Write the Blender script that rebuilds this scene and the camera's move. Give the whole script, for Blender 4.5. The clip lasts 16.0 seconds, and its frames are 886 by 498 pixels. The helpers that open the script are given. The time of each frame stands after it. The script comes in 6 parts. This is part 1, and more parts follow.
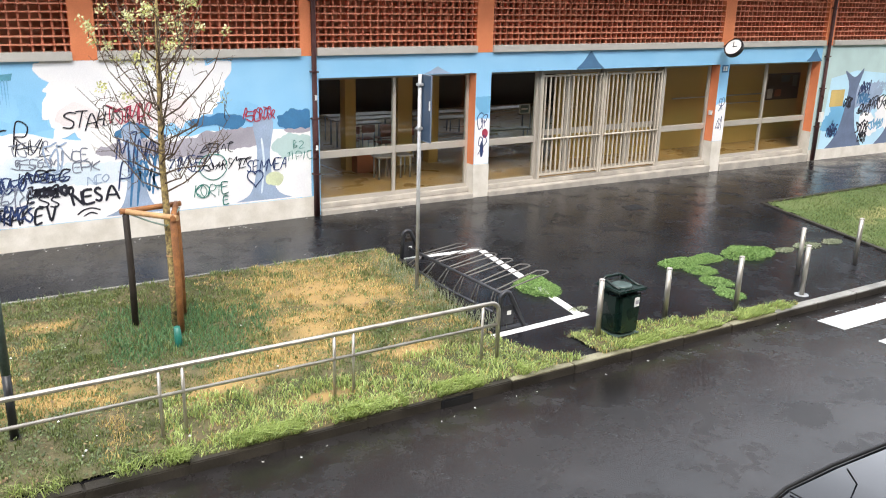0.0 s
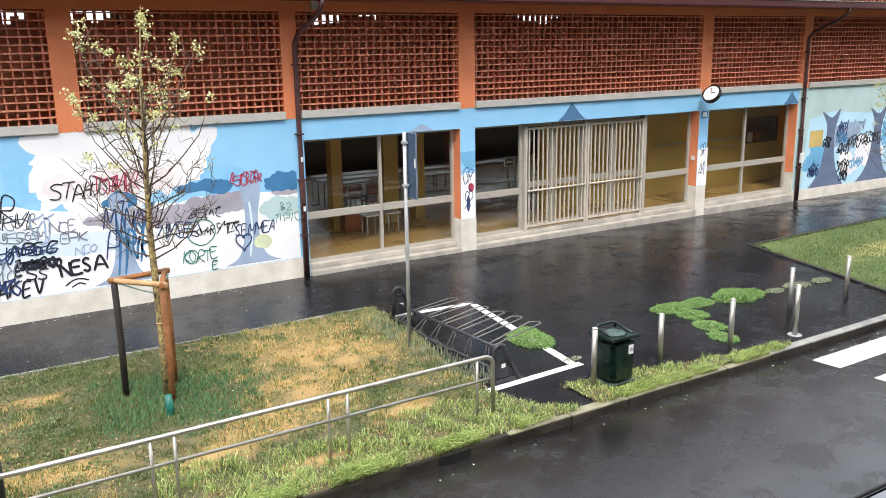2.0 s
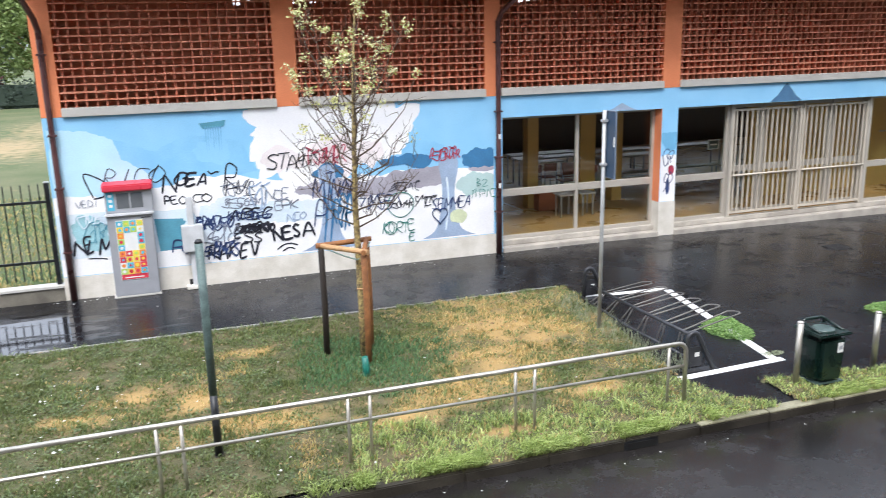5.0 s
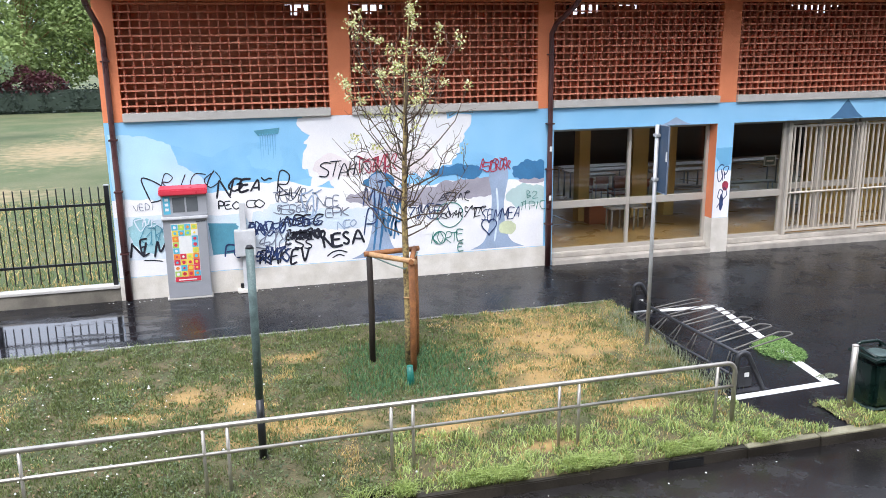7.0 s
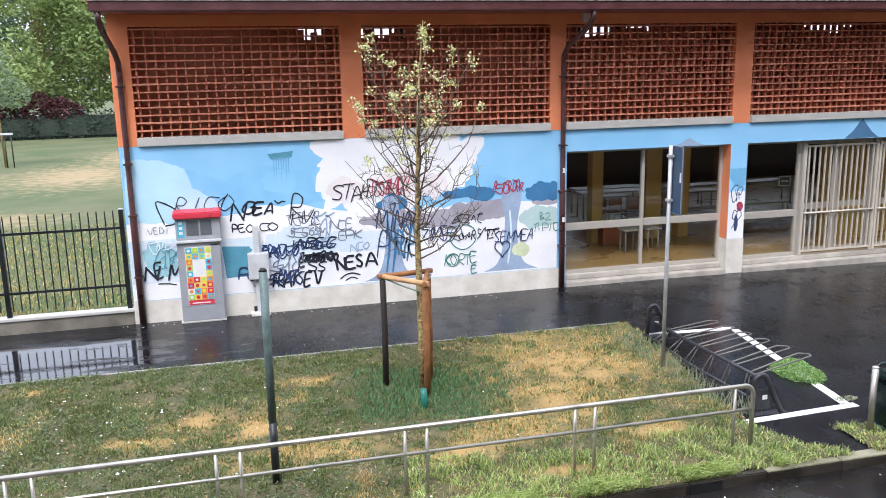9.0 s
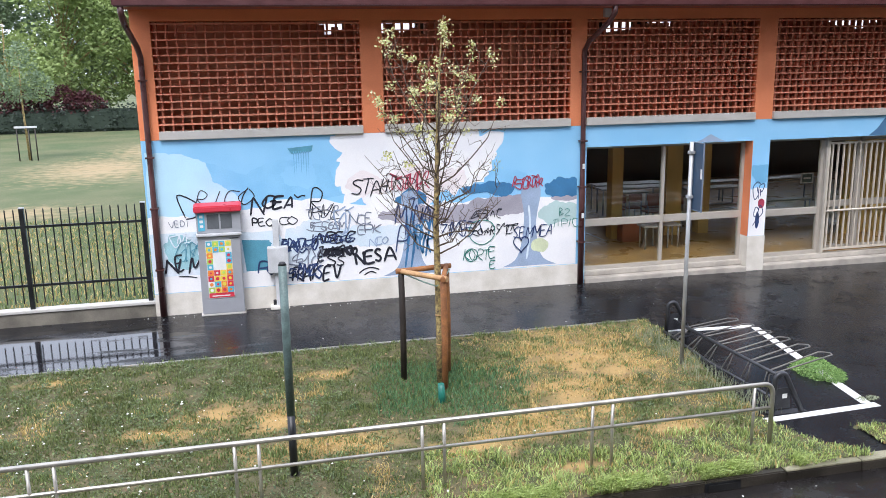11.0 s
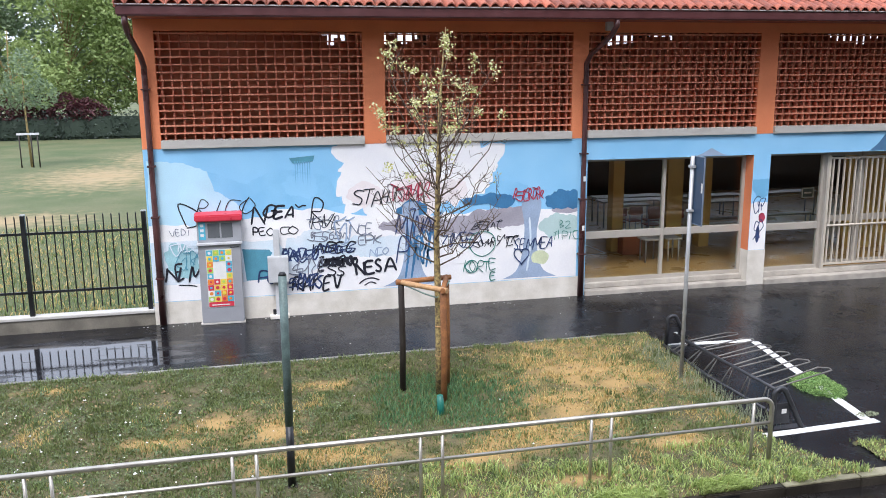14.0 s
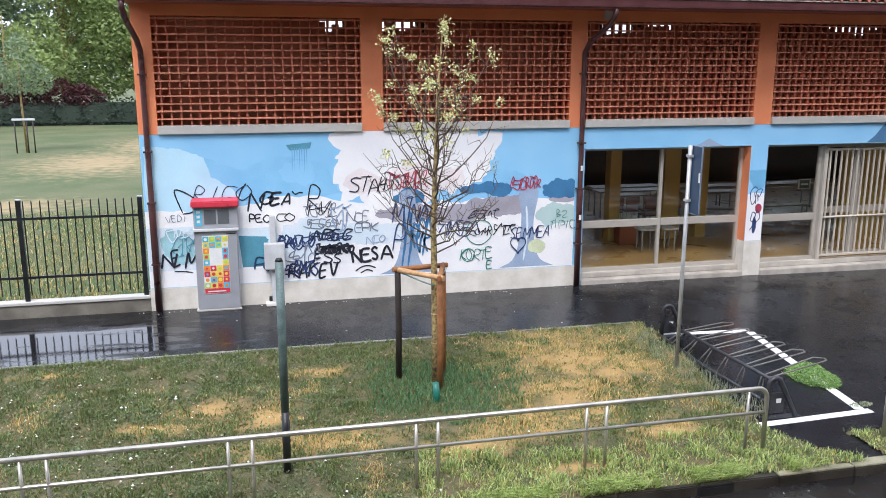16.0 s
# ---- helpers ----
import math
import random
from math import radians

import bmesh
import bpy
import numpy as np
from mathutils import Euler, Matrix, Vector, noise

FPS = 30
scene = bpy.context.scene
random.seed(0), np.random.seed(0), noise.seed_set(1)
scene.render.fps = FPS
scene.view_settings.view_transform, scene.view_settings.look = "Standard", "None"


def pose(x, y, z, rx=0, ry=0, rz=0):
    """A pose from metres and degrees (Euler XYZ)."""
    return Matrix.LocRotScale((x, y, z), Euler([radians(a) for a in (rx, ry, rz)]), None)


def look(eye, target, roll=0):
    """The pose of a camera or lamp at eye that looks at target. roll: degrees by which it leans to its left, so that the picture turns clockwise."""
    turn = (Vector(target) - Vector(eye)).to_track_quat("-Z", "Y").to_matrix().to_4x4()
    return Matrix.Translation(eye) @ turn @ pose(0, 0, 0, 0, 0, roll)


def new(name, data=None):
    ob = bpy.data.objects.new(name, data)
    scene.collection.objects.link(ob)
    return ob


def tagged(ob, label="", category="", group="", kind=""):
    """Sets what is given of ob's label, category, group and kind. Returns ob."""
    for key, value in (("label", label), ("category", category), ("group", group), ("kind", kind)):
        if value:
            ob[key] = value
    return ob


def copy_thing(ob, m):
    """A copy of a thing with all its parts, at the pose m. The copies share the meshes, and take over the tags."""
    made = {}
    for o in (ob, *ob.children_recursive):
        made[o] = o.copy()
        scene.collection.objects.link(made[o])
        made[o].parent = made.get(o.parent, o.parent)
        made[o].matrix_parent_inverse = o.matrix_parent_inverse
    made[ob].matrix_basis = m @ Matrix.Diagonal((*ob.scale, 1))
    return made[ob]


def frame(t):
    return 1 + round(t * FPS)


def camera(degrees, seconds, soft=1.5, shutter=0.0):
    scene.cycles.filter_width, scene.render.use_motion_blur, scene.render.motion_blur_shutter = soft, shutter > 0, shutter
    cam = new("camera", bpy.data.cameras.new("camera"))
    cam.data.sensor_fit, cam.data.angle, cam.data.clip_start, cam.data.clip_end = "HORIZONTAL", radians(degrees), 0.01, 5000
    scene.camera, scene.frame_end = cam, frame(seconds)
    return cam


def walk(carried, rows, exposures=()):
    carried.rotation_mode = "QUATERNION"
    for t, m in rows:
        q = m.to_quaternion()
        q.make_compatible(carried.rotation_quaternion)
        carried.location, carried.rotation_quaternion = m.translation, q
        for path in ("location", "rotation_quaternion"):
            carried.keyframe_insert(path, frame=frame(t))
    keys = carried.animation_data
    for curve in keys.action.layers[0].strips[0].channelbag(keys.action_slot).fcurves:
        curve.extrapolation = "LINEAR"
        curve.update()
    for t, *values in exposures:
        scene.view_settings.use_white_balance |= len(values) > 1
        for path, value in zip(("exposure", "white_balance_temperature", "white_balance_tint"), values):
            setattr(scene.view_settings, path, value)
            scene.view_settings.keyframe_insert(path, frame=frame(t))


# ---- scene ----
cam = camera(55.4, 16.0, soft=0.6, shutter=0.5)
PATH = [
    (0, (0.065, -15.86, 4.574), (1.057, -14.226, 3.984), 1.4),
    (0.5, (0.079, -15.858, 4.586), (1.094, -14.221, 4.047), 0.4),
    (1, (0.091, -15.866, 4.578), (1.096, -14.21, 4.083), -0.7),
    (1.5, (0.098, -15.864, 4.591), (1.119, -14.215, 4.102), -0.6),
    (2, (0.077, -15.861, 4.575), (1.105, -14.209, 4.111), -0.9),
    (2.5, (0.108, -15.892, 4.593), (1.133, -14.238, 4.129), -1.2),
    (3, (0.099, -15.859, 4.593), (1.132, -14.208, 4.139), -1.2),
    (3.5, (0.091, -15.865, 4.577), (1.12, -14.213, 4.119), -1.3),
    (4, (0.088, -15.898, 4.592), (1.019, -14.177, 4.178), -1.6),
    (4.2, (0.07, -15.892, 4.58), (0.992, -14.167, 4.162), -1.5),
    (4.5, (-0.011, -15.871, 4.526), (0.778, -14.095, 4.055), -0.8),
    (5, (0.014, -15.878, 4.535), (0.633, -14.043, 4.035), -1.3),
    (5.2, (0.014, -15.878, 4.536), (0.599, -14.033, 4.031), -1.3),
    (7.5, (0.04, -15.909, 4.561), (0.548, -14.031, 4.098), -0.7),
    (8, (0.036, -15.858, 4.544), (0.553, -13.979, 4.096), -0.8),
    (8.5, (0.047, -15.858, 4.541), (0.563, -13.975, 4.109), -0.9),
    (9, (0.039, -15.87, 4.546), (0.522, -13.976, 4.122), -1.1),
    (11.5, (0.041, -15.882, 4.555), (0.466, -13.978, 4.115), -1.0),
    (12, (0.056, -15.902, 4.564), (0.462, -13.995, 4.121), -1.0),
    (12.5, (0.042, -15.898, 4.547), (0.445, -13.988, 4.109), -0.8),
    (13, (0.038, -15.896, 4.557), (0.45, -13.986, 4.13), -0.3),
    (13.5, (0.033, -15.896, 4.544), (0.479, -13.995, 4.116), 0.0),
    (14, (0.043, -15.881, 4.568), (0.482, -13.974, 4.157), -0.4),
    (14.5, (0.03, -15.885, 4.538), (0.472, -13.976, 4.137), -0.6),
    (15, (0.041, -15.888, 4.551), (0.485, -13.98, 4.147), 0.0),
    (15.5, (0.045, -15.892, 4.555), (0.484, -13.986, 4.136), -0.0),
    (16, (0.032, -15.875, 4.539), (0.479, -13.975, 4.104), 0.1),
]
EXPOSURES = [(0, 0.86, 6750, 11), (3, 0.82, 6450, 10), (8, 0.71, 6150, 14), (12, 0.62, 6150, 14), (16, 0.54, 6150, 14)]
walk(cam, [(t, look(e, g, r)) for t, e, g, r in PATH], EXPOSURES)

# ---- world, sun, exposure ----
world = bpy.data.worlds.new("overcast_sky")
world.use_nodes = True
scene.world = world
wn, wl = world.node_tree.nodes, world.node_tree.links
sky = wn.new("ShaderNodeTexSky")
sky.sky_type, sky.sun_disc = "NISHITA", False
sky.sun_elevation, sky.sun_rotation = radians(58), radians(204)
sky.air_density, sky.dust_density, sky.ozone_density = 1.0, 4.0, 1.0
grey = wn.new("ShaderNodeHueSaturation")
grey.inputs["Saturation"].default_value = 0.45
wl.new(sky.outputs[0], grey.inputs["Color"])
cloud = wn.new("ShaderNodeMix")
cloud.data_type = "RGBA"
cloud.inputs[0].default_value = 0.75
cloud.inputs[7].default_value = (8.6, 9.3, 10.5, 1.0)
wl.new(grey.outputs[0], cloud.inputs[6])
wl.new(cloud.outputs[2], wn["Background"].inputs["Color"])
wn["Background"].inputs["Strength"].default_value = 0.15
sun_data = bpy.data.lights.new("sun", "SUN")
sun_data.energy, sun_data.angle, sun_data.color = 2.0, radians(25), (1.0, 0.97, 0.93)
sun = new("sun", sun_data)
sun.matrix_world = look((-7.0, -16.0, 28.0), (0, 0, 0))


# ---- materials ----
def mat(name, base, rough=0.7, metal=0.0, vary=0.15, scale=3.0, fine=60.0, bump=0.2, second=None, rough_vary=0.1, spec=0.5, coat=0.0, per_object=0.0):
    """A surface with broad stains and fine grain in world scale."""
    m = bpy.data.materials.new(name)
    m.use_nodes = True
    nt = m.node_tree
    n, l = nt.nodes, nt.links
    b = n["Principled BSDF"]
    geo = n.new("ShaderNodeNewGeometry")
    big, small = n.new("ShaderNodeTexNoise"), n.new("ShaderNodeTexNoise")
    for tex, s, d in ((big, scale, 5), (small, fine, 3)):
        tex.inputs["Scale"].default_value, tex.inputs["Detail"].default_value = s, d
        l.new(geo.outputs["Position"], tex.inputs["Vector"])
    other = second or tuple(c * (1 - 2.2 * vary) for c in base)
    ramp = n.new("ShaderNodeValToRGB")
    ramp.color_ramp.elements[0].position, ramp.color_ramp.elements[1].position = 0.35, 0.65
    ramp.color_ramp.elements[0].color, ramp.color_ramp.elements[1].color = (*other, 1), (*base, 1)
    l.new(big.outputs["Fac"], ramp.inputs["Fac"])
    hsv = n.new("ShaderNodeHueSaturation")
    l.new(ramp.outputs["Color"], hsv.inputs["Color"])
    rng = n.new("ShaderNodeMapRange")
    rng.inputs["From Min"].default_value, rng.inputs["From Max"].default_value = 0.3, 0.7
    rng.inputs["To Min"].default_value, rng.inputs["To Max"].default_value = 1 - vary, 1 + vary
    l.new(small.outputs["Fac"], rng.inputs["Value"])
    value = rng.outputs[0]
    if per_object:
        info = n.new("ShaderNodeObjectInfo")
        r2 = n.new("ShaderNodeMapRange")
        r2.inputs["To Min"].default_value, r2.inputs["To Max"].default_value = 1 - per_object, 1 + per_object
        l.new(info.outputs["Random"], r2.inputs["Value"])
        mul = n.new("ShaderNodeMath")
        mul.operation = "MULTIPLY"
        l.new(value, mul.inputs[0]), l.new(r2.outputs[0], mul.inputs[1])
        value = mul.outputs[0]
    l.new(value, hsv.inputs["Value"])
    l.new(hsv.outputs["Color"], b.inputs["Base Color"])
    rr = n.new("ShaderNodeMapRange")
    rr.inputs["From Min"].default_value, rr.inputs["From Max"].default_value = 0.35, 0.65
    rr.inputs["To Min"].default_value, rr.inputs["To Max"].default_value = max(0.02, rough - rough_vary), min(1, rough + rough_vary)
    l.new(big.outputs["Fac"], rr.inputs["Value"])
    l.new(rr.outputs[0], b.inputs["Roughness"])
    b.inputs["Metallic"].default_value = metal
    b.inputs["Specular IOR Level"].default_value = spec
    b.inputs["Coat Weight"].default_value = coat
    if bump:
        bm_ = n.new("ShaderNodeBump")
        bm_.inputs["Strength"].default_value, bm_.inputs["Distance"].default_value = bump, 0.01
        l.new(small.outputs["Fac"], bm_.inputs["Height"])
        l.new(bm_.outputs[0], b.inputs["Normal"])
    return m


def island_mat(name, a, c, rough=0.6, translucent=0.0):
    """Leaves and blades: each island has a tone between two colours."""
    m = bpy.data.materials.new(name)
    m.use_nodes = True
    n, l = m.node_tree.nodes, m.node_tree.links
    b = n["Principled BSDF"]
    geo = n.new("ShaderNodeNewGeometry")
    ramp = n.new("ShaderNodeValToRGB")
    ramp.color_ramp.elements[0].color, ramp.color_ramp.elements[1].color = (*a, 1), (*c, 1)
    l.new(geo.outputs["Random Per Island"], ramp.inputs["Fac"])
    l.new(ramp.outputs["Color"], b.inputs["Base Color"])
    b.inputs["Roughness"].default_value = rough
    if translucent:
        t = n.new("ShaderNodeBsdfTranslucent")
        l.new(ramp.outputs["Color"], t.inputs["Color"])
        mix = n.new("ShaderNodeMixShader")
        mix.inputs["Fac"].default_value = translucent
        l.new(b.outputs[0], mix.inputs[1]), l.new(t.outputs[0], mix.inputs[2])
        l.new(mix.outputs[0], n["Material Output"].inputs["Surface"])
    return m


def wet_asphalt(name, base, wet_low, wet_high, puddle=None, ior=1.36):
    """Dark asphalt with a film of water: smooth where it has pooled, rougher where the stones stand proud."""
    m = mat(name, base, 0.3, 0, 0.25, 0.7, 110.0, 0.16)
    n, l = m.node_tree.nodes, m.node_tree.links
    b = n["Principled BSDF"]
    geo = n.new("ShaderNodeNewGeometry")
    pool = n.new("ShaderNodeTexNoise")
    pool.inputs["Scale"].default_value, pool.inputs["Detail"].default_value, pool.inputs["Roughness"].default_value = 1.3, 9, 0.72
    l.new(geo.outputs["Position"], pool.inputs["Vector"])
    r = n.new("ShaderNodeMapRange")
    r.inputs["From Min"].default_value, r.inputs["From Max"].default_value = 0.42, 0.58
    r.inputs["To Min"].default_value, r.inputs["To Max"].default_value = wet_low, wet_high
    l.new(pool.outputs["Fac"], r.inputs["Value"])
    value = r.outputs[0]
    bump = [x for x in n if x.bl_idname == "ShaderNodeBump"][0]
    if puddle:
        cx, cy, rx, ry = puddle
        sep = n.new("ShaderNodeVectorMath")
        sep.operation = "SUBTRACT"
        sep.inputs[1].default_value = (cx, cy, 0)
        l.new(geo.outputs["Position"], sep.inputs[0])
        sc = n.new("ShaderNodeVectorMath")
        sc.operation = "MULTIPLY"
        sc.inputs[1].default_value = (1 / rx, 1 / ry, 0)
        l.new(sep.outputs[0], sc.inputs[0])
        ln = n.new("ShaderNodeVectorMath")
        ln.operation = "LENGTH"
        l.new(sc.outputs[0], ln.inputs[0])
        wob = n.new("ShaderNodeTexNoise")
        wob.inputs["Scale"].default_value, wob.inputs["Detail"].default_value, wob.inputs["Roughness"].default_value = 1.0, 6, 0.62
        stretch = n.new("ShaderNodeVectorMath")
        stretch.operation = "MULTIPLY"
        stretch.inputs[1].default_value = (0.9, 3.4, 1.0)
        l.new(geo.outputs["Position"], stretch.inputs[0])
        l.new(stretch.outputs[0], wob.inputs["Vector"])
        add = n.new("ShaderNodeMath")
        add.operation = "MULTIPLY_ADD"
        add.inputs[1].default_value, add.inputs[2].default_value = 4.0, -2.0
        l.new(wob.outputs["Fac"], add.inputs[0])
        tot = n.new("ShaderNodeMath")
        tot.operation = "ADD"
        l.new(ln.outputs["Value"], tot.inputs[0]), l.new(add.outputs[0], tot.inputs[1])
        edge = n.new("ShaderNodeMapRange")
        edge.inputs["From Min"].default_value, edge.inputs["From Max"].default_value = 0.85, 1.1
        l.new(tot.outputs[0], edge.inputs["Value"])
        mixr = n.new("ShaderNodeMath")
        mixr.operation = "MULTIPLY_ADD"
        mixr.inputs[2].default_value = 0.03
        l.new(edge.outputs[0], mixr.inputs[0]), l.new(value, mixr.inputs[1])
        value = mixr.outputs[0]
        bs = n.new("ShaderNodeMath")
        bs.operation = "MULTIPLY_ADD"
        bs.inputs[1].default_value, bs.inputs[2].default_value = 0.14, 0.015
        l.new(edge.outputs[0], bs.inputs[0])
        l.new(bs.outputs[0], bump.inputs["Strength"])
    for link in list(b.inputs["Roughness"].links):
        l.remove(link)
    l.new(value, b.inputs["Roughness"])
    b.inputs["IOR"].default_value = ior
    if puddle:
        wet = n.new("ShaderNodeMapRange")
        wet.inputs["To Min"].default_value, wet.inputs["To Max"].default_value = 1.7, ior
        l.new(edge.outputs[0], wet.inputs["Value"])
        l.new(wet.outputs[0], b.inputs["IOR"])
    return m


def glass_mat(name, tint=(0.95, 0.97, 0.96)):
    m = bpy.data.materials.new(name)
    m.use_nodes = True
    n, l = m.node_tree.nodes, m.node_tree.links
    tr, gl, mix = n.new("ShaderNodeBsdfTransparent"), n.new("ShaderNodeBsdfGlossy"), n.new("ShaderNodeMixShader")
    lw, po, ma = n.new("ShaderNodeLayerWeight"), n.new("ShaderNodeMath"), n.new("ShaderNodeMath")
    tr.inputs["Color"].default_value = (*tint, 1)
    gl.inputs["Roughness"].default_value = 0.02
    lw.inputs["Blend"].default_value = 0.5
    po.operation, ma.operation = "POWER", "MULTIPLY_ADD"
    po.inputs[1].default_value = 5.0
    ma.inputs[1].default_value, ma.inputs[2].default_value = 0.9, 0.03
    l.new(lw.outputs["Facing"], po.inputs[0]), l.new(po.outputs[0], ma.inputs[0]), l.new(ma.outputs[0], mix.inputs["Fac"])
    l.new(tr.outputs[0], mix.inputs[1]), l.new(gl.outputs[0], mix.inputs[2])
    l.new(mix.outputs[0], n["Material Output"].inputs["Surface"])
    return m


def ground_mat(name, green, green2, dry, dry_at, scale=0.9):
    """Lawn soil: green and straw-coloured turf, with worn dry patches at given ellipses."""
    m = mat(name, green, 0.9, 0, 0.3, scale, 45.0, 0.8, second=green2)
    n, l = m.node_tree.nodes, m.node_tree.links
    b = n["Principled BSDF"]
    geo = n.new("ShaderNodeNewGeometry")
    src = b.inputs["Base Color"].links[0].from_socket
    total = None
    for cx, cy, rx, ry in dry_at:
        sub, mul, ln = n.new("ShaderNodeVectorMath"), n.new("ShaderNodeVectorMath"), n.new("ShaderNodeVectorMath")
        sub.operation, mul.operation, ln.operation = "SUBTRACT", "MULTIPLY", "LENGTH"
        sub.inputs[1].default_value, mul.inputs[1].default_value = (cx, cy, 0), (1 / rx, 1 / ry, 0)
        l.new(geo.outputs["Position"], sub.inputs[0]), l.new(sub.outputs[0], mul.inputs[0]), l.new(mul.outputs[0], ln.inputs[0])
        if total is None:
            total = ln.outputs["Value"]
        else:
            mn = n.new("ShaderNodeMath")
            mn.operation = "MINIMUM"
            l.new(total, mn.inputs[0]), l.new(ln.outputs["Value"], mn.inputs[1])
            total = mn.outputs[0]
    wob = n.new("ShaderNodeTexNoise")
    wob.inputs["Scale"].default_value, wob.inputs["Detail"].default_value = 2.2, 6
    l.new(geo.outputs["Position"], wob.inputs["Vector"])
    add = n.new("ShaderNodeMath")
    add.operation = "MULTIPLY_ADD"
    add.inputs[1].default_value = 3.0
    l.new(wob.outputs["Fac"], add.inputs[0]), l.new(total, add.inputs[2])
    edge = n.new("ShaderNodeMapRange")
    edge.inputs["From Min"].default_value, edge.inputs["From Max"].default_value = 1.7, 2.9
    edge.inputs["To Min"].default_value, edge.inputs["To Max"].default_value = 1, 0
    l.new(add.outputs[0], edge.inputs["Value"])
    mix = n.new("ShaderNodeMix")
    mix.data_type = "RGBA"
    mix.inputs[7].default_value = (*dry, 1)
    l.new(edge.outputs[0], mix.inputs[0]), l.new(src, mix.inputs[6])
    l.new(mix.outputs[2], b.inputs["Base Color"])
    return m


M_ROAD = wet_asphalt("wet_road_asphalt", (0.026, 0.023, 0.022), 0.012, 0.36, None, 1.45)
M_PAVE = wet_asphalt("wet_pavement_asphalt", (0.018, 0.018, 0.021), 0.03, 0.28, (-4.3, -1.65, 3.2, 1.15), 1.29)
M_KERB = mat("dark_wet_shaded_kerb_stone", (0.045, 0.038, 0.028), 0.55, 0, 0.25, 2.0, 50, 0.5)
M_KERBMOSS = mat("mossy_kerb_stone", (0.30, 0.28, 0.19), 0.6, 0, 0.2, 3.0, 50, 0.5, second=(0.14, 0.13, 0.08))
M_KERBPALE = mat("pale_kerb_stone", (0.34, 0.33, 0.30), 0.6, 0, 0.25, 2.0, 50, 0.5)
M_MARK = mat("white_road_paint", (0.80, 0.80, 0.78), 0.45, 0, 0.08, 5.0, 90, 0.3, second=(0.62, 0.62, 0.60))
M_BLUE = mat("sky_blue_wall_paint", (0.30, 0.60, 0.86), 0.75, 0, 0.05, 1.2, 50, 0.15, second=(0.25, 0.55, 0.82))
M_PALE = mat("pale_blue_wall_paint", (0.50, 0.76, 0.91), 0.75, 0, 0.05, 1.5, 50, 0.15)
M_MID = mat("mid_blue_wall_paint", (0.17, 0.45, 0.70), 0.75, 0, 0.06, 1.5, 50, 0.15)
M_DEEP = mat("deep_blue_wall_paint", (0.05, 0.20, 0.40), 0.75, 0, 0.1, 2.5, 50, 0.15)
M_TEAL = mat("teal_wall_paint", (0.10, 0.33, 0.44), 0.75, 0, 0.1, 2.5, 50, 0.15)
M_AQUA = mat("aqua_wall_paint", (0.36, 0.62, 0.68), 0.75, 0, 0.1, 2.5, 50, 0.15)
M_WHITE = mat("white_wall_paint", (0.90, 0.89, 0.88), 0.75, 0, 0.04, 1.5, 50, 0.15, second=(0.82, 0.82, 0.84))
M_PINK = mat("pink_white_wall_paint", (0.89, 0.82, 0.82), 0.75, 0, 0.06, 2.0, 50, 0.15)
M_MAUVE = mat("grey_mauve_wall_paint", (0.42, 0.40, 0.46), 0.75, 0, 0.1, 2.0, 50, 0.15)
M_LILAC = mat("blue_grey_wall_paint", (0.36, 0.46, 0.62), 0.75, 0, 0.1, 2.0, 50, 0.15)
M_MINT = mat("pale_mint_wall_paint", (0.50, 0.66, 0.65), 0.75, 0, 0.06, 1.5, 50, 0.15)
M_LIME = mat("pale_yellow_green_wall_paint", (0.70, 0.76, 0.50), 0.75, 0, 0.1, 2.0, 50, 0.15)
M_OCHREPAINT = mat("ochre_wall_paint", (0.62, 0.45, 0.16), 0.75, 0, 0.1, 2.0, 50, 0.15)
M_INK = mat("black_spray_paint", (0.018, 0.02, 0.035), 0.6, 0, 0.2, 8.0, 80, 0.0)
M_NAVY = mat("navy_spray_paint", (0.03, 0.06, 0.18), 0.6, 0, 0.2, 8.0, 80, 0.0)
M_GREYINK = mat("faded_grey_spray_paint", (0.25, 0.28, 0.36), 0.7, 0, 0.2, 8.0, 80, 0.0)
M_REDINK = mat("red_spray_paint", (0.50, 0.05, 0.10), 0.6, 0, 0.2, 8.0, 80, 0.0)
M_GREENINK = mat("green_spray_paint", (0.03, 0.24, 0.20), 0.6, 0, 0.2, 8.0, 80, 0.0)
M_ORANGE = mat("orange_wall_paint", (0.86, 0.29, 0.13), 0.75, 0, 0.05, 1.4, 50, 0.2, second=(0.78, 0.24, 0.10))
M_CREAM = mat("cream_plinth_plaster", (0.76, 0.72, 0.65), 0.8, 0, 0.04, 3.0, 50, 0.4, second=(0.62, 0.58, 0.50))
M_GWALL = mat("stained_garden_wall_plaster", (0.22, 0.20, 0.16), 0.85, 0, 0.07, 2.5, 40, 0.5, second=(0.11, 0.10, 0.08))
M_STEP = mat("worn_step_stone", (0.50, 0.46, 0.40), 0.7, 0, 0.07, 3.0, 50, 0.4, second=(0.34, 0.31, 0.27))
M_STONE = mat("pale_stone_sill", (0.52, 0.50, 0.46), 0.6, 0, 0.04, 4.0, 60, 0.3)
# courses paler, uprights darker: top light on the courses is put in colour
M_COURSE = mat("lit_red_brick_course", (0.84, 0.36, 0.22), 0.8, 0, 0.15, 4.0, 70, 0.5, second=(0.66, 0.24, 0.14), per_object=0.10)
M_UPRIGHT = mat("shaded_red_brick_upright", (0.66, 0.24, 0.14), 0.8, 0, 0.15, 4.0, 70, 0.5, second=(0.44, 0.14, 0.08))
M_BROWN = mat("dark_brown_painted_metal", (0.085, 0.032, 0.03), 0.35, 0, 0.15, 4.0, 60, 0.1)
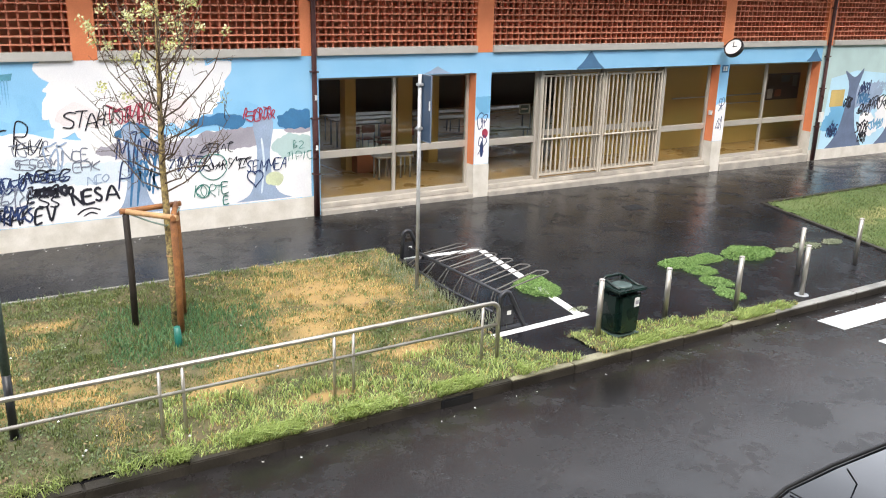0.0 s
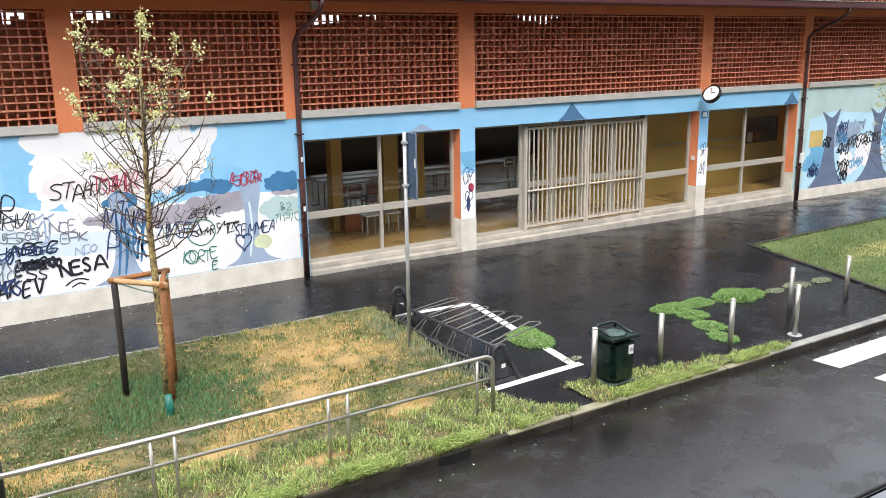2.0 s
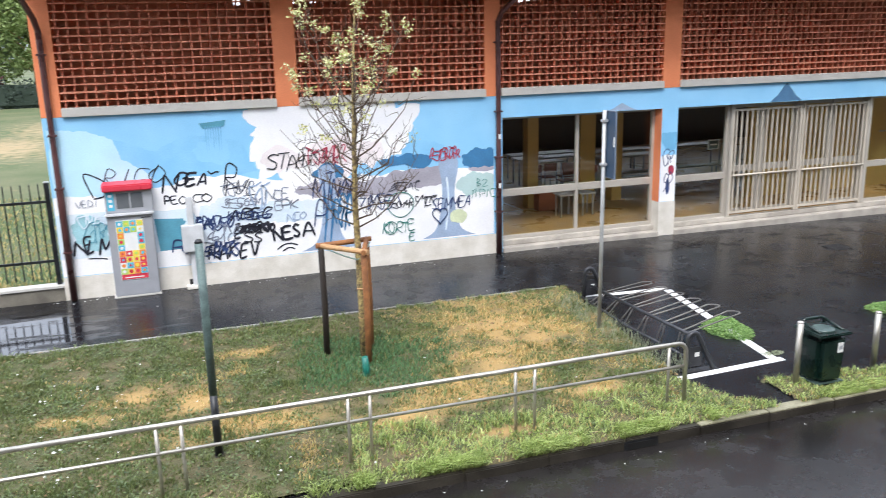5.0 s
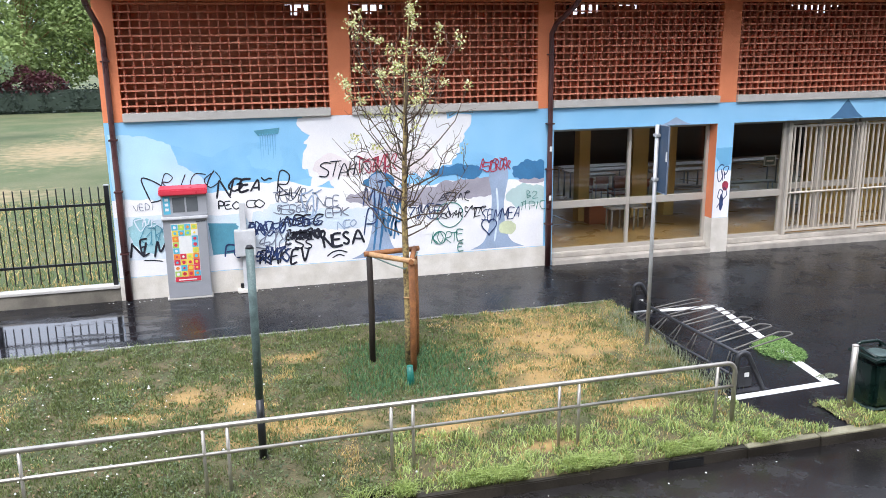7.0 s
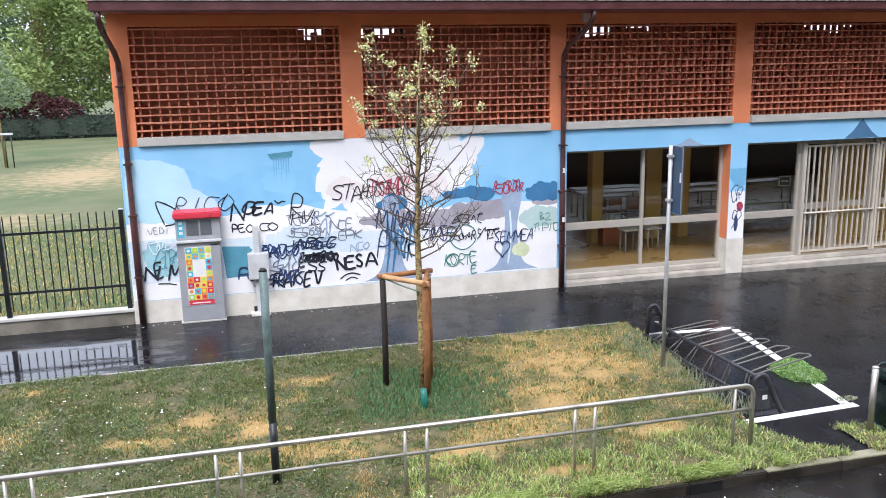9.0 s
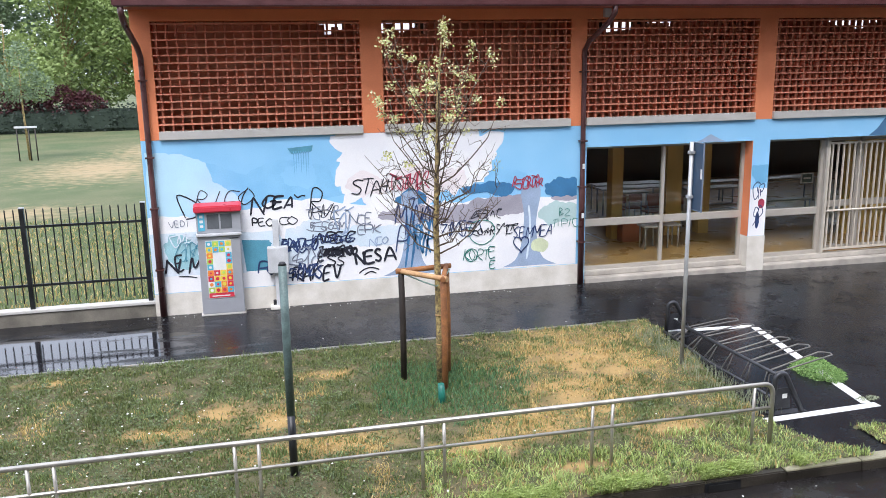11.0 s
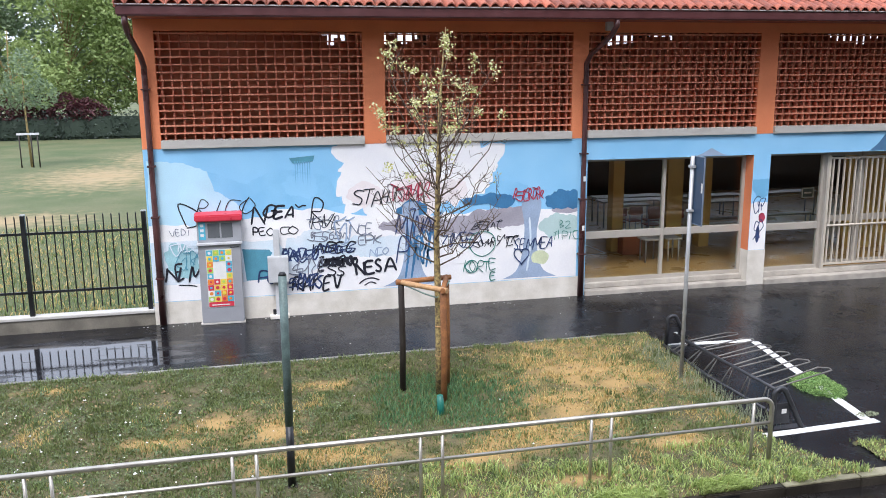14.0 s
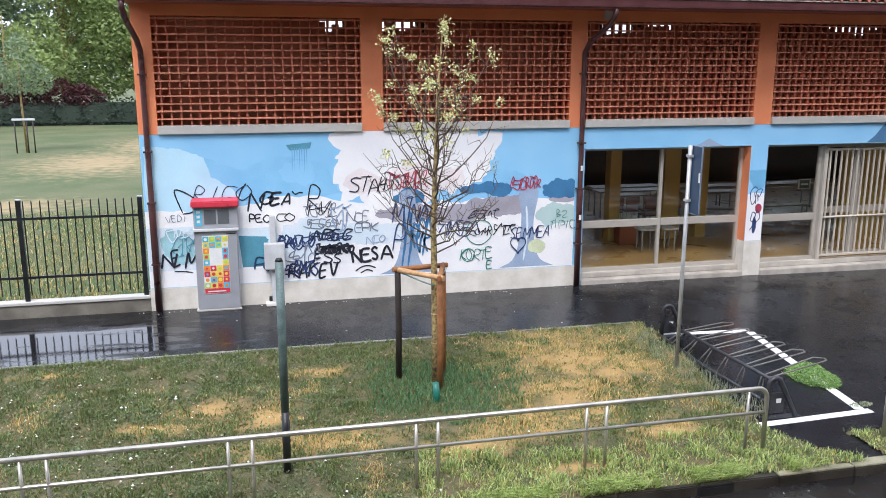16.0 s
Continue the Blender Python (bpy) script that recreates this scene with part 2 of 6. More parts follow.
M_GUTTER = mat("brown_gutter_sheet", (0.085, 0.024, 0.024), 0.4, 0, 0.12, 4.0, 60, 0.1)
M_GUTLIP = mat("pale_gutter_lip", (0.55, 0.50, 0.47), 0.4, 0.3, 0.1, 4.0, 60, 0.1)
M_TILE = mat("terracotta_roof_tile", (0.40, 0.12, 0.07), 0.75, 0, 0.2, 5.0, 60, 0.4, second=(0.22, 0.065, 0.04), per_object=0.25)
M_FRAME = mat("pale_aluminium_frame", (0.50, 0.46, 0.40), 0.45, 0.2, 0.04, 4.0, 80, 0.1)
M_GATE = mat("light_grey_painted_steel", (0.58, 0.52, 0.43), 0.45, 0.0, 0.04, 5.0, 80, 0.15)
M_STEEL = mat("brushed_stainless_steel", (0.52, 0.49, 0.43), 0.38, 0.75, 0.08, 5.0, 120, 0.05)
M_GALV = mat("galvanised_steel", (0.48, 0.49, 0.49), 0.5, 0.35, 0.12, 6.0, 60, 0.1)
M_RACK = mat("dark_weathered_rack_steel", (0.06, 0.062, 0.07), 0.45, 0.3, 0.2, 6.0, 60, 0.2)
M_LOOP = mat("dull_brown_grey_steel", (0.20, 0.185, 0.17), 0.5, 0.3, 0.15, 6.0, 60, 0.2)
M_BLACK = mat("black_painted_iron", (0.014, 0.015, 0.017), 0.4, 0.0, 0.2, 6.0, 60, 0.15)
M_GREEN_PAINT = mat("weathered_green_paint", (0.13, 0.19, 0.18), 0.5, 0.1, 0.2, 6.0, 60, 0.2)
M_BIN = mat("dark_green_bin_plastic", (0.006, 0.020, 0.016), 0.32, 0, 0.15, 5.0, 70, 0.15)
M_BINTOP = mat("grey_green_bin_lid", (0.07, 0.11, 0.10), 0.4, 0, 0.15, 5.0, 70, 0.15)
M_BOXGREY = mat("grey_sheet_metal", (0.40, 0.41, 0.44), 0.4, 0.2, 0.04, 4.0, 80, 0.1)
M_PALEBOX = mat("pale_grey_plastic", (0.60, 0.61, 0.62), 0.5, 0, 0.08, 4.0, 80, 0.1)
M_REDTOP = mat("red_plastic", (0.66, 0.05, 0.08), 0.35, 0, 0.08, 4.0, 80, 0.1)
M_BLUESIGN = mat("blue_sign_face", (0.022, 0.055, 0.11), 0.4, 0, 0.1, 4.0, 80, 0.05)
M_SIGNBACK = mat("grey_sign_sheet", (0.22, 0.27, 0.34), 0.4, 0.3, 0.1, 4.0, 80, 0.05)
M_STICKER = mat("white_paper_sticker", (0.78, 0.78, 0.76), 0.6, 0, 0.05, 6.0, 80, 0.05)
M_YELLOW = mat("yellow_sticker", (0.80, 0.62, 0.08), 0.5, 0, 0.05)
M_LEAFSTICK = mat("lime_sticker", (0.42, 0.62, 0.12), 0.5, 0, 0.05)
M_CYANSTICK = mat("cyan_sticker", (0.10, 0.45, 0.62), 0.5, 0, 0.05)
M_ORANGESTICK = mat("orange_sticker", (0.80, 0.26, 0.05), 0.5, 0, 0.05)
M_WOOD = mat("orange_brown_stake_wood", (0.36, 0.15, 0.05), 0.7, 0, 0.2, 6.0, 50, 0.4, second=(0.20, 0.08, 0.03))
M_WOODPALE = mat("pale_split_wood", (0.62, 0.36, 0.17), 0.7, 0, 0.15, 6.0, 50, 0.4)
M_WOODDARK = mat("dark_wet_stake_wood", (0.030, 0.022, 0.018), 0.6, 0, 0.2, 6.0, 50, 0.4)
M_BARK = mat("grey_brown_bark", (0.46, 0.35, 0.14), 0.85, 0, 0.3, 22.0, 80, 0.8, second=(0.12, 0.085, 0.045))
M_TWIG = mat("brown_twig_bark", (0.13, 0.09, 0.06), 0.85, 0, 0.2, 14.0, 80, 0.3)
M_SLEEVE = mat("green_plastic_trunk_guard", (0.02, 0.20, 0.15), 0.45, 0, 0.15, 8.0, 60, 0.2)
M_ROPE = mat("pale_green_tie", (0.40, 0.55, 0.48), 0.7, 0, 0.15, 8.0, 60, 0.2)
M_LEAF = island_mat("young_yellow_green_leaf", (0.44, 0.46, 0.12), (0.82, 0.78, 0.46), 0.5, 0.35)
M_WOODS = island_mat("woodland_leaf", (0.13, 0.19, 0.11), (0.26, 0.34, 0.19), 0.6, 0.35)
M_WOODS_L = island_mat("light_woodland_leaf", (0.20, 0.27, 0.08), (0.36, 0.45, 0.17), 0.6, 0.3)
M_PLUM = island_mat("dark_purple_leaf", (0.045, 0.012, 0.016), (0.11, 0.03, 0.035), 0.6, 0.2)
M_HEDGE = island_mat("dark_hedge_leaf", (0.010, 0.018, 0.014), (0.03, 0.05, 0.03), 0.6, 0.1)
M_BLADE = island_mat("green_grass_blade", (0.09, 0.14, 0.045), (0.30, 0.38, 0.15), 0.55, 0.3)
M_BLADE_D = island_mat("dark_green_grass_blade", (0.055, 0.135, 0.058), (0.17, 0.32, 0.14), 0.55, 0.3)
M_OLIVE = island_mat("olive_grass_blade", (0.075, 0.105, 0.032), (0.24, 0.28, 0.10), 0.55, 0.3)
M_STRAW = island_mat("dry_straw_blade", (0.40, 0.285, 0.105), (0.80, 0.62, 0.28), 0.7, 0.3)
M_KERBGRASS = island_mat("lush_grass_blade", (0.25, 0.34, 0.09), (0.70, 0.80, 0.32), 0.5, 0.35)
M_WEED = island_mat("bright_weed_leaf", (0.08, 0.20, 0.04), (0.40, 0.57, 0.20), 0.5, 0.3)
M_CLOVER = island_mat("clover_leaf", (0.05, 0.08, 0.03), (0.20, 0.26, 0.11), 0.55, 0.25)
M_DEADLEAF = island_mat("dead_brown_leaf", (0.13, 0.085, 0.045), (0.36, 0.26, 0.13), 0.75, 0.1)
M_SOFTBLUE = mat("soft_blue_wall_paint", (0.22, 0.51, 0.78), 0.75, 0, 0.06, 1.5, 50, 0.15, second=(0.27, 0.57, 0.83))
M_HAZE = mat("hazy_blue_white_wall_paint", (0.62, 0.74, 0.82), 0.75, 0, 0.06, 2.0, 50, 0.15, second=(0.72, 0.78, 0.84))
M_SOFFIT = mat("dark_red_painted_boards", (0.40, 0.11, 0.07), 0.6, 0, 0.12, 2.0, 50, 0.15)
M_PALEWEED = island_mat("grey_green_weed_leaf", (0.22, 0.26, 0.16), (0.40, 0.42, 0.28), 0.6, 0.2)
M_PETAL = island_mat("white_flower_petal", (0.70, 0.70, 0.66), (0.85, 0.85, 0.80), 0.6, 0.2)
M_GLASS = glass_mat("clear_window_glass")
M_OCHRE = mat("ochre_interior_paint", (0.66, 0.44, 0.13), 0.6, 0, 0.06, 1.2, 40, 0.1)
M_LINO = mat("ochre_linoleum_floor", (0.46, 0.28, 0.10), 0.35, 0, 0.08, 2.0, 60, 0.05)
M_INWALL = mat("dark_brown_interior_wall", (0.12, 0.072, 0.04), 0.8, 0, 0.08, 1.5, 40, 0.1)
M_GALLERY = mat("red_brown_gallery_wall", (0.78, 0.34, 0.20), 0.8, 0, 0.1, 1.5, 40, 0.1)
M_DISPLAY = mat("grey_display_glass", (0.13, 0.14, 0.15), 0.15, 0, 0.08, 4.0, 80, 0.0)
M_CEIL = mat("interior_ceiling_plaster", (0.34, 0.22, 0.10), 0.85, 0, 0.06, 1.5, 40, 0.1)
M_TABLE = mat("white_laminate", (0.56, 0.53, 0.47), 0.4, 0, 0.05, 3.0, 80, 0.05)
M_CHAIR = mat("red_brown_plywood", (0.38, 0.12, 0.05), 0.5, 0, 0.12, 3.0, 80, 0.1)
M_PLASTER = mat("brown_plaster_facade", (0.20, 0.17, 0.14), 0.85, 0, 0.1, 0.8, 30, 0.3)
M_CAR = mat("black_car_paint", (0.012, 0.013, 0.016), 0.12, 0.0, 0.1, 2.0, 200, 0.0, coat=1.0, rough_vary=0.03)
M_CARTRIM = mat("black_rubber_trim", (0.012, 0.012, 0.012), 0.6, 0, 0.1, 3.0, 100, 0.1)
M_CARGLASS = mat("dark_tinted_glass", (0.02, 0.022, 0.025), 0.04, 0.0, 0.05, 2.0, 100, 0.0, coat=1.0, rough_vary=0.01)
M_CHROME = mat("chrome", (0.75, 0.75, 0.75), 0.1, 1.0, 0.03, 3.0, 100, 0.0, rough_vary=0.03)
M_CLOCKFACE = mat("white_clock_face", (0.82, 0.82, 0.80), 0.35, 0, 0.03, 3.0, 100, 0.0)
DRY = [(5.0, -4.2, 1.35, 1.5), (4.3, -5.6, 0.95, 0.85), (3.4, -6.4, 0.85, 0.5), (2.6, -6.8, 0.6, 0.3), (5.05, -6.95, 0.6, 0.25), (3.5, -7.6, 0.4, 0.15),
       (-0.5, -5.0, 0.55, 0.4), (0.1, -5.35, 0.5, 0.4), (-1.25, -5.5, 0.5, 0.2), (1.0, -3.95, 0.45, 0.22), (0.7, -6.3, 1.0, 0.38), (-3.0, -3.2, 0.4, 0.15)]
BARE = [(2.5, -6.82, 0.4, 0.16), (3.48, -7.62, 0.3, 0.14), (0.47, -7.13, 0.35, 0.16), (5.05, -6.98, 0.35, 0.13), (-0.62, -4.95, 0.25, 0.3), (2.0, -7.75, 0.25, 0.3), (4.5, -4.2, 0.5, 0.28), (5.3, -5.0, 0.4, 0.22), (4.1, -5.8, 0.45, 0.2), (0.2, -5.6, 0.4, 0.25)]
M_LAWN = ground_mat("worn_lawn_turf", (0.060, 0.070, 0.026), (0.125, 0.100, 0.048), (0.36, 0.235, 0.088), DRY, 2.0)
M_LAWN_R = ground_mat("lush_lawn_turf", (0.07, 0.12, 0.03), (0.12, 0.15, 0.045), (0.34, 0.30, 0.12), [(18.2, -5.4, 1.2, 0.5)])
M_FIELD = ground_mat("park_meadow_turf", (0.075, 0.105, 0.04), (0.12, 0.125, 0.055), (0.31, 0.235, 0.125), [(-6.4, 25.0, 2.8, 4.2), (-4.3, 33.0, 2.4, 4.5), (-8, 13, 2.5, 1.4)], 0.35)


# ---- building helpers ----
origin = {}


def box(bm, x0, x1, y0, y1, z0, z1, bevel=0.0):
    r = bmesh.ops.create_cube(bm, size=1.0)
    for v in r["verts"]:
        v.co = (x0 + (v.co.x + 0.5) * (x1 - x0), y0 + (v.co.y + 0.5) * (y1 - y0), z0 + (v.co.z + 0.5) * (z1 - z0))
    if bevel:
        edges = list({e for v in r["verts"] for e in v.link_edges})
        bmesh.ops.bevel(bm, geom=edges, offset=bevel, segments=2, affect="EDGES", clamp_overlap=True)
    return bm


def B(*spans, bevel=0.0):
    bm = bmesh.new()
    for s in spans:
        box(bm, *s, bevel=bevel)
    return bm


def tube(bm, pts, radius, sides=10, cap=True):
    """Sweeps a round section along a line; radius is one number or one for each point."""
    pts = [Vector(p) for p in pts]
    rad = radius if isinstance(radius, (list, tuple)) else [radius] * len(pts)
    rings, ref = [], None
    for i, p in enumerate(pts):
        d = (pts[min(i + 1, len(pts) - 1)] - pts[max(i - 1, 0)]).normalized()
        if ref is None:
            ref = d.orthogonal().normalized()
        ref = (ref - d * ref.dot(d)).normalized() if (ref - d * ref.dot(d)).length > 1e-6 else d.orthogonal().normalized()
        side = d.cross(ref)
        rings.append([bm.verts.new(p + (ref * math.cos(a) + side * math.sin(a)) * rad[i]) for a in (2 * math.pi * k / sides for k in range(sides))])
    for a, b in zip(rings, rings[1:]):
        for k in range(sides):
            f = bm.faces.new((a[k], a[(k + 1) % sides], b[(k + 1) % sides], b[k]))
            f.smooth = True
    if cap:
        bm.faces.new(rings[0][::-1]), bm.faces.new(rings[-1])
    return bm


def T(pts, radius, sides=10):
    return tube(bmesh.new(), pts, radius, sides)


def arc(c, r, a0, a1, u, v, n=8):
    c, u, v = Vector(c), Vector(u), Vector(v)
    return [c + u * (r * math.cos(radians(a0 + (a1 - a0) * i / n))) + v * (r * math.sin(radians(a0 + (a1 - a0) * i / n))) for i in range(n + 1)]


def link_mesh(name, bm, material, base=(0, 0, 0)):
    me = bpy.data.meshes.new(name)
    bmesh.ops.translate(bm, verts=bm.verts, vec=-Vector(base))
    bmesh.ops.recalc_face_normals(bm, faces=bm.faces)
    bm.to_mesh(me)
    bm.free()
    me.materials.append(material)
    return new(name, me)


def struct(name, bm, material, label, category="wall"):
    ob = link_mesh(name, bm, material)
    origin[ob] = (0, 0, 0)
    return tagged(ob, label, category, kind="structure")


def thing(name, at, label, category, group=""):
    ob = new(name)
    ob.location = at
    origin[ob] = at
    return tagged(ob, label, category, group)


def part(name, bm, material, parent, label=""):
    """Links a bmesh, given in world places, as one mesh under a thing or part."""
    ob = link_mesh(name, bm, material, origin[parent])
    ob.parent = parent
    origin[ob] = origin[parent]
    if label:
        ob["label"] = label
    return ob


def raw(name, verts, faces, material, parent=None, smooth=False):
    """A mesh from arrays of corners (n x 3) and equal-sized faces (m x k)."""
    verts, faces = np.asarray(verts, np.float32), np.asarray(faces, np.int32)
    if parent is not None:
        verts = verts - np.asarray(origin[parent], np.float32)
    me = bpy.data.meshes.new(name)
    me.from_pydata(verts.tolist(), [], faces.tolist())
    me.materials.append(material)
    ob = new(name, me)
    if parent is not None:
        ob.parent = parent
        origin[ob] = origin[parent]
    return ob


# ---- ground ----
def road_z(y):
    """The road is crowned between its two kerbs."""
    return -0.12 + 0.10 * max(0.0, 1 - (abs(y + 11.4) / 3.1) ** 1.5)


bm = B((-400, 400, -300, -14.5, -0.9, -0.12), (-400, 400, -8.1, 500, -0.9, -0.5))
strip = [[bm.verts.new((x, y, road_z(y))) for x in (-400, 400)] for y in [-14.5 + 0.4 * k for k in range(17)]]
for ca, cb in zip(strip, strip[1:]):
    bm.faces.new((ca[0], ca[1], cb[1], cb[0])).smooth = True
struct("ground", bm, M_ROAD, "wet dark asphalt road running past the school", "road")
def pave_z(x, y):
    """The pavement falls gently eastwards along the school wall."""
    return -0.010 * min(max(0.0, x - 9.0), 22.5) * max(0.0, (y + 3.4) / 3.4)


bm = bmesh.new()
grid = [[bm.verts.new((x, y, pave_z(x, y))) for y in (-8.125, -3.4, -2.55, -1.7, -0.85, 0.3)] for x in [-60] + [6.5 + 2.5 * k for k in range(12)] + [60]]
for ca, cb in zip(grid, grid[1:]):
    for k in range(5):
        bm.faces.new((ca[k], cb[k], cb[k + 1], ca[k + 1]))
skirt = bmesh.ops.extrude_face_region(bm, geom=list(bm.faces))
for v in skirt["geom"]:
    if isinstance(v, bmesh.types.BMVert):
        v.co.z -= 0.4
struct("pavement", bm, M_PAVE, "wet black asphalt pavement with puddles", "pavement")
struct("meadow", B((-200, -1.79, 0.2, 200, -0.4, 0.0), (-1.79, 200, 14.0, 200, -0.4, -0.004)), M_FIELD, "park meadow with worn straw-coloured ground", "meadow")
# kerb stones along the road
kerb = struct("kerb", B((-60, 60, -8.27, -8.13, -0.4, -0.03)), M_KERB, "worn grey stone kerb with grass growing over it", "kerb")
rk = random.Random(3)
x = -9.0
while x < 17:
    w = 0.98
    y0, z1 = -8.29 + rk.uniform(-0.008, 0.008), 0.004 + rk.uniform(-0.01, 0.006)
    # face shade and wet are both in the dark colour; tops are paler slabs
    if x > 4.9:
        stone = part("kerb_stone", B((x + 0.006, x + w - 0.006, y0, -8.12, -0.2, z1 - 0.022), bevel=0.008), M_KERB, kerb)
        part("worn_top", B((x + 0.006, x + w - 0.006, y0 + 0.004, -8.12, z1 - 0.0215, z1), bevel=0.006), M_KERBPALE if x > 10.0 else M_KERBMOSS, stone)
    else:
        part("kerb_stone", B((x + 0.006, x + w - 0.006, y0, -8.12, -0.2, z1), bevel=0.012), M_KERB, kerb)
    x += w

# ---- school: walls ----
XW0, XW1 = -1.78, 31.0
HEAD, SILL0, SILL1, LTOP, BEAM = 2.81, 3.25, 3.40, 5.30, 5.52
COLS = [(-1.78, -1.45), (2.20, 2.61), (6.33, 6.66), (10.43, 10.85), (18.16, 18.56), (22.45, 22.82), (27.0, 27.4), (30.7, 31.0)]
wall_mural = struct("wall_front", B((XW0, 6.70, 0, 0.3, 0, SILL0)), M_BLUE, "light blue painted mural wall covered with graffiti")
wall_right = struct("wall_front_east", B((22.42, XW1, 0, 0.3, -0.4, SILL0)), M_MINT, "pale mint mural wall with painted trees and graffiti")
struct("lintel", B((6.70, 22.42, 0, 0.3, HEAD, SILL0)), M_BLUE, "sky blue painted lintel band over the school windows")
struct("plinth_west", B((XW0, 6.68, -0.012, 0.0, 0, 0.42)), M_CREAM, "cream plaster plinth with damp stains", "plinth")
bm = B((22.43, XW1, -0.014, 0.0, -0.5, 0.19))
for v in bm.verts:
    v.co.z -= 0.010 * (v.co.x - 22.43)
struct("plinth_east", bm, M_CREAM, "cream plaster plinth with damp stains", "plinth")
for a, b in ((10.45, 10.85), (18.2, 18.56)):
    struct("pillar", B((a, b, 0, 0.34, 0.75, HEAD)), M_BLUE, "sky blue painted pillar between the windows", "pillar")
    struct("pillar_plinth", B((a - 0.005, b + 0.012, -0.012, 0.35, -0.4, 0.75)), M_CREAM, "cream plaster pillar foot", "plinth")
    struct("reveal", B((a - 0.006, a - 0.002, 0.003, 0.29, 0.75, HEAD - 0.002)), M_ORANGE, "orange painted window reveal", "reveal")
struct("reveal", B((22.40, 22.417, 0.003, 0.33, 0.75, HEAD - 0.002)), M_ORANGE, "orange painted window reveal", "reveal")
struct("reveal_plinth", B((22.395, 22.417, -0.004, 0.34, -0.4, 0.748)), M_CREAM, "cream plaster pillar foot", "plinth")
for a, b in COLS:
    struct("column", B((a, b, -0.004, 0.3, SILL0, LTOP)), M_ORANGE, "orange painted concrete column", "column")
struct("beam", B((XW0, XW1, -0.004, 0.3, LTOP, BEAM)), M_ORANGE, "orange painted concrete beam under the eaves", "beam")
struct("wall_west", B((XW0, XW0 + 0.3, 0.3, 12.0, SILL0, BEAM)), M_ORANGE, "orange painted side wall")
struct("wall_west_lower", B((XW0, XW0 + 0.3, 0.3, 12.0, 0, SILL0)), M_PALE, "pale blue painted side wall")
struct("wall_east", B((XW1 - 0.3, XW1, 0.3, 12.0, 0, BEAM)), M_ORANGE, "orange painted side wall")
# strip at 2.0-2.85 is an unseen opening added to light the hall
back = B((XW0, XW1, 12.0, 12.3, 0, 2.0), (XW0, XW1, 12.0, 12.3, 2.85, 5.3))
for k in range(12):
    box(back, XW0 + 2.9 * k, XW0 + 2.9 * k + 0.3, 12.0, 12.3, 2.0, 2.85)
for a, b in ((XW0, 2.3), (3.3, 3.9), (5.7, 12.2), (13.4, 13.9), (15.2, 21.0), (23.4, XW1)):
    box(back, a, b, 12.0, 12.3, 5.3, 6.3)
struct("wall_back", back, M_INWALL, "dark brown back wall of the hall with vents and an added light opening")
struct("floor", B((XW0 + 0.3, XW1 - 0.3, 0.34, 12.0, 0.05, 0.20)), M_LINO, "ochre linoleum hall floor", "floor")
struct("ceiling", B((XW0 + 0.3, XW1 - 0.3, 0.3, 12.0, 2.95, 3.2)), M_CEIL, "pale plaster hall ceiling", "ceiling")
struct("partition_wall", B((6.3, 6.5, 0.34, 12.0, 0.20, 2.95)), M_OCHRE, "ochre painted partition wall")
struct("partition_wall_east", B((14.3, 24.9, 1.9, 2.05, 0.20, 2.95)), M_OCHRE, "ochre painted partition wall")
struct("wall_room_end", B((24.7, 24.9, 0.34, 1.9, 0.20, 2.95)), M_OCHRE, "ochre painted partition wall")
for k, (px, py) in enumerate(((8.64, 0.28), (10.08, 0.42), (11.0, 0.28))):
    struct("hall_pillar", B((px, px + py, 3.0, 3.3, 0.20, 2.95)), M_OCHRE, "yellow ochre hall pillar", "pillar")

rv = random.Random(52)
gal = B((XW0 + 0.3, XW1 - 0.3, 0.75, 0.9, 3.2, 5.02))
SLOTS = ((1.45, 2.05), (2.45, 3.5), (7.2, 8.9), (12.4, 13.9), (19.3, 20.5))
xg = XW0 + 0.3
while xg < XW1 - 0.4:
    # a ragged upper edge below the open vents
    slot = any(a - 0.05 < xg < b for a, b in SLOTS)
    box(gal, xg, xg + 0.128, 0.751, 0.899, 5.02, 5.285 if not slot else rv.uniform(5.07, 5.27))
    xg += 0.13
for a, b in ((XW0 + 0.3, 1.45), (2.05, 2.45), (3.5, 7.2), (8.9, 12.4), (13.9, 19.3), (20.5, XW1 - 0.3)):
    box(gal, a, b, 0.75, 0.9, 5.285, 5.75)
struct("gallery_wall", gal, M_GALLERY, "red-brown wall behind the brick screens")

# sill stones under the brick screens
for (a, b), (c, d) in zip(COLS, COLS[1:]):
    struct("sill", B((b + 0.0, c, -0.07, 0.2, SILL0, SILL1), bevel=0.008), M_STONE, "pale stone sill under the brick screen", "sill")

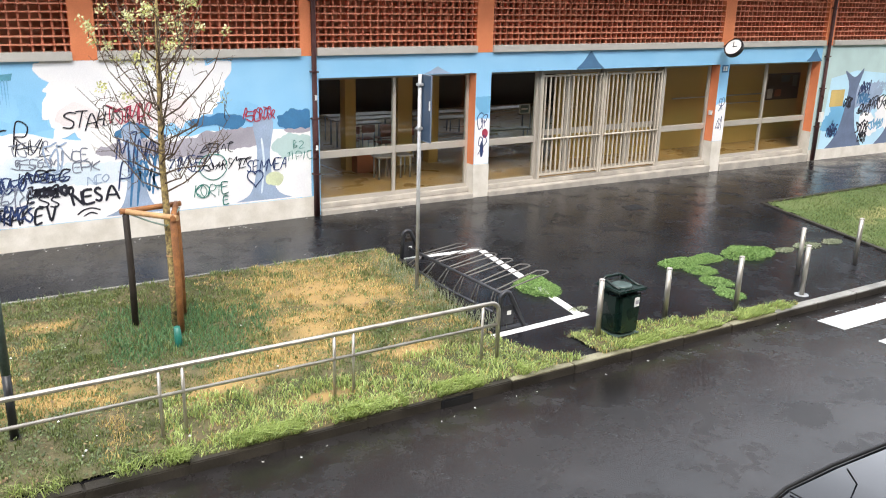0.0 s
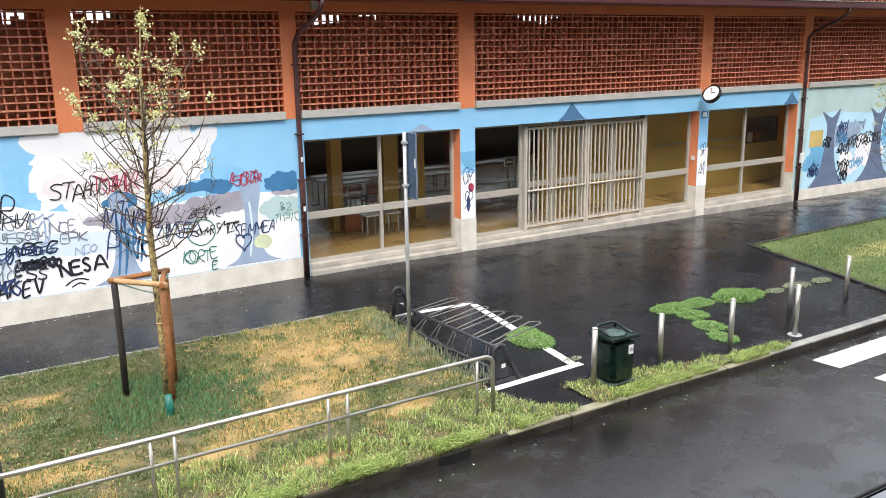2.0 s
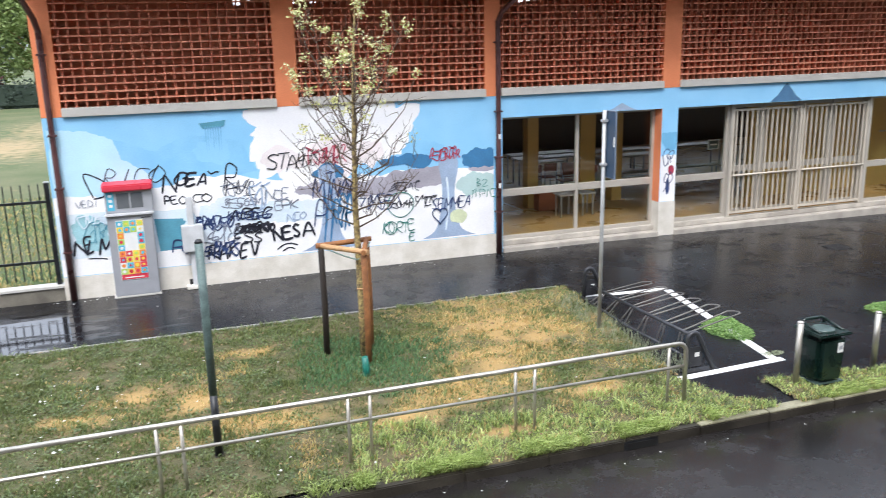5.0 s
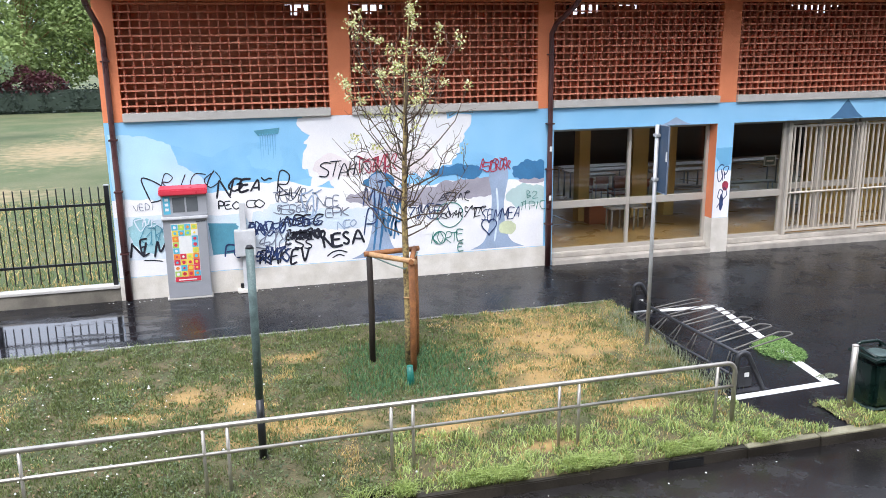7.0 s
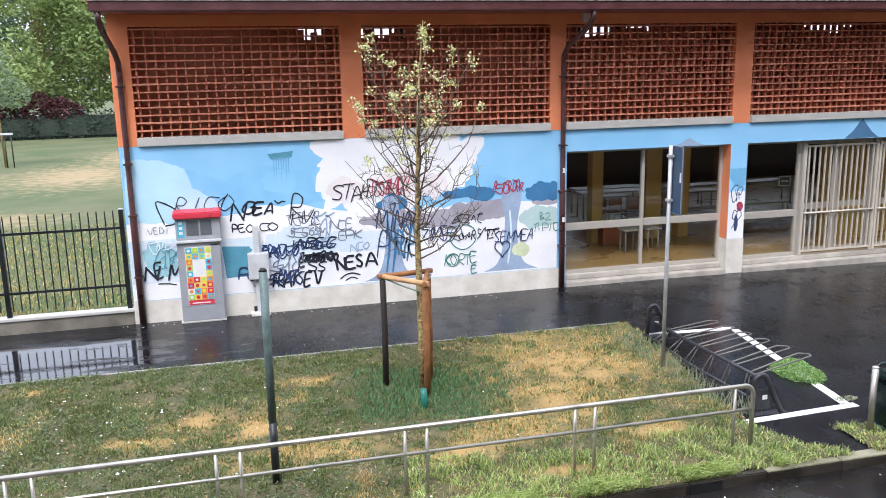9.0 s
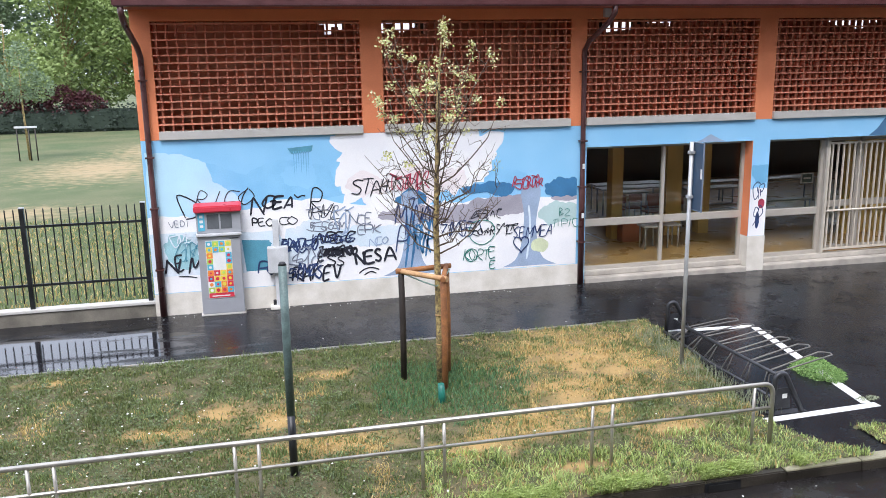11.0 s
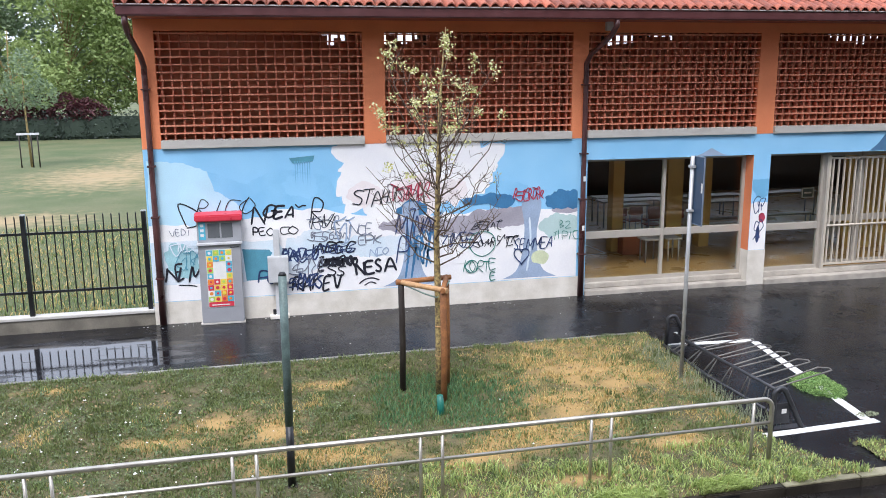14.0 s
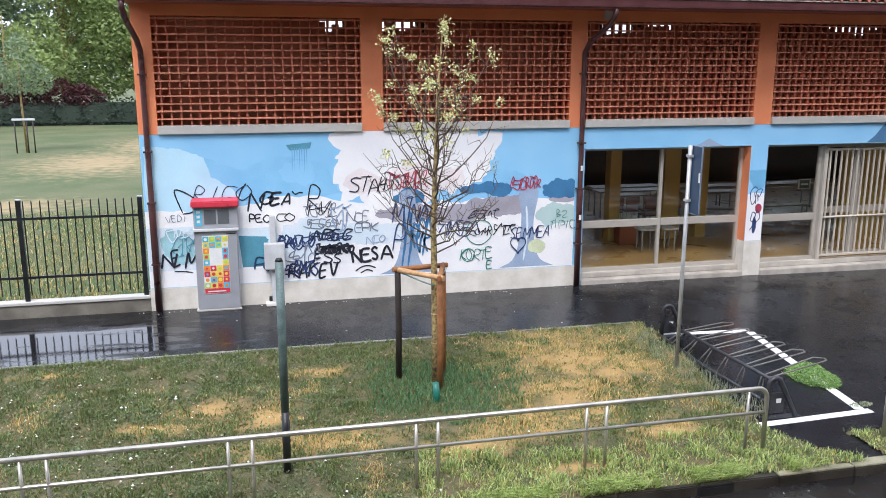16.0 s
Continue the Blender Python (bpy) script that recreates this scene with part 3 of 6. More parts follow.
# brick screens
rb = random.Random(8)
for (a, b), (c, d) in zip(COLS[:-1], COLS[1:]):
    x0, x1 = b, c
    scr = thing("brick_screen", ((x0 + x1) / 2, 0.1, SILL1), "open lattice screen of dark red brick above a stone sill", "brick screen", "brick screens")
    pitch, zc = 0.134, SILL1 + 0.105
    while zc < LTOP - 0.03:
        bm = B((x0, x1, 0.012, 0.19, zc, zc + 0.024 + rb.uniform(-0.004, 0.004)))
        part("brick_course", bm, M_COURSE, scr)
        zc += pitch
    n = round((x1 - x0) / 0.163)
    step = (x1 - x0) / n
    vs, fs = [], []
    zc = SILL1
    row = 0
    while zc < LTOP - 0.02:
        top = min(zc + (0.105 if row == 0 else pitch - 0.026), LTOP)
        for k in range(n):
            cx = x0 + (k + 0.5) * step + rb.uniform(-0.008, 0.008)
            w, y0, y1 = 0.016 + rb.uniform(-0.003, 0.003), 0.062 + rb.uniform(-0.010, 0.010), 0.19
            o = len(vs)
            vs += [(cx - w, y0, zc), (cx + w, y0, zc), (cx + w, y1, zc), (cx - w, y1, zc), (cx - w, y0, top), (cx + w, y0, top), (cx + w, y1, top), (cx - w, y1, top)]
            fs += [(o, o + 1, o + 5, o + 4), (o + 1, o + 2, o + 6, o + 5), (o + 2, o + 3, o + 7, o + 6), (o + 3, o, o + 4, o + 7)]
        zc = top + 0.026
        row += 1
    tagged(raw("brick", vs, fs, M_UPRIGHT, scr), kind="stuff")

# ---- roof, gutter, downpipes ----
EY = -1.25
struct("soffit", B((XW0 - 0.10, XW1, -1.12, 0.0, BEAM - 0.02, BEAM + 0.03)), M_SOFFIT, "dark red painted eaves soffit", "soffit")
slope = math.tan(radians(20))
bm = bmesh.new()
box(bm, XW0 - 0.13, XW1, -1.2, 6.0, 0, 0.06)
for v in bm.verts:
    v.co.z += 5.61 + (v.co.y + 1.2) * slope
box(bm, XW0 - 0.15, XW1, 6.0, 12.6, 0, 0.06)
for v in bm.verts:
    if v.co.y > 6.0 + 1e-6 or (v.co.y > 5.99 and v.co.z < 1):
        v.co.z += 5.61 + (13.2 - v.co.y) * slope
roof = struct("roof", bm, M_TILE, "terracotta tiled pitched roof", "roof")
gut = thing("gutter", (14, EY, 5.5), "long brown sheet metal eaves gutter with pale lip", "gutter")
part("channel", B((XW0 - 0.10, XW1, EY, -1.12, 5.475, 5.64), bevel=0.02), M_GUTTER, gut)
part("lip", B((XW0 - 0.105, XW1, EY - 0.018, EY + 0.012, 5.642, 5.665), bevel=0.006), M_GUTLIP, gut)


def downpipe(x, dx=0.0, z0=0.0):
    p = thing("downpipe", (x, -0.06, z0), "dark brown metal downpipe with a swan neck below the gutter", "downpipe", "downpipes")
    pts = [(x + dx, -1.18, 5.48), (x + dx, -1.16, 5.36), (x + dx * 0.9, -0.95, 5.2), (x + dx * 0.25, -0.22, 4.88), (x, -0.075, 4.7), (x, -0.075, 4.5), (x, -0.075, 2.05), (x, -0.075, 2.0), (x, -0.075, z0 + 0.02)]
    part("pipe", T(pts, [0.05] * 6 + [0.05, 0.062, 0.062], 12), M_BROWN, p)
    for z in (4.3, 2.95, 2.03, 0.9):
        part("bracket", B((x - 0.075, x + 0.075, -0.14, 0.0, z - 0.015, z + 0.015), bevel=0.004), M_BROWN, p)
    return p


downpipe(-1.64, -0.12)
downpipe(6.585, 0.12)
downpipe(22.58, 0.12, pave_z(22.58, 0))

# ---- windows and doors ----
def window_unit(name, x0, x1, mulls, tz0, tz1, z0, label):
    w = tagged(thing(name, ((x0 + x1) / 2, 0.31, z0), label, "window"), kind="structure")
    part("window_frame", B((x0, x1, 0.27, 0.34, z0, z0 + 0.075), bevel=0.006), M_FRAME, w)
    part("window_frame", B((x0, x1, 0.27, 0.34, HEAD - 0.07, HEAD), bevel=0.006), M_FRAME, w)
    xs = [x0 + 0.03] + mulls + [x1 - 0.03]
    for mx in xs:
        part("mullion", B((mx - 0.035, mx + 0.035, 0.265, 0.345, z0 + 0.077, HEAD - 0.072), bevel=0.006), M_FRAME, w)
    for a, b in zip(xs, xs[1:]):
        part("transom", B((a + 0.037, b - 0.037, 0.26, 0.35, tz0, tz1), bevel=0.006), M_FRAME, w)
        for lo, hi in ((z0 + 0.075, tz0), (tz1, HEAD - 0.07)):
            g = part("pane", B((a + 0.036, b - 0.036, 0.303, 0.309, lo + 0.002, hi - 0.002)), M_GLASS, w)
            g.visible_shadow = False
    return w


window_unit("window_1", 6.72, 10.44, [8.55], 1.13, 1.28, 0.20, "large aluminium framed canteen window with a thick transom")
window_unit("window_2", 10.86, 12.38, [], 1.10, 1.25, 0.20, "aluminium framed sidelight beside the barred doors")
window_unit("window_3", 16.42, 18.18, [], 1.07, 1.22, 0.20, "aluminium framed sidelight beside the barred doors")
window_unit("window_4", 18.58, 22.39, [20.45], 1.07, 1.22, 0.20, "large aluminium framed window with ochre room behind")

door = tagged(thing("door_1", (14.4, 0.31, 0.20), "closed glazed double entrance doors behind a barred gate", "door"), kind="structure")
for a, b in ((12.42, 13.38), (13.40, 14.36), (14.40, 15.38), (15.40, 16.38)):
    leaf = part("door_leaf", B((a, b, 0.36, 0.41, 0.23, 0.33), (a, b, 0.36, 0.41, HEAD - 0.12, HEAD - 0.02), (a, a + 0.08, 0.36, 0.41, 0.332, HEAD - 0.122), (b - 0.08, b, 0.36, 0.41, 0.332, HEAD - 0.122), (a + 0.082, b - 0.082, 0.36, 0.41, 1.22, 1.36)), M_FRAME, door)
    g = part("pane", B((a + 0.08, b - 0.08, 0.38, 0.386, 0.34, HEAD - 0.13)), M_GLASS, leaf)
    g.visible_shadow = False
    part("push_bar", T([(a + 0.1, 0.43, 1.30), (b - 0.1, 0.43, 1.30)], 0.02, 8), M_BLACK, leaf)


def gate(x0, x1):
    g = thing("barred_gate", ((x0 + x1) / 2, 0.2, 0.20), "closed light grey steel gate of tall upright bars", "gate", "entrance gates")
    for z in (0.29, 2.66):
        part("rail", B((x0 + 0.05, x1 - 0.05, 0.18, 0.22, z - 0.025, z + 0.025), bevel=0.004), M_GATE, g)
    part("handle_rail", T([(x0 + 0.05, 0.15, 1.17), (x1 - 0.05, 0.15, 1.17)], 0.024, 8), M_GATE, g)
    for a in (x0, x1 - 0.06):
        part("stile", B((a, a + 0.06, 0.17, 0.23, 0.205, 2.72), bevel=0.005), M_GATE, g)
    n = 13
    for k in range(n):
        xc = x0 + 0.06 + (x1 - x0 - 0.12) * (k + 0.5) / n
        part("bar", B((xc - 0.015, xc + 0.015, 0.183, 0.217, 0.316, 2.634)), M_GATE, g)


gate(12.42, 14.36)
gate(14.38, 16.32)
struct("door_frame", B((12.38, 12.42, 0.17, 0.42, 0.20, HEAD), (16.33, 16.42, 0.17, 0.42, 0.20, HEAD)), M_FRAME, "pale aluminium door posts", "door frame")
for a, b in ((6.70, 10.44), (10.865, 18.19), (18.575, 22.39)):
    struct("step", B((a, b, -0.06, 0.34, -0.4, 0.09), bevel=0.012), M_STEP, "worn pale stone step at the entrance", "step")
    struct("threshold", B((a, b, 0.15, 0.34, 0.092, 0.198), bevel=0.012), M_STEP, "worn pale stone threshold", "step")

# ---- railing along the kerb ----
RY, RZ, RZ2 = -7.68, 0.80, 0.50
rail = thing("street_railing", (0, RY, 0), "long stainless steel tube railing standing in the grass strip", "railing")
XE = 5.88
top = [(-9.0, RY, RZ), (XE - 0.12, RY, RZ)] + arc((XE - 0.12, RY, RZ - 0.12), 0.12, 90, 0, (1, 0, 0), (0, 0, 1))[1:] + [(XE, RY, -0.1)]
part("handrail", T(top, 0.028, 12), M_STEEL, rail)
part("lower_rail", T([(-9.0, RY, RZ2), (XE - 0.02, RY, RZ2)], 0.021, 10), M_STEEL, rail)
for k in range(8):
    xc = 5.68 - 1.945 * k
    for xx in ((5.64,) if k == 0 else (xc - 0.12, xc + 0.12)):
        part("post", T([(xx, RY, -0.1), (xx, RY, RZ - 0.01)], 0.019, 10), M_STEEL, rail)

# ---- bollards, bin, sign, pole ----
def bollard(x, y, h, plate=False):
    b = thing("bollard", (x, y, 0), "stainless steel bollard on the wet pavement" if not plate else "stainless steel bollard with a bolted foot ring", "bollard", "bollards by the crossing")
    part("shaft", T([(x, y, 0.0), (x, y, h - 0.004)], 0.039, 16), M_STEEL, b)
    part("cap", T([(x, y, h - 0.004), (x, y, h + 0.006), (x, y, h + 0.012)], [0.041, 0.041, 0.03], 16), M_GUTLIP, b)
    if plate:
        part("foot_ring", T([(x, y, 0.0), (x, y, 0.014)], 0.11, 20), M_GALV, b)
    return b


for bx, by, bh in ((7.52, -7.75, 0.86), (8.85, -7.69, 0.80), (10.16, -7.87, 0.84), (12.5, -7.2, 0.82), (13.95, -7.3, 0.84)):
    bollard(bx, by, bh)
bollard(11.64, -7.93, 0.83, True)

GRX, GRY = 13.25, -2.37
# litter bin
BX, BY, BW, BH = 7.89, -7.74, 0.235, 0.70
bn = thing("litter_bin", (BX, BY, 0), "dark green plastic litter bin with an open top beside a bollard", "litter bin")
bm = B((BX - BW, BX + BW, BY - BW, BY + BW, 0.03, BH), bevel=0.075)
for v in bm.verts:
    k = 0.87 + 0.13 * v.co.z / BH
    v.co.x, v.co.y = BX + (v.co.x - BX) * k, BY + (v.co.y - BY) * k
part("body", bm, M_BIN, bn)
part("base", B((BX - BW * 0.8, BX + BW * 0.8, BY - BW * 0.8, BY + BW * 0.8, 0.0, 0.04), bevel=0.01), M_CARTRIM, bn)
part("base_trim", B((BX - BW * 0.9, BX + BW * 0.9, BY - BW * 0.9, BY + BW * 0.9, 0.045, 0.065), bevel=0.006), M_BINTOP, bn)
part("rim", B((BX - BW - 0.02, BX + BW + 0.02, BY - BW - 0.02, BY + BW + 0.02, BH - 0.01, BH + 0.03), bevel=0.014), M_BIN, bn, "dark green lid plate")
hood = [(BX - 0.19, BY + 0.19, BH + 0.03), (BX - 0.18, BY + 0.18, BH + 0.09), (BX - 0.12, BY + 0.18, BH + 0.11), (BX + 0.12, BY + 0.18, BH + 0.11), (BX + 0.18, BY + 0.18, BH + 0.09), (BX + 0.19, BY + 0.19, BH + 0.03)]
part("hood_bar", T(hood, 0.022, 8), M_BIN, bn)
for xx in (BX - 0.18, BX + 0.18):
    part("hood_side", T([(xx, BY + 0.18, BH + 0.085), (xx, BY - 0.17, BH + 0.03)], 0.018, 8), M_BIN, bn)
part("opening", B((BX - 0.13, BX + 0.13, BY + 0.02, BY + 0.16, BH + 0.031, BH + 0.036)), M_CARTRIM, bn)
part("ashtray", T([(BX - 0.03, BY - 0.04, BH + 0.03), (BX - 0.03, BY - 0.04, BH + 0.055), (BX - 0.03, BY - 0.04, BH + 0.06)], [0.15, 0.135, 0.09], 18), M_BINTOP, bn)
lab = part("label_plate", B((BX + 0.05, BX + 0.13, BY - BW - 0.004, BY - BW + 0.01, 0.47, 0.60)), M_STICKER, bn, "white notice sticker")
part("print_bar", B((BX + 0.065, BX + 0.115, BY - BW - 0.007, BY - BW - 0.0045, 0.51, 0.56)), M_BOXGREY, lab)

# sign on a pole, seen nearly edge on
sg = thing("road_sign", (6.23, -4.94, 0), "tall narrow blue sign plate on a galvanised pole in the grass", "road sign")
part("pole", T([(6.23, -4.94, -0.1), (6.23, -4.94, 3.37)], 0.030, 12), M_GALV, sg)
plate = part("plate", B((6.268, 6.275, -5.20, -4.93, 2.40, 3.36), bevel=0.003), M_BLUESIGN, sg)
part("plate_edge", B((6.262, 6.281, -5.215, -5.201, 2.39, 3.37), (6.262, 6.281, -5.20, -4.93, 3.361, 3.372), (6.262, 6.281, -5.20, -4.93, 2.388, 2.399)), M_SIGNBACK, plate)
part("sticker", B((6.264, 6.267, -5.19, -5.15, 2.86, 3.0)), M_STICKER, plate)
for z in (2.58, 3.22):
    part("clamp", B((6.19, 6.268, -4.985, -4.895, z - 0.02, z + 0.02), bevel=0.004), M_GALV, sg)

# old post without a sign
ps = thing("post", (0.333, -6.98, 0), "weathered grey-green steel post, dark at the foot, in the lawn", "post")
part("shaft", T([(0.333, -6.98, 0.75), (0.333, -6.98, 2.46)], 0.045, 14), M_GREEN_PAINT, ps)
part("foot", T([(0.333, -6.98, -0.05), (0.333, -6.98, 0.75)], 0.044, 14), M_BLACK, ps, "black lower shaft")
part("top_cap", T([(0.333, -6.98, 2.46), (0.333, -6.98, 2.49)], [0.047, 0.03], 14), M_BLACK, ps)
part("footing", B((0.27, 0.41, -7.06, -6.91, -0.02, 0.03), bevel=0.015), M_WOODDARK, ps, "dark earth round the foot")

# dispenser cabinet against the mural
vd = thing("vending_cabinet", (-0.55, -0.14, 0), "grey metal vending cabinet with red top and colourful sticker panel", "vending machine")
part("body", B((-0.93, -0.17, -0.24, -0.005, 0.03, 1.50), bevel=0.012), M_BOXGREY, vd)
part("foot", B((-0.96, -0.15, -0.26, -0.005, 0.0, 0.03), bevel=0.006), M_STONE, vd)
part("ledge", B((-0.95, -0.14, -0.29, -0.005, 1.502, 1.55), bevel=0.01), M_PALEBOX, vd)
part("head", B((-0.93, -0.14, -0.22, -0.005, 1.552, 1.97), bevel=0.01), M_BOXGREY, vd)
bm = B((-0.96, -0.12, -0.30, -0.005, 1.972, 2.09), bevel=0.02)
for v in bm.verts:
    if v.co.y < -0.15:
        v.co.z -= 0.03
part("top", bm, M_REDTOP, vd, "red plastic roof")
part("info_strip", B((-0.90, -0.78, -0.226, -0.221, 1.60, 1.93)), M_CYANSTICK, vd, "blue information strip")
for z in (1.66, 1.75, 1.84):
    part("print_bar", B((-0.87, -0.81, -0.229, -0.227, z, z + 0.05)), M_STICKER, vd)
for a, b in ((-0.74, -0.53), (-0.50, -0.30)):
    part("display_window", B((a, b, -0.226, -0.221, 1.63, 1.90), bevel=0.002), M_DISPLAY, vd, "grey display window")
part("slot", B((-0.36, -0.20, -0.246, -0.241, 1.44, 1.455)), M_BLACK, vd)
panel = part("sticker_panel", B((-0.80, -0.34, -0.248, -0.2405, 0.33, 1.42)), M_STICKER, vd, "panel of small coloured squares")
rs = random.Random(21)
cols = [M_REDTOP, M_YELLOW, M_LEAFSTICK, M_ORANGESTICK, M_STICKER, M_CYANSTICK, M_YELLOW, M_REDTOP]
for i in range(4):
    for j in range(9):
        if j in (4, 5, 6) and i in (1, 2):
            continue
        xa, za = -0.795 + i * 0.113, 0.43 + j * 0.109
        m_ = rs.choice(cols)
        sq = part("square", B((xa + 0.003, xa + 0.110, -0.252, -0.249, za + 0.003, za + 0.106)), m_, panel)
        m2 = rs.choice([c for c in cols if c != m_])
        part("emblem", T([(xa + 0.056, -0.2525, za + 0.055), (xa + 0.056, -0.254, za + 0.055)], rs.uniform(0.02, 0.036), 10), m2, vd)
part("banner", B((-0.795, -0.345, -0.252, -0.249, 0.34, 0.43)), M_REDTOP, panel)
part("print_bar", B((-0.74, -0.42, -0.255, -0.253, 0.365, 0.385)), M_STICKER, panel)

# meter box on a pale post in front of the mural
mb = thing("meter_box", (0.47, -0.12, 0), "pale grey meter box on a square post by the wall", "meter box")
part("post", B((0.42, 0.53, -0.16, -0.06, 0.0, 1.72), bevel=0.008), M_PALEBOX, mb)
part("box", B((0.30, 0.68, -0.24, -0.05, 0.72, 1.21), bevel=0.012), M_PALEBOX, mb)
part("base", B((0.30, 0.66, -0.2, -0.02, 0.0, 0.07), bevel=0.01), M_CREAM, mb)
part("socket", B((0.36, 0.42, -0.10, -0.02, 0.07, 0.16), bevel=0.006), M_BLACK, mb)

# fence on a low wall
struct("garden_wall", B((-40, XW0 - 0.004, 0.0, 0.2, 0, 0.24)), M_GWALL, "low stained plaster garden wall")
struct("coping", B((-40, XW0 - 0.004, -0.025, 0.225, 0.242, 0.295), bevel=0.008), M_STONE, "pale stone coping of the garden wall", "coping")
fc = thing("iron_fence", (-3, 0.1, 0.295), "black iron fence of upright bars on a low wall", "fence")
for px in (-1.86, -3.89, -5.92, -7.95):
    part("fence_post", B((px - 0.04, px + 0.04, 0.06, 0.14, 0.29, 2.13), bevel=0.004), M_BLACK, fc)
    part("post_cap", B((px - 0.045, px + 0.045, 0.055, 0.145, 2.131, 2.15), bevel=0.003), M_GALV, fc)
for z in (0.73, 1.80):
    part("rail", B((-9.9, -1.9, 0.08, 0.12, z - 0.022, z + 0.022)), M_BLACK, fc)
for s in range(4):
    for k in range(14):
        bx = -1.86 - 2.03 * s - 0.145 * (k + 0.98) * 0.965
        part("bar", T([(bx, 0.1, 0.40), (bx, 0.1, 2.10), (bx, 0.1, 2.125)], [0.0125, 0.0125, 0.005], 6), M_BLACK, fc)

# bicycle parking bay: painted frame and rack
def line_box(p, q, w, z=0.004):
    p, q = Vector((*p, 0)), Vector((*q, 0))
    d = (q - p).normalized()
    s = Vector((-d.y, d.x, 0)) * w / 2
    bm = bmesh.new()
    vs = [bm.verts.new(c + Vector((0, 0, h))) for h in (0.0, z) for c in (p - s, q - s, q + s, p + s)]
    for f in ((3, 2, 1, 0), (4, 5, 6, 7), (0, 1, 5, 4), (1, 2, 6, 5), (2, 3, 7, 6), (3, 0, 4, 7)):
        bm.faces.new([vs[i] for i in f])
    return bm


bay = tagged(thing("bay_marking", (7.3, -5.2, 0), "white painted outline of a bicycle parking bay on wet asphalt", "road marking"), kind="structure")
part("line", line_box((6.5, -3.36), (8.34, -3.53), 0.14), M_MARK, bay)
part("line", line_box((8.34, -3.60), (7.88, -6.88), 0.14), M_MARK, bay)
part("line", line_box((8.0, -6.95), (6.1, -7.03), 0.13), M_MARK, bay)
zeb = tagged(thing("zebra_crossing", (12.5, -10, -0.12), "white zebra stripes on the wet road", "road marking"), kind="structure")
for k in range(4):
    bm = B((11.13, 14.6, -9.07 - 0.98 * k, -8.61 - 0.98 * k, 0.0, 0.006))
    for v in bm.verts:
        v.co.z += road_z(v.co.y)
    part("stripe", bm, M_MARK, zeb)

rack = thing("bicycle_rack", (6.7, -5.2, 0), "bent dark steel bicycle rack with sloping wheel loops", "bicycle rack")
def support(y, x):
    pts = [(x - 0.10, y, 0.0), (x - 0.08, y, 0.44)] + arc((x + 0.0, y, 0.46), 0.085, 180, 20, (1, 0, 0), (0, 0, 1), 6) + [(x + 0.30, y - 0.05, 0.02)]
    s = part("support", T(pts, 0.034, 8), M_RACK, rack)
    part("web_plate", B((x - 0.06, x + 0.15, y - 0.006, y + 0.006, 0.06, 0.34)), M_RACK, s)
    part("foot_plate", B((x - 0.16, x + 0.38, y - 0.07, y + 0.05, 0.0, 0.012)), M_RACK, s)
    part("sticker", B((x + 0.03, x + 0.10, y - 0.012, y - 0.007, 0.20, 0.26)), M_STICKER, s)
support(-6.85, 6.58)
support(-3.5, 6.83)
part("top_rail", T([(6.57, -6.84, 0.50), (6.70, -5.2, 0.37), (6.85, -3.55, 0.24)], 0.024, 8), M_RACK, rack)
part("low_rail", T([(6.62, -6.80, 0.13), (6.56, -5.2, 0.10), (6.66, -3.55, 0.07)], 0.021, 8), M_RACK, rack)
for k in range(6):
    f = k / 5
    yk = -6.52 + 2.45 * f
    zt, xt = 0.60 - 0.26 * f, 7.58 + 0.14 * f
    ztr, xtr = 0.48 - 0.20 * f, 6.60 + 0.2 * f
    left = [(6.58, yk - 0.05, 0.10), (xtr, yk - 0.05, ztr * 0.75 + 0.06), (xt - 0.1, yk - 0.06, zt)]
    right = [(xt - 0.1, yk + 0.16, zt - 0.02), (xtr + 0.1, yk + 0.14, ztr * 0.75 + 0.03), (6.62, yk + 0.14, 0.09)]
    bend = [(xt - 0.03, yk - 0.03, zt), (xt, yk + 0.05, zt - 0.005), (xt - 0.03, yk + 0.13, zt - 0.02)]
    part("wheel_loop", T(left + bend + right, 0.0115, 6), M_LOOP, rack)

# ---- lawns ----
def lawn_edge(y):
    return float(np.interp(-y, [2.7, 3.4, 7.0, 7.6, 8.2], [6.78, 6.72, 6.28, 6.45, 6.95]))


def in_left(x, y):
    w = 0.10 * noise.noise((x * 2.5, y * 2.5, 0))
    if not (-8.13 if x < 1.9 else -8.215 + 0.05 * noise.noise((x * 2.1, 0, 5)) if x > 5.4 else -8.245) < y < -2.74:
        return False
    if x < lawn_edge(y) + w:
        return True
    return 7.2 < x + w < 11.2 and y < -7.60 - 0.13 * max(0, x - 7.4) + w * 0.8 + (0.12 if x < 8.6 else 0)


def in_right(x, y):
    w = 0.08 * noise.noise((x * 2.5, y * 2.5, 4))
    return -8.1 < y < -3.5 and x > 16.24 - 0.273 * (-y - 3.43) + w


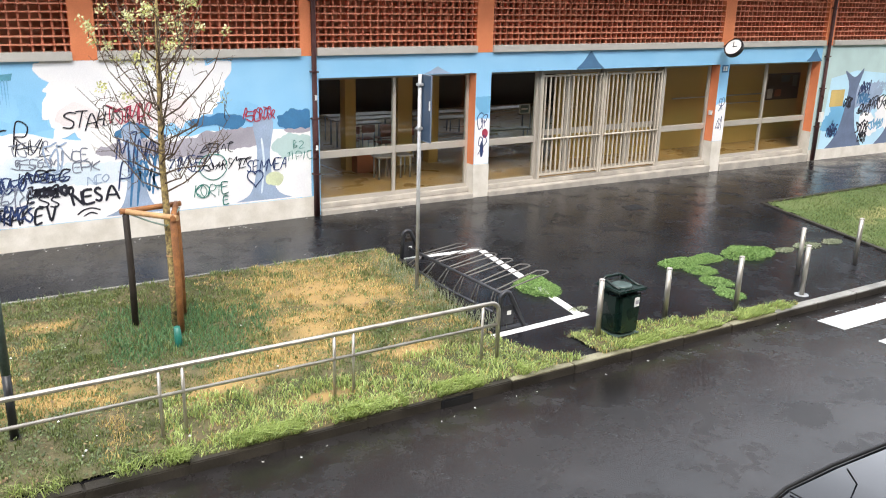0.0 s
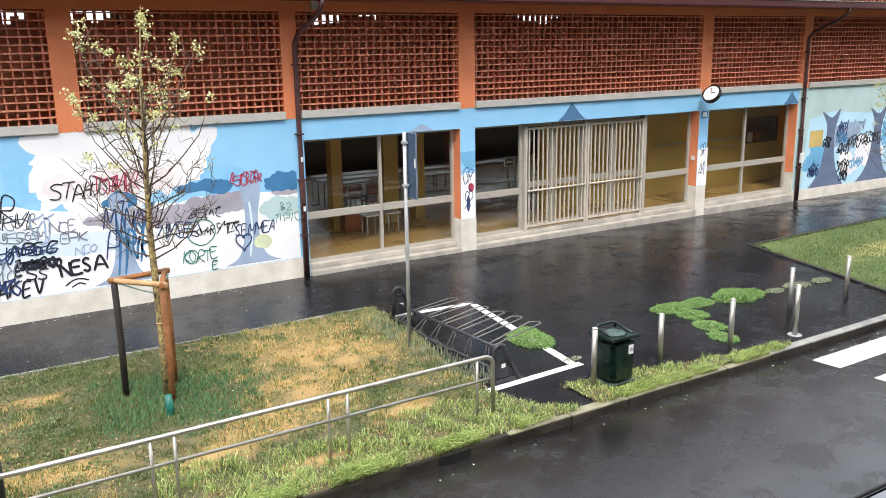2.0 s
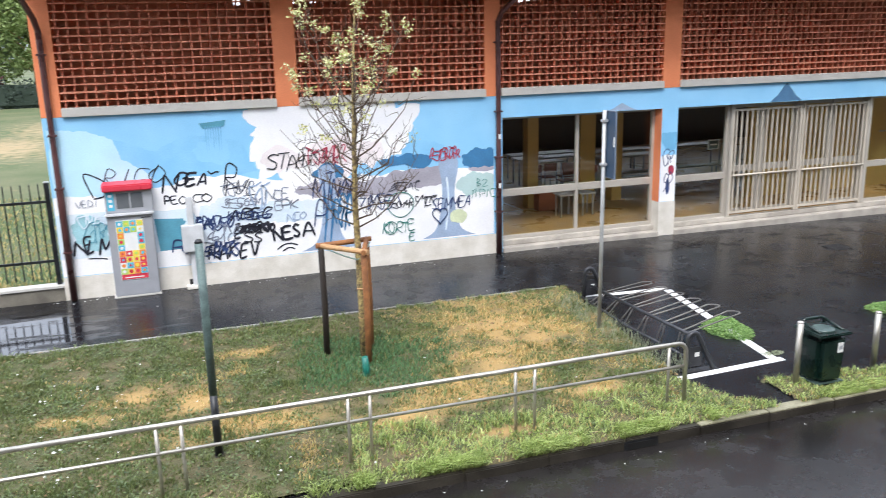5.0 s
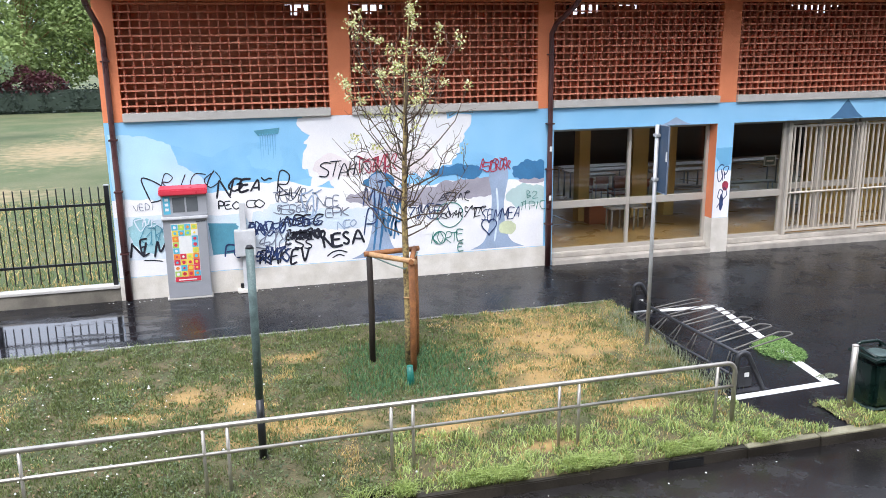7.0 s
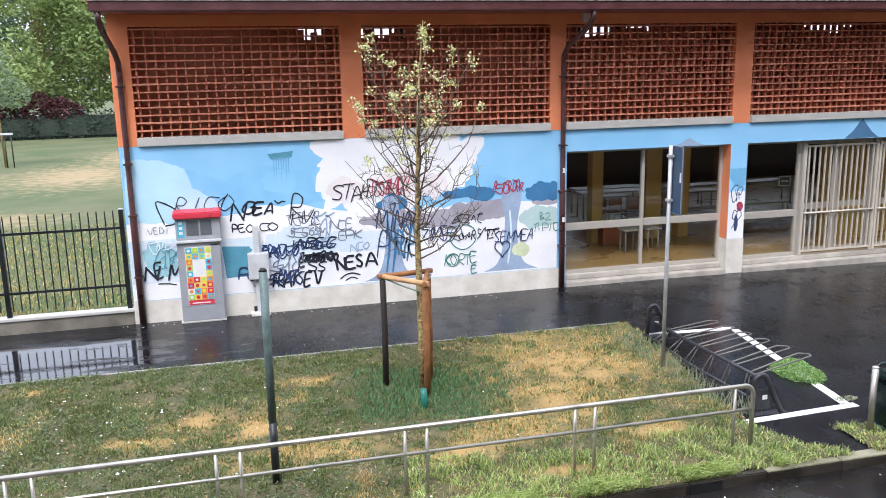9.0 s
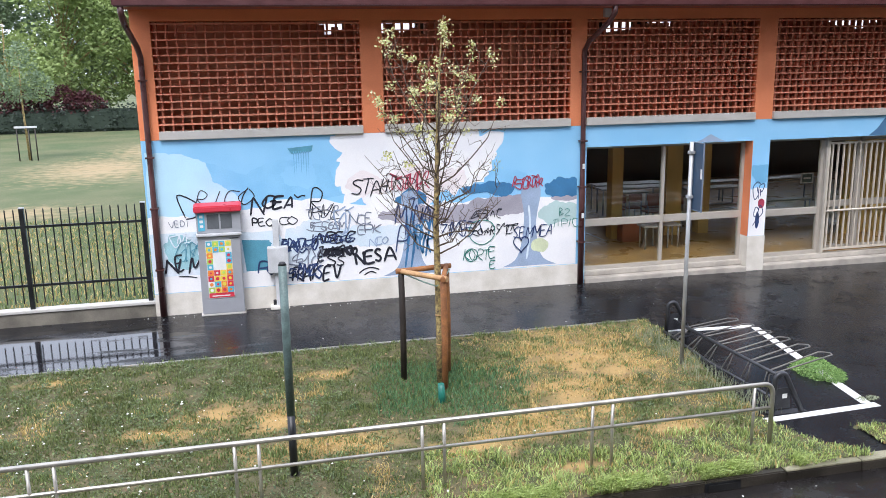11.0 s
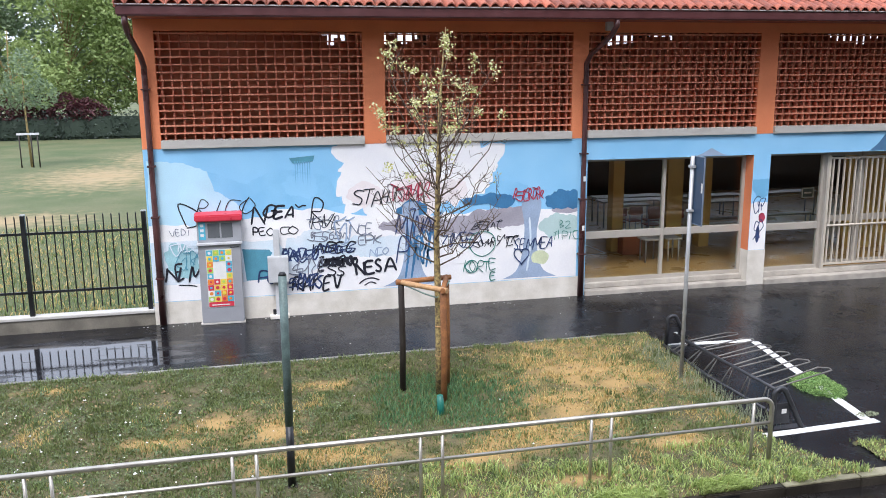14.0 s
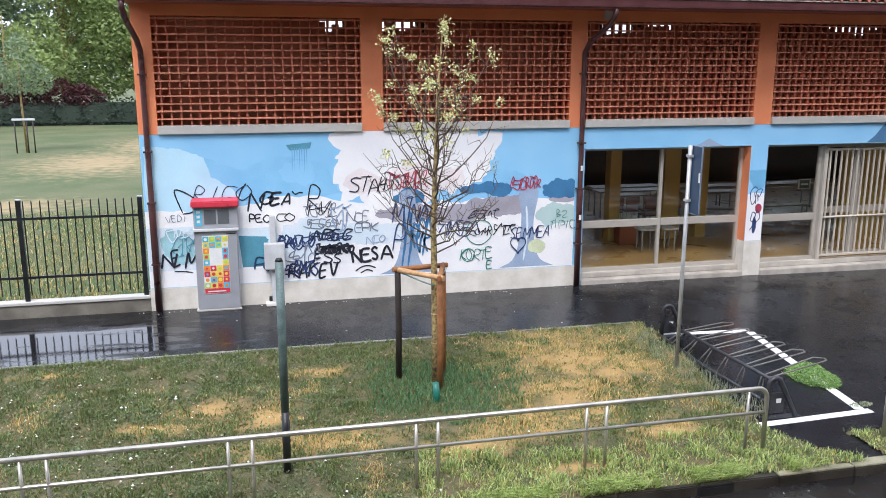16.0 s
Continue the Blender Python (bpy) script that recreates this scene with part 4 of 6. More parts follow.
def sheet(name, x0, x1, y0, y1, inside, material, label, cell=0.07, lift=0.03):
    nx, ny = int((x1 - x0) / cell), int((y1 - y0) / cell)
    vid, vs, fs = {}, [], []

    def vert(i, j):
        if (i, j) not in vid:
            px, py = x0 + i * cell, y0 + j * cell
            vid[i, j] = len(vs)
            vs.append((px, py, 0.012 + lift * (0.5 + noise.noise((px * 0.9, py * 0.9, 2))) * 0.8 + 0.012 * noise.noise((px * 6, py * 6, 2)) if inside(px, py) else -0.03))
        return vid[i, j]
    for i in range(nx):
        for j in range(ny):
            if inside(x0 + (i + 0.5) * cell, y0 + (j + 0.5) * cell):
                fs.append((vert(i, j), vert(i + 1, j), vert(i + 1, j + 1), vert(i, j + 1)))
    ob = raw(name, vs, fs, material)
    origin[ob] = (0, 0, 0)
    return tagged(ob, label, "lawn", kind="structure")


sheet("lawn", -10, 11.3, -8.26, -2.7, in_left, M_LAWN, "rough wet lawn with dry straw-coloured patches")
sheet("lawn_east", 14.8, 29, -8.1, -3.4, in_right, M_LAWN_R, "green lawn with a pale dry patch", 0.1)
struct("lawn_edging", B((-12, 6.6, -2.75, -2.68, -0.05, 0.03), bevel=0.006), M_KERBPALE, "thin pale concrete lawn edging", "edging")
bm = line_box((16.2, -3.43), (15.0, -7.9), 0.09, 0.03)
bm2 = line_box((16.2, -3.43), (30, -3.43), 0.09, 0.028)
struct("lawn_edging_east", bm, M_KERB, "thin concrete lawn edging", "edging")
struct("lawn_edging_north", bm2, M_KERB, "thin concrete lawn edging", "edging")


def dryness(x, y):
    d = min(math.hypot((x - cx) / rx, (y - cy) / ry) for cx, cy, rx, ry in DRY)
    return d + 0.8 * noise.noise((x * 1.3, y * 1.3, 7)) + 0.8 * noise.noise((x * 4, y * 4, 9)) + 0.5 * noise.noise((x * 11, y * 11, 3))


def blades(name, pts, heights, width, material, label, lean=0.5, seed=1, base_z=0.015, toward=None):
    rng = np.random.default_rng(seed)
    p = np.asarray(pts, float)
    n = len(p)
    h = np.asarray(heights, float)
    a, d = rng.uniform(0, 2 * np.pi, n), rng.uniform(0, 2 * np.pi, n)
    w = width * rng.uniform(0.6, 1.3, n)
    if toward is not None:
        d = toward + rng.normal(0, 0.6, n)
    side = np.stack([np.cos(a) * w, np.sin(a) * w, 0 * a], 1)
    bend = np.stack([np.cos(d), np.sin(d), 0 * d], 1) * (h * lean * rng.uniform(0.2, 1.2, n))[:, None]
    base = np.stack([p[:, 0], p[:, 1], np.full(n, base_z)], 1)
    up = np.stack([0 * h, 0 * h, h], 1)
    v = np.stack([base - side, base + side, base + up * 0.6 + bend * 0.35 - side * 0.7, base + up * 0.6 + bend * 0.35 + side * 0.7, base + up * 0.95 + bend], 1).reshape(-1, 3)
    o = np.arange(n)[:, None] * 5
    f = np.stack([o + [0, 1, 3], o + [0, 3, 2], o + [2, 3, 4]], 1).reshape(-1, 3)
    return tagged(raw(name, v, f, material), label, "grass", kind="stuff")


rg = random.Random(5)
green, dark, straw, lush, olive = [], [], [], [], []
for _ in range(270000):
    x, y = rg.uniform(-8.5, 11.2), rg.uniform(-8.24, -2.72)
    if x > 7 and y > -7.4 or not in_left(x, y):
        continue
    n1, n2, n3 = noise.noise((x * 1.2, y * 1.2, 12)), noise.noise((x * 3.3, y * 3.3, 14)), noise.noise((x * 8, y * 8, 15))
    tuft = 0.5 + 1.2 * max(0.0, 0.4 + noise.noise((x * 4, y * 4, 8)) + 0.4 * n3)
    bare = min(math.hypot((x - cx) / rx, (y - cy) / ry) for cx, cy, rx, ry in BARE) + 0.8 * n2 + 0.5 * n3
    if bare < 0.9 and rg.random() < 0.85:
        continue
    near_tree = math.hypot((x - 2.45) / 1.1, (y + 4.95) / 1.05)
    d = dryness(x, y)
    if x > 6.0 and y < -6.9 or x > 1.7 and y < -7.25 + 0.45 * n1 + 0.4 * n2:
        clump = n2 + 0.6 * n3
        if clump < -0.45:
            if rg.random() < 0.5:
                (straw if rg.random() < 0.6 else olive).append((x, y, rg.uniform(0.02, 0.06)))
        else:
            pick = rg.random()
            (lush if pick < 0.62 + 0.3 * n2 else green if pick < 0.90 else straw).append((x, y, rg.uniform(0.03, 0.10) * tuft * (0.7 if x > 5.8 else 1.0)))
    elif near_tree + 0.5 * n1 + 0.45 * n2 + 0.3 * n3 < rg.uniform(0.65, 1.1):
        (dark if rg.random() < 0.72 else olive).append((x, y, rg.uniform(0.03, 0.10)))
    elif d < (0.85 if x > 2.6 else 0.55):
        if rg.random() < 0.85:
            (straw if rg.random() < (0.56 if x > 2.6 else 0.5) + 0.6 * n2 else green).append((x, y, rg.uniform(0.018, 0.065) * tuft))
    elif x < 3.4 and y > -3.9 + 0.5 * n1:
        if rg.random() < 0.8:
            (olive if rg.random() < 0.85 + 0.5 * n2 else green).append((x, y, rg.uniform(0.02, 0.06) * tuft))
    else:
        u = 0.42 + 0.45 * (rg.random() - 0.5) - 0.75 * n1 - 0.35 * n2 - (0.05 if x > 3 else 0.16 if x > -2 else 0.08)
        (olive if u < 0.36 else green if u < 0.64 else straw).append((x, y, rg.uniform(0.015, 0.065) * tuft))
over = []
for _ in range(20000):
    x = rg.uniform(-1.5, 11.0)
    if 6.4 < x < 7.3 or rg.random() > (1.0 if 1.6 < x < 6.0 else 0.95 if x > 7.3 else 0.2):
        continue
    if noise.noise((x * 1.7, 0, 6)) + 0.6 * noise.noise((x * 5.5, 0, 9)) < -0.1:
        continue
    over.append((x, rg.uniform(-8.24, -7.98), rg.uniform(0.07, 0.20) * (1.0 if x < 6 else 0.55)))
blades("overhanging_grass", [(a, b) for a, b, _ in over], [c for *_, c in over], 0.006, M_KERBGRASS, "long grass hanging over the kerb", 1.5, 12, 0.0, -math.pi / 2)
for nm, pts, m_, lb, sd in (("grass", green, M_BLADE, "short green grass on the lawn", 1), ("grass", dark, M_BLADE_D, "dense dark green grass round the tree", 2), ("grass", olive, M_OLIVE, "short olive green grass on the lawn", 8),
                            ("dry_grass", straw, M_STRAW, "short dry straw-coloured grass", 3), ("tall_grass", lush, M_KERBGRASS, "long lush grass leaning over the kerb", 4)):
    blades(nm, [(a, b) for a, b, _ in pts], [c for *_, c in pts], 0.0075, m_, lb, 0.9 if nm == "tall_grass" else 0.6, sd)
pts = []
for _ in range(60000):
    x, y = rg.uniform(14.9, 28), rg.uniform(-8.0, -3.5)
    if in_right(x, y):
        pts.append((x, y))
blades("grass", pts[::2], [rg.uniform(0.02, 0.06) for _ in pts[::2]], 0.007, M_BLADE, "green grass on the lawn beyond the crossing", 0.6, 6)
blades("grass", pts[1::2], [rg.uniform(0.02, 0.06) for _ in pts[1::2]], 0.007, M_OLIVE, "olive grass on the lawn beyond the crossing", 0.6, 16)
pts = [(rg.uniform(-13, -1.9), 0.25 + 11 * rg.random() ** 1.5) for _ in range(22000)]
blades("dry_meadow_grass", pts[14000:], [rg.uniform(0.03, 0.14) for _ in pts[14000:]], 0.012, M_STRAW, "dry meadow grass behind the fence", 0.6, 17, 0.0)
pts = pts[:14000]
blades("meadow_grass", pts, [rg.uniform(0.03, 0.12) for _ in pts], 0.01, M_BLADE, "rough meadow grass behind the fence", 0.6, 7, 0.0)

tuft_at = [(rg.uniform(-6, 6.6), rg.uniform(-2.85, -2.70)) for _ in range(45)]
pts = [(a + rg.gauss(0, 0.05), b + rg.gauss(0, 0.03)) for a, b in tuft_at for _ in range(16)]
blades("edge_weeds", pts, [rg.uniform(0.03, 0.10) for _ in pts], 0.005, M_BLADE, "thin weeds along the lawn edging", 0.7, 21)

def flat_leaves(name, pts, size, material, label, seed):
    """Small leaves lying at all angles in the turf."""
    rng = np.random.default_rng(seed)
    p = np.asarray(pts, float)
    n = len(p)
    a, t, q = rng.uniform(0, 2 * np.pi, n), rng.uniform(-0.7, 0.7, n), rng.uniform(-0.7, 0.7, n)
    s = size * rng.uniform(0.5, 1.3, n)
    u = np.stack([np.cos(a) * np.cos(t), np.sin(a) * np.cos(t), np.sin(t)], 1) * s[:, None]
    w = np.stack([-np.sin(a) * np.cos(q), np.cos(a) * np.cos(q), np.sin(q)], 1) * (s * 0.7)[:, None]
    c = np.stack([p[:, 0], p[:, 1], rng.uniform(0.035, 0.07, n)], 1)
    v = np.stack([c - u, c - u * 0.2 + w, c + u, c - u * 0.2 - w], 1).reshape(-1, 3)
    o = np.arange(n)[:, None] * 4
    return tagged(raw(name, v, o + [0, 1, 2, 3], material), label, "grass", kind="stuff")


leafy, dead = [], []
for _ in range(70000):
    x, y = rg.uniform(-8.5, 6.4), rg.uniform(-8.1, -2.8)
    if not in_left(x, y):
        continue
    if math.hypot((x - 2.35) / 1.1, (y + 4.85) / 0.95) < 1:
        continue
    k = 0.9 * noise.noise((x * 1.1, y * 1.1, 21)) + 0.7 * noise.noise((x * 4, y * 4, 22)) + 0.5 * noise.noise((x * 9, y * 9, 23))
    if k + (0.25 if x < 1.5 else -0.15) > rg.uniform(-0.05, 0.75) and dryness(x, y) > 0.6:
        leafy.append((x, y))
    elif k < rg.uniform(-0.9, 0.1) and x > -4 and rg.random() < 0.25:
        dead.append((x, y))
flat_leaves("clover_leaves", leafy, 0.018, M_CLOVER, "low clover leaves among the grass", 41)
flat_leaves("dead_leaves", dead, 0.022, M_DEADLEAF, "small dead brown leaves in the turf", 42)

# clover flowers in the lawn
vs, fs = [], []
for _ in range(230):
    x, y = rg.gauss(-2.8, 2.0), rg.uniform(-8.0, -3.6)
    if not in_left(x, y) or x < -8.5:
        continue
    r, z = rg.uniform(0.007, 0.018) * (1.5 if rg.random() < 0.12 else 1.0), rg.uniform(0.04, 0.09)
    o = len(vs)
    vs += [(x, y, z + r)] + [(x + r * math.cos(a), y + r * math.sin(a), z) for a in (0, 1.26, 2.51, 3.77, 5.03)]
    fs += [(o, o + 1 + k, o + 1 + (k + 1) % 5) for k in range(5)]
tagged(raw("clover_flowers", vs, fs, M_PETAL), "small white clover flowers in the lawn", "flowers", kind="stuff")


# storm drain in the kerb and a small grate in the pavement
dr = thing("storm_inlet", (4.9, -8.29, -0.1), "dark storm drain opening in the kerb face", "drain")
part("frame", B((4.68, 5.12, -8.306, -8.296, -0.118, -0.005), bevel=0.003), M_BLACK, dr)
# no hole is cut; this black slab stands for the dark inside
part("mouth", B((4.72, 5.08, -8.312, -8.307, -0.112, -0.03)), M_CARTRIM, dr)
GRZ = pave_z(GRX, GRY) + 0.003
gr = thing("drain_grate", (13.25, -2.37, GRZ), "small iron drain grate in the asphalt", "drain")
part("frame", B((GRX - 0.22, GRX + 0.22, GRY - 0.2, GRY + 0.2, GRZ - 0.02, GRZ + 0.004)), M_BLACK, gr)
for k in range(5):
    part("bar", B((GRX - 0.18 + 0.08 * k, GRX - 0.15 + 0.08 * k, GRY - 0.17, GRY + 0.17, GRZ + 0.0042, GRZ + 0.009)), M_RACK, gr)


# weeds growing through the asphalt
def leaf_mass(name, centers, leaf, n, material, label, category, seed, parent=None, flat=False):
    """Small bent leaves scattered over low mounds; centers: x, y, z, rx, ry, rz."""
    rng = np.random.default_rng(seed)
    vs, fs = [], []
    wts = np.array([c[3] * c[4] for c in centers])
    pick = rng.choice(len(centers), n, p=wts / wts.sum())
    for k in pick:
        cx, cy, cz, rx, ry, rz = centers[k]
        u = rng.normal(size=3)
        u /= np.linalg.norm(u)
        r = rng.uniform(0.75, 1.0) if flat else rng.uniform(0.55, 1.0) ** 0.5
        wob = 1 + 0.25 * noise.noise((float(u[0] * 2 + cx), float(u[1] * 2 + cy), float(u[2] * 2)))
        p = np.array([cx + rx * u[0] * r * wob, cy + ry * u[1] * r * wob, cz + rz * (abs(u[2]) if flat else u[2]) * r * wob])
        a, t = rng.uniform(0, 6.283), rng.uniform(-0.9, 0.9)
        s = leaf * rng.uniform(0.6, 1.35)
        d = np.array([math.cos(a) * math.cos(t), math.sin(a) * math.cos(t), math.sin(t)]) * s
        w = np.cross(d, rng.normal(size=3))
        w *= 0.45 * s / (np.linalg.norm(w) + 1e-9)
        o = len(vs)
        vs += [p - d * 0.5, p + w * 0.5 + d * 0.05, p + d * 0.55, p - w * 0.5 + d * 0.05]
        fs += [(o, o + 1, o + 2, o + 3)]
    ob = raw(name, vs, fs, material, parent)
    return ob if parent else tagged(ob, label, category)


leaf_mass("weed_clump", [(8.0, -5.72, 0, 0.34, 0.48, 0.11), (8.18, -5.42, 0, 0.2, 0.25, 0.09)], 0.036, 6000, M_WEED, "bright green weeds growing inside the painted bay", "weeds", 31, flat=True)
leaf_mass("weed_clump", [(11.05, -5.85, 0, 0.40, 0.28, 0.08), (11.65, -5.88, 0, 0.42, 0.22, 0.08)], 0.036, 6200, M_WEED, "bright green weeds growing through the asphalt", "weeds", 32, flat=True)
leaf_mass("weed_clump", [(12.55, -6.0, 0, 0.46, 0.36, 0.13), (12.95, -6.05, 0, 0.3, 0.25, 0.09)], 0.036, 6200, M_WEED, "mound of bright green weeds on the asphalt", "weeds", 33, flat=True)
leaf_mass("weed_clump", [(11.1, -6.3, 0, 0.28, 0.28, 0.06), (10.88, -6.85, 0, 0.24, 0.3, 0.05), (10.62, -7.35, 0, 0.2, 0.28, 0.04)], 0.034, 4800, M_WEED, "trail of low green weeds in a pavement crack", "weeds", 34, flat=True)
for px, py, r in ((13.5, -6.15, 0.22), (14.15, -6.16, 0.34), (14.85, -6.2, 0.26)):
    leaf_mass("weed_tuft", [(px, py, 0, r, r * 0.6, 0.03)], 0.05, 420, M_PALEWEED, "flat grey-green weed tuft on the asphalt", "weeds", int(px * 10), flat=True)
leaf_mass("weed_tuft", [(8.0, -6.75, 0, 0.2, 0.08, 0.02)], 0.04, 160, M_PALEWEED, "flat grey-green weed tuft on the asphalt", "weeds", 77, flat=True)
pts = [(6.35 + rg.uniform(-0.25, 0.25), rg.uniform(-6.9, -3.3)) for _ in range(900)]
blades("tall_weeds", pts, [rg.uniform(0.05, 0.20) for _ in pts], 0.005, M_PALEWEED, "tall thin weeds along the bicycle rack", 0.5, 11)

# ---- young street tree with its stakes ----
tree = thing("young_tree", (2.49, -4.72, 0), "young staked tree with bare twigs and first yellow-green leaves", "tree")
rt = random.Random(14)
trunk = [(2.54, -4.74, -0.05), (2.54, -4.73, 0.8), (2.535, -4.71, 1.6), (2.52, -4.72, 2.3), (2.55, -4.72, 3.2), (2.58, -4.72, 4.1), (2.63, -4.72, 4.75), (2.67, -4.72, 5.14)]
part("trunk", T(trunk, [0.055, 0.05, 0.047, 0.042, 0.030, 0.020, 0.011, 0.005], 10), M_BARK, tree)
tips, ends, limbs, twigs = [], [], bmesh.new(), bmesh.new()
for k in range(34):
    z0 = 1.95 + 1.75 * (k / 34) + rt.uniform(-0.05, 0.05)
    a = k * 2.4 + rt.uniform(-0.4, 0.4)
    reach = (1.10 - 0.48 * (k / 34)) * rt.uniform(0.7, 1.1)
    rise = rt.uniform(0.45, 0.95) + 0.55 * (k / 34)
    p0 = Vector((2.51 + 0.035 * (z0 - 2), -4.72, z0))
    pts = [p0 + Vector((math.cos(a) * reach * (f ** 0.8), math.sin(a) * reach * (f ** 0.8), rise * f ** 1.35)) + Vector((rt.uniform(-1, 1), rt.uniform(-1, 1), rt.uniform(-1, 1))) * 0.075 * min(f * 3, 1) for f in (0, 0.2, 0.45, 0.7, 1.0)]
    tube(limbs, pts, [0.013, 0.010, 0.008, 0.006, 0.003], 6)
    ends.append(pts[-1])
    for _ in range(7):
        f = rt.uniform(0.2, 1.0)
        i = min(int(f * 4), 3)
        q = pts[i].lerp(pts[i + 1], f * 4 - i)
        d = Vector((rt.uniform(-1, 1), rt.uniform(-1, 1), rt.uniform(-0.35, 1.1))).normalized() * rt.uniform(0.15, 0.42)
        m1 = q + d * 0.5 + Vector((0, 0, 0.02))
        wv = Vector((rt.uniform(-1, 1), rt.uniform(-1, 1), rt.uniform(-1, 1))) * 0.05
        tube(twigs, [q, q + d * 0.3 + wv, m1, q + d * 0.8 - wv * 0.6, q + d + Vector((0, 0, 0.07))], [0.0055, 0.0048, 0.004, 0.003, 0.0018], 5)
        if f > 0.7:
            ends.append(q + d)
        tips += [q + d, m1]
        for _ in range(1):
            e = m1 + Vector((rt.uniform(-1, 1), rt.uniform(-1, 1), rt.uniform(0, 1))) * 0.14
            tube(twigs, [m1, e], [0.0035, 0.0016], 4)
            tips.append(e)
tagged(part("limb", limbs, M_TWIG, tree), kind="stuff")
tagged(part("twig", twigs, M_TWIG, tree), kind="stuff")
ends += [Vector((2.63 + rt.uniform(-0.06, 0.06), -4.72 + rt.uniform(-0.06, 0.06), rt.uniform(4.3, 5.2))) for _ in range(7)]
vs, fs = [], []
for p in tips + [e for e in ends if e not in tips]:
    at_end = any((p - e).length < 1e-6 for e in ends)
    share = max(0.012, min(1.0, (p.z - 2.9) / 1.1)) * (0.75 if at_end else 0.05)
    if rt.random() > share:
        continue
    for _ in range(rt.randint(18, 32) if p.z > 3.2 else 6):
        c = p + Vector((rt.gauss(0, 0.040), rt.gauss(0, 0.040), rt.gauss(0, 0.038)))
        d = Vector((rt.uniform(-1, 1), rt.uniform(-1, 1), rt.uniform(-0.6, 1))).normalized() * rt.uniform(0.020, 0.036)
        w = d.cross(Vector((rt.uniform(-1, 1), rt.uniform(-1, 1), rt.uniform(-1, 1)))).normalized() * d.length * 0.75
        o = len(vs)
        vs += [tuple(c - d * 0.6), tuple(c + w * 0.6), tuple(c + d), tuple(c - w * 0.6)]
        fs.append((o, o + 1, o + 2, o + 3))
raw("leaves", vs, fs, M_LEAF, tree)
part("tie", T([(2.10, -4.47, 1.62), (2.35, -4.62, 1.52), (2.50, -4.79, 1.49), (2.56, -4.72, 1.50), (2.78, -4.40, 1.62)], 0.012, 6), M_ROPE, tree, "pale tree tie")
for z in (0.62, 1.05):
    part("tie_band", T([(2.54, -4.73, z), (2.54, -4.73, z + 0.015)], 0.056, 10), M_WOODPALE, tree)
copy_thing(tree, pose(19.3, -5.0, 0, 0, 0, 115) @ Matrix.Diagonal((0.78, 0.78, 0.78, 1)))
wt = thing("watering_tube", (2.40, -5.42, 0), "green plastic watering tube standing in the grass", "tube")
part("tube", T([(2.40, -5.42, -0.02), (2.405, -5.42, 0.12), (2.395, -5.42, 0.30)], [0.048, 0.05, 0.042], 14), M_SLEEVE, wt)
S1, S2, S3 = (2.06, -4.45), (2.54, -5.02), (2.74, -4.35)
for (sx, sy), m_, lb in ((S1, M_WOODDARK, "dark wet round wooden tree stake"), (S2, M_WOOD, "orange-brown round wooden tree stake"), (S3, M_WOOD, "orange-brown round wooden tree stake")):
    st = thing("tree_stake", (sx, sy, 0), lb, "stake", "stakes round the tree")
    part("shaft", T([(sx, sy, -0.1), (sx + 0.01, sy, 0.8), (sx, sy, 1.60), (sx, sy, 1.62)], [0.046, 0.047, 0.045, 0.032], 10), m_, st)
def crossbar(p, q, m_, z):
    d = (Vector(q) - Vector(p)).normalized() * 0.07
    a, b = Vector(p) - d, Vector(q) + d
    c = thing("stake_crossbar", ((p[0] + q[0]) / 2, (p[1] + q[1]) / 2, z), "half-round wooden bar nailed across the tree stakes", "stake bar", "bars on the tree stakes")
    part("bar", T([(a.x, a.y, z), (b.x, b.y, z)], 0.037, 10), m_, c)
    for e in (p, q):
        part("nail", T([(e[0], e[1], z + 0.03), (e[0], e[1], z + 0.045)], 0.008, 6), M_GALV, c)
crossbar(S1, S2, M_WOODPALE, 1.655)
crossbar(S1, S3, M_WOOD, 1.66)
crossbar(S2, S3, M_WOOD, 1.655)

# ---- clock, plaque, small fixtures on the facade ----
ck = thing("wall_clock", (18.6, -0.45, 3.3), "round white public clock in a dark rim on a bracket", "clock")
CX, CY, CZ = 18.15, -0.42, 3.27
nrm = Vector((-0.82, -0.10, 0.56)).normalized()
part("rim", T([Vector((CX, CY, CZ)) - nrm * 0.05, Vector((CX, CY, CZ)) + nrm * 0.05], 0.255, 28), M_BLACK, ck)
part("face", T([Vector((CX, CY, CZ)) + nrm * 0.05, Vector((CX, CY, CZ)) + nrm * 0.058], 0.215, 28), M_CLOCKFACE, ck)
cu_ = nrm.cross(Vector((0, 0, 1))).normalized()
cv_ = cu_.cross(nrm).normalized()
cc = Vector((CX, CY, CZ)) + nrm * 0.062
part("hand_long", T([cc, cc + cv_ * 0.14 + cu_ * 0.04], 0.008, 6), M_BLACK, ck)
part("hand_short", T([cc, cc - cu_ * 0.11 + cv_ * 0.03], 0.010, 6), M_BLACK, ck)
part("bracket", T([(CX, CY + 0.02, CZ - 0.05), (CX + 0.1, 0.0, CZ + 0.02)], 0.022, 8), M_BLACK, ck)
part("stay", T([(CX + 0.15, CY, CZ - 0.12), (CX + 0.5, -0.2, CZ + 0.02)], 0.016, 8), M_PALEBOX, ck)
pq = thing("number_plaque", (18.38, -0.01, 2.7), "small dark number plaque on the blue pillar", "plaque")
part("plate", B((18.27, 18.50, -0.016, -0.003, 2.60, 2.80), bevel=0.003), M_DEEP, pq)
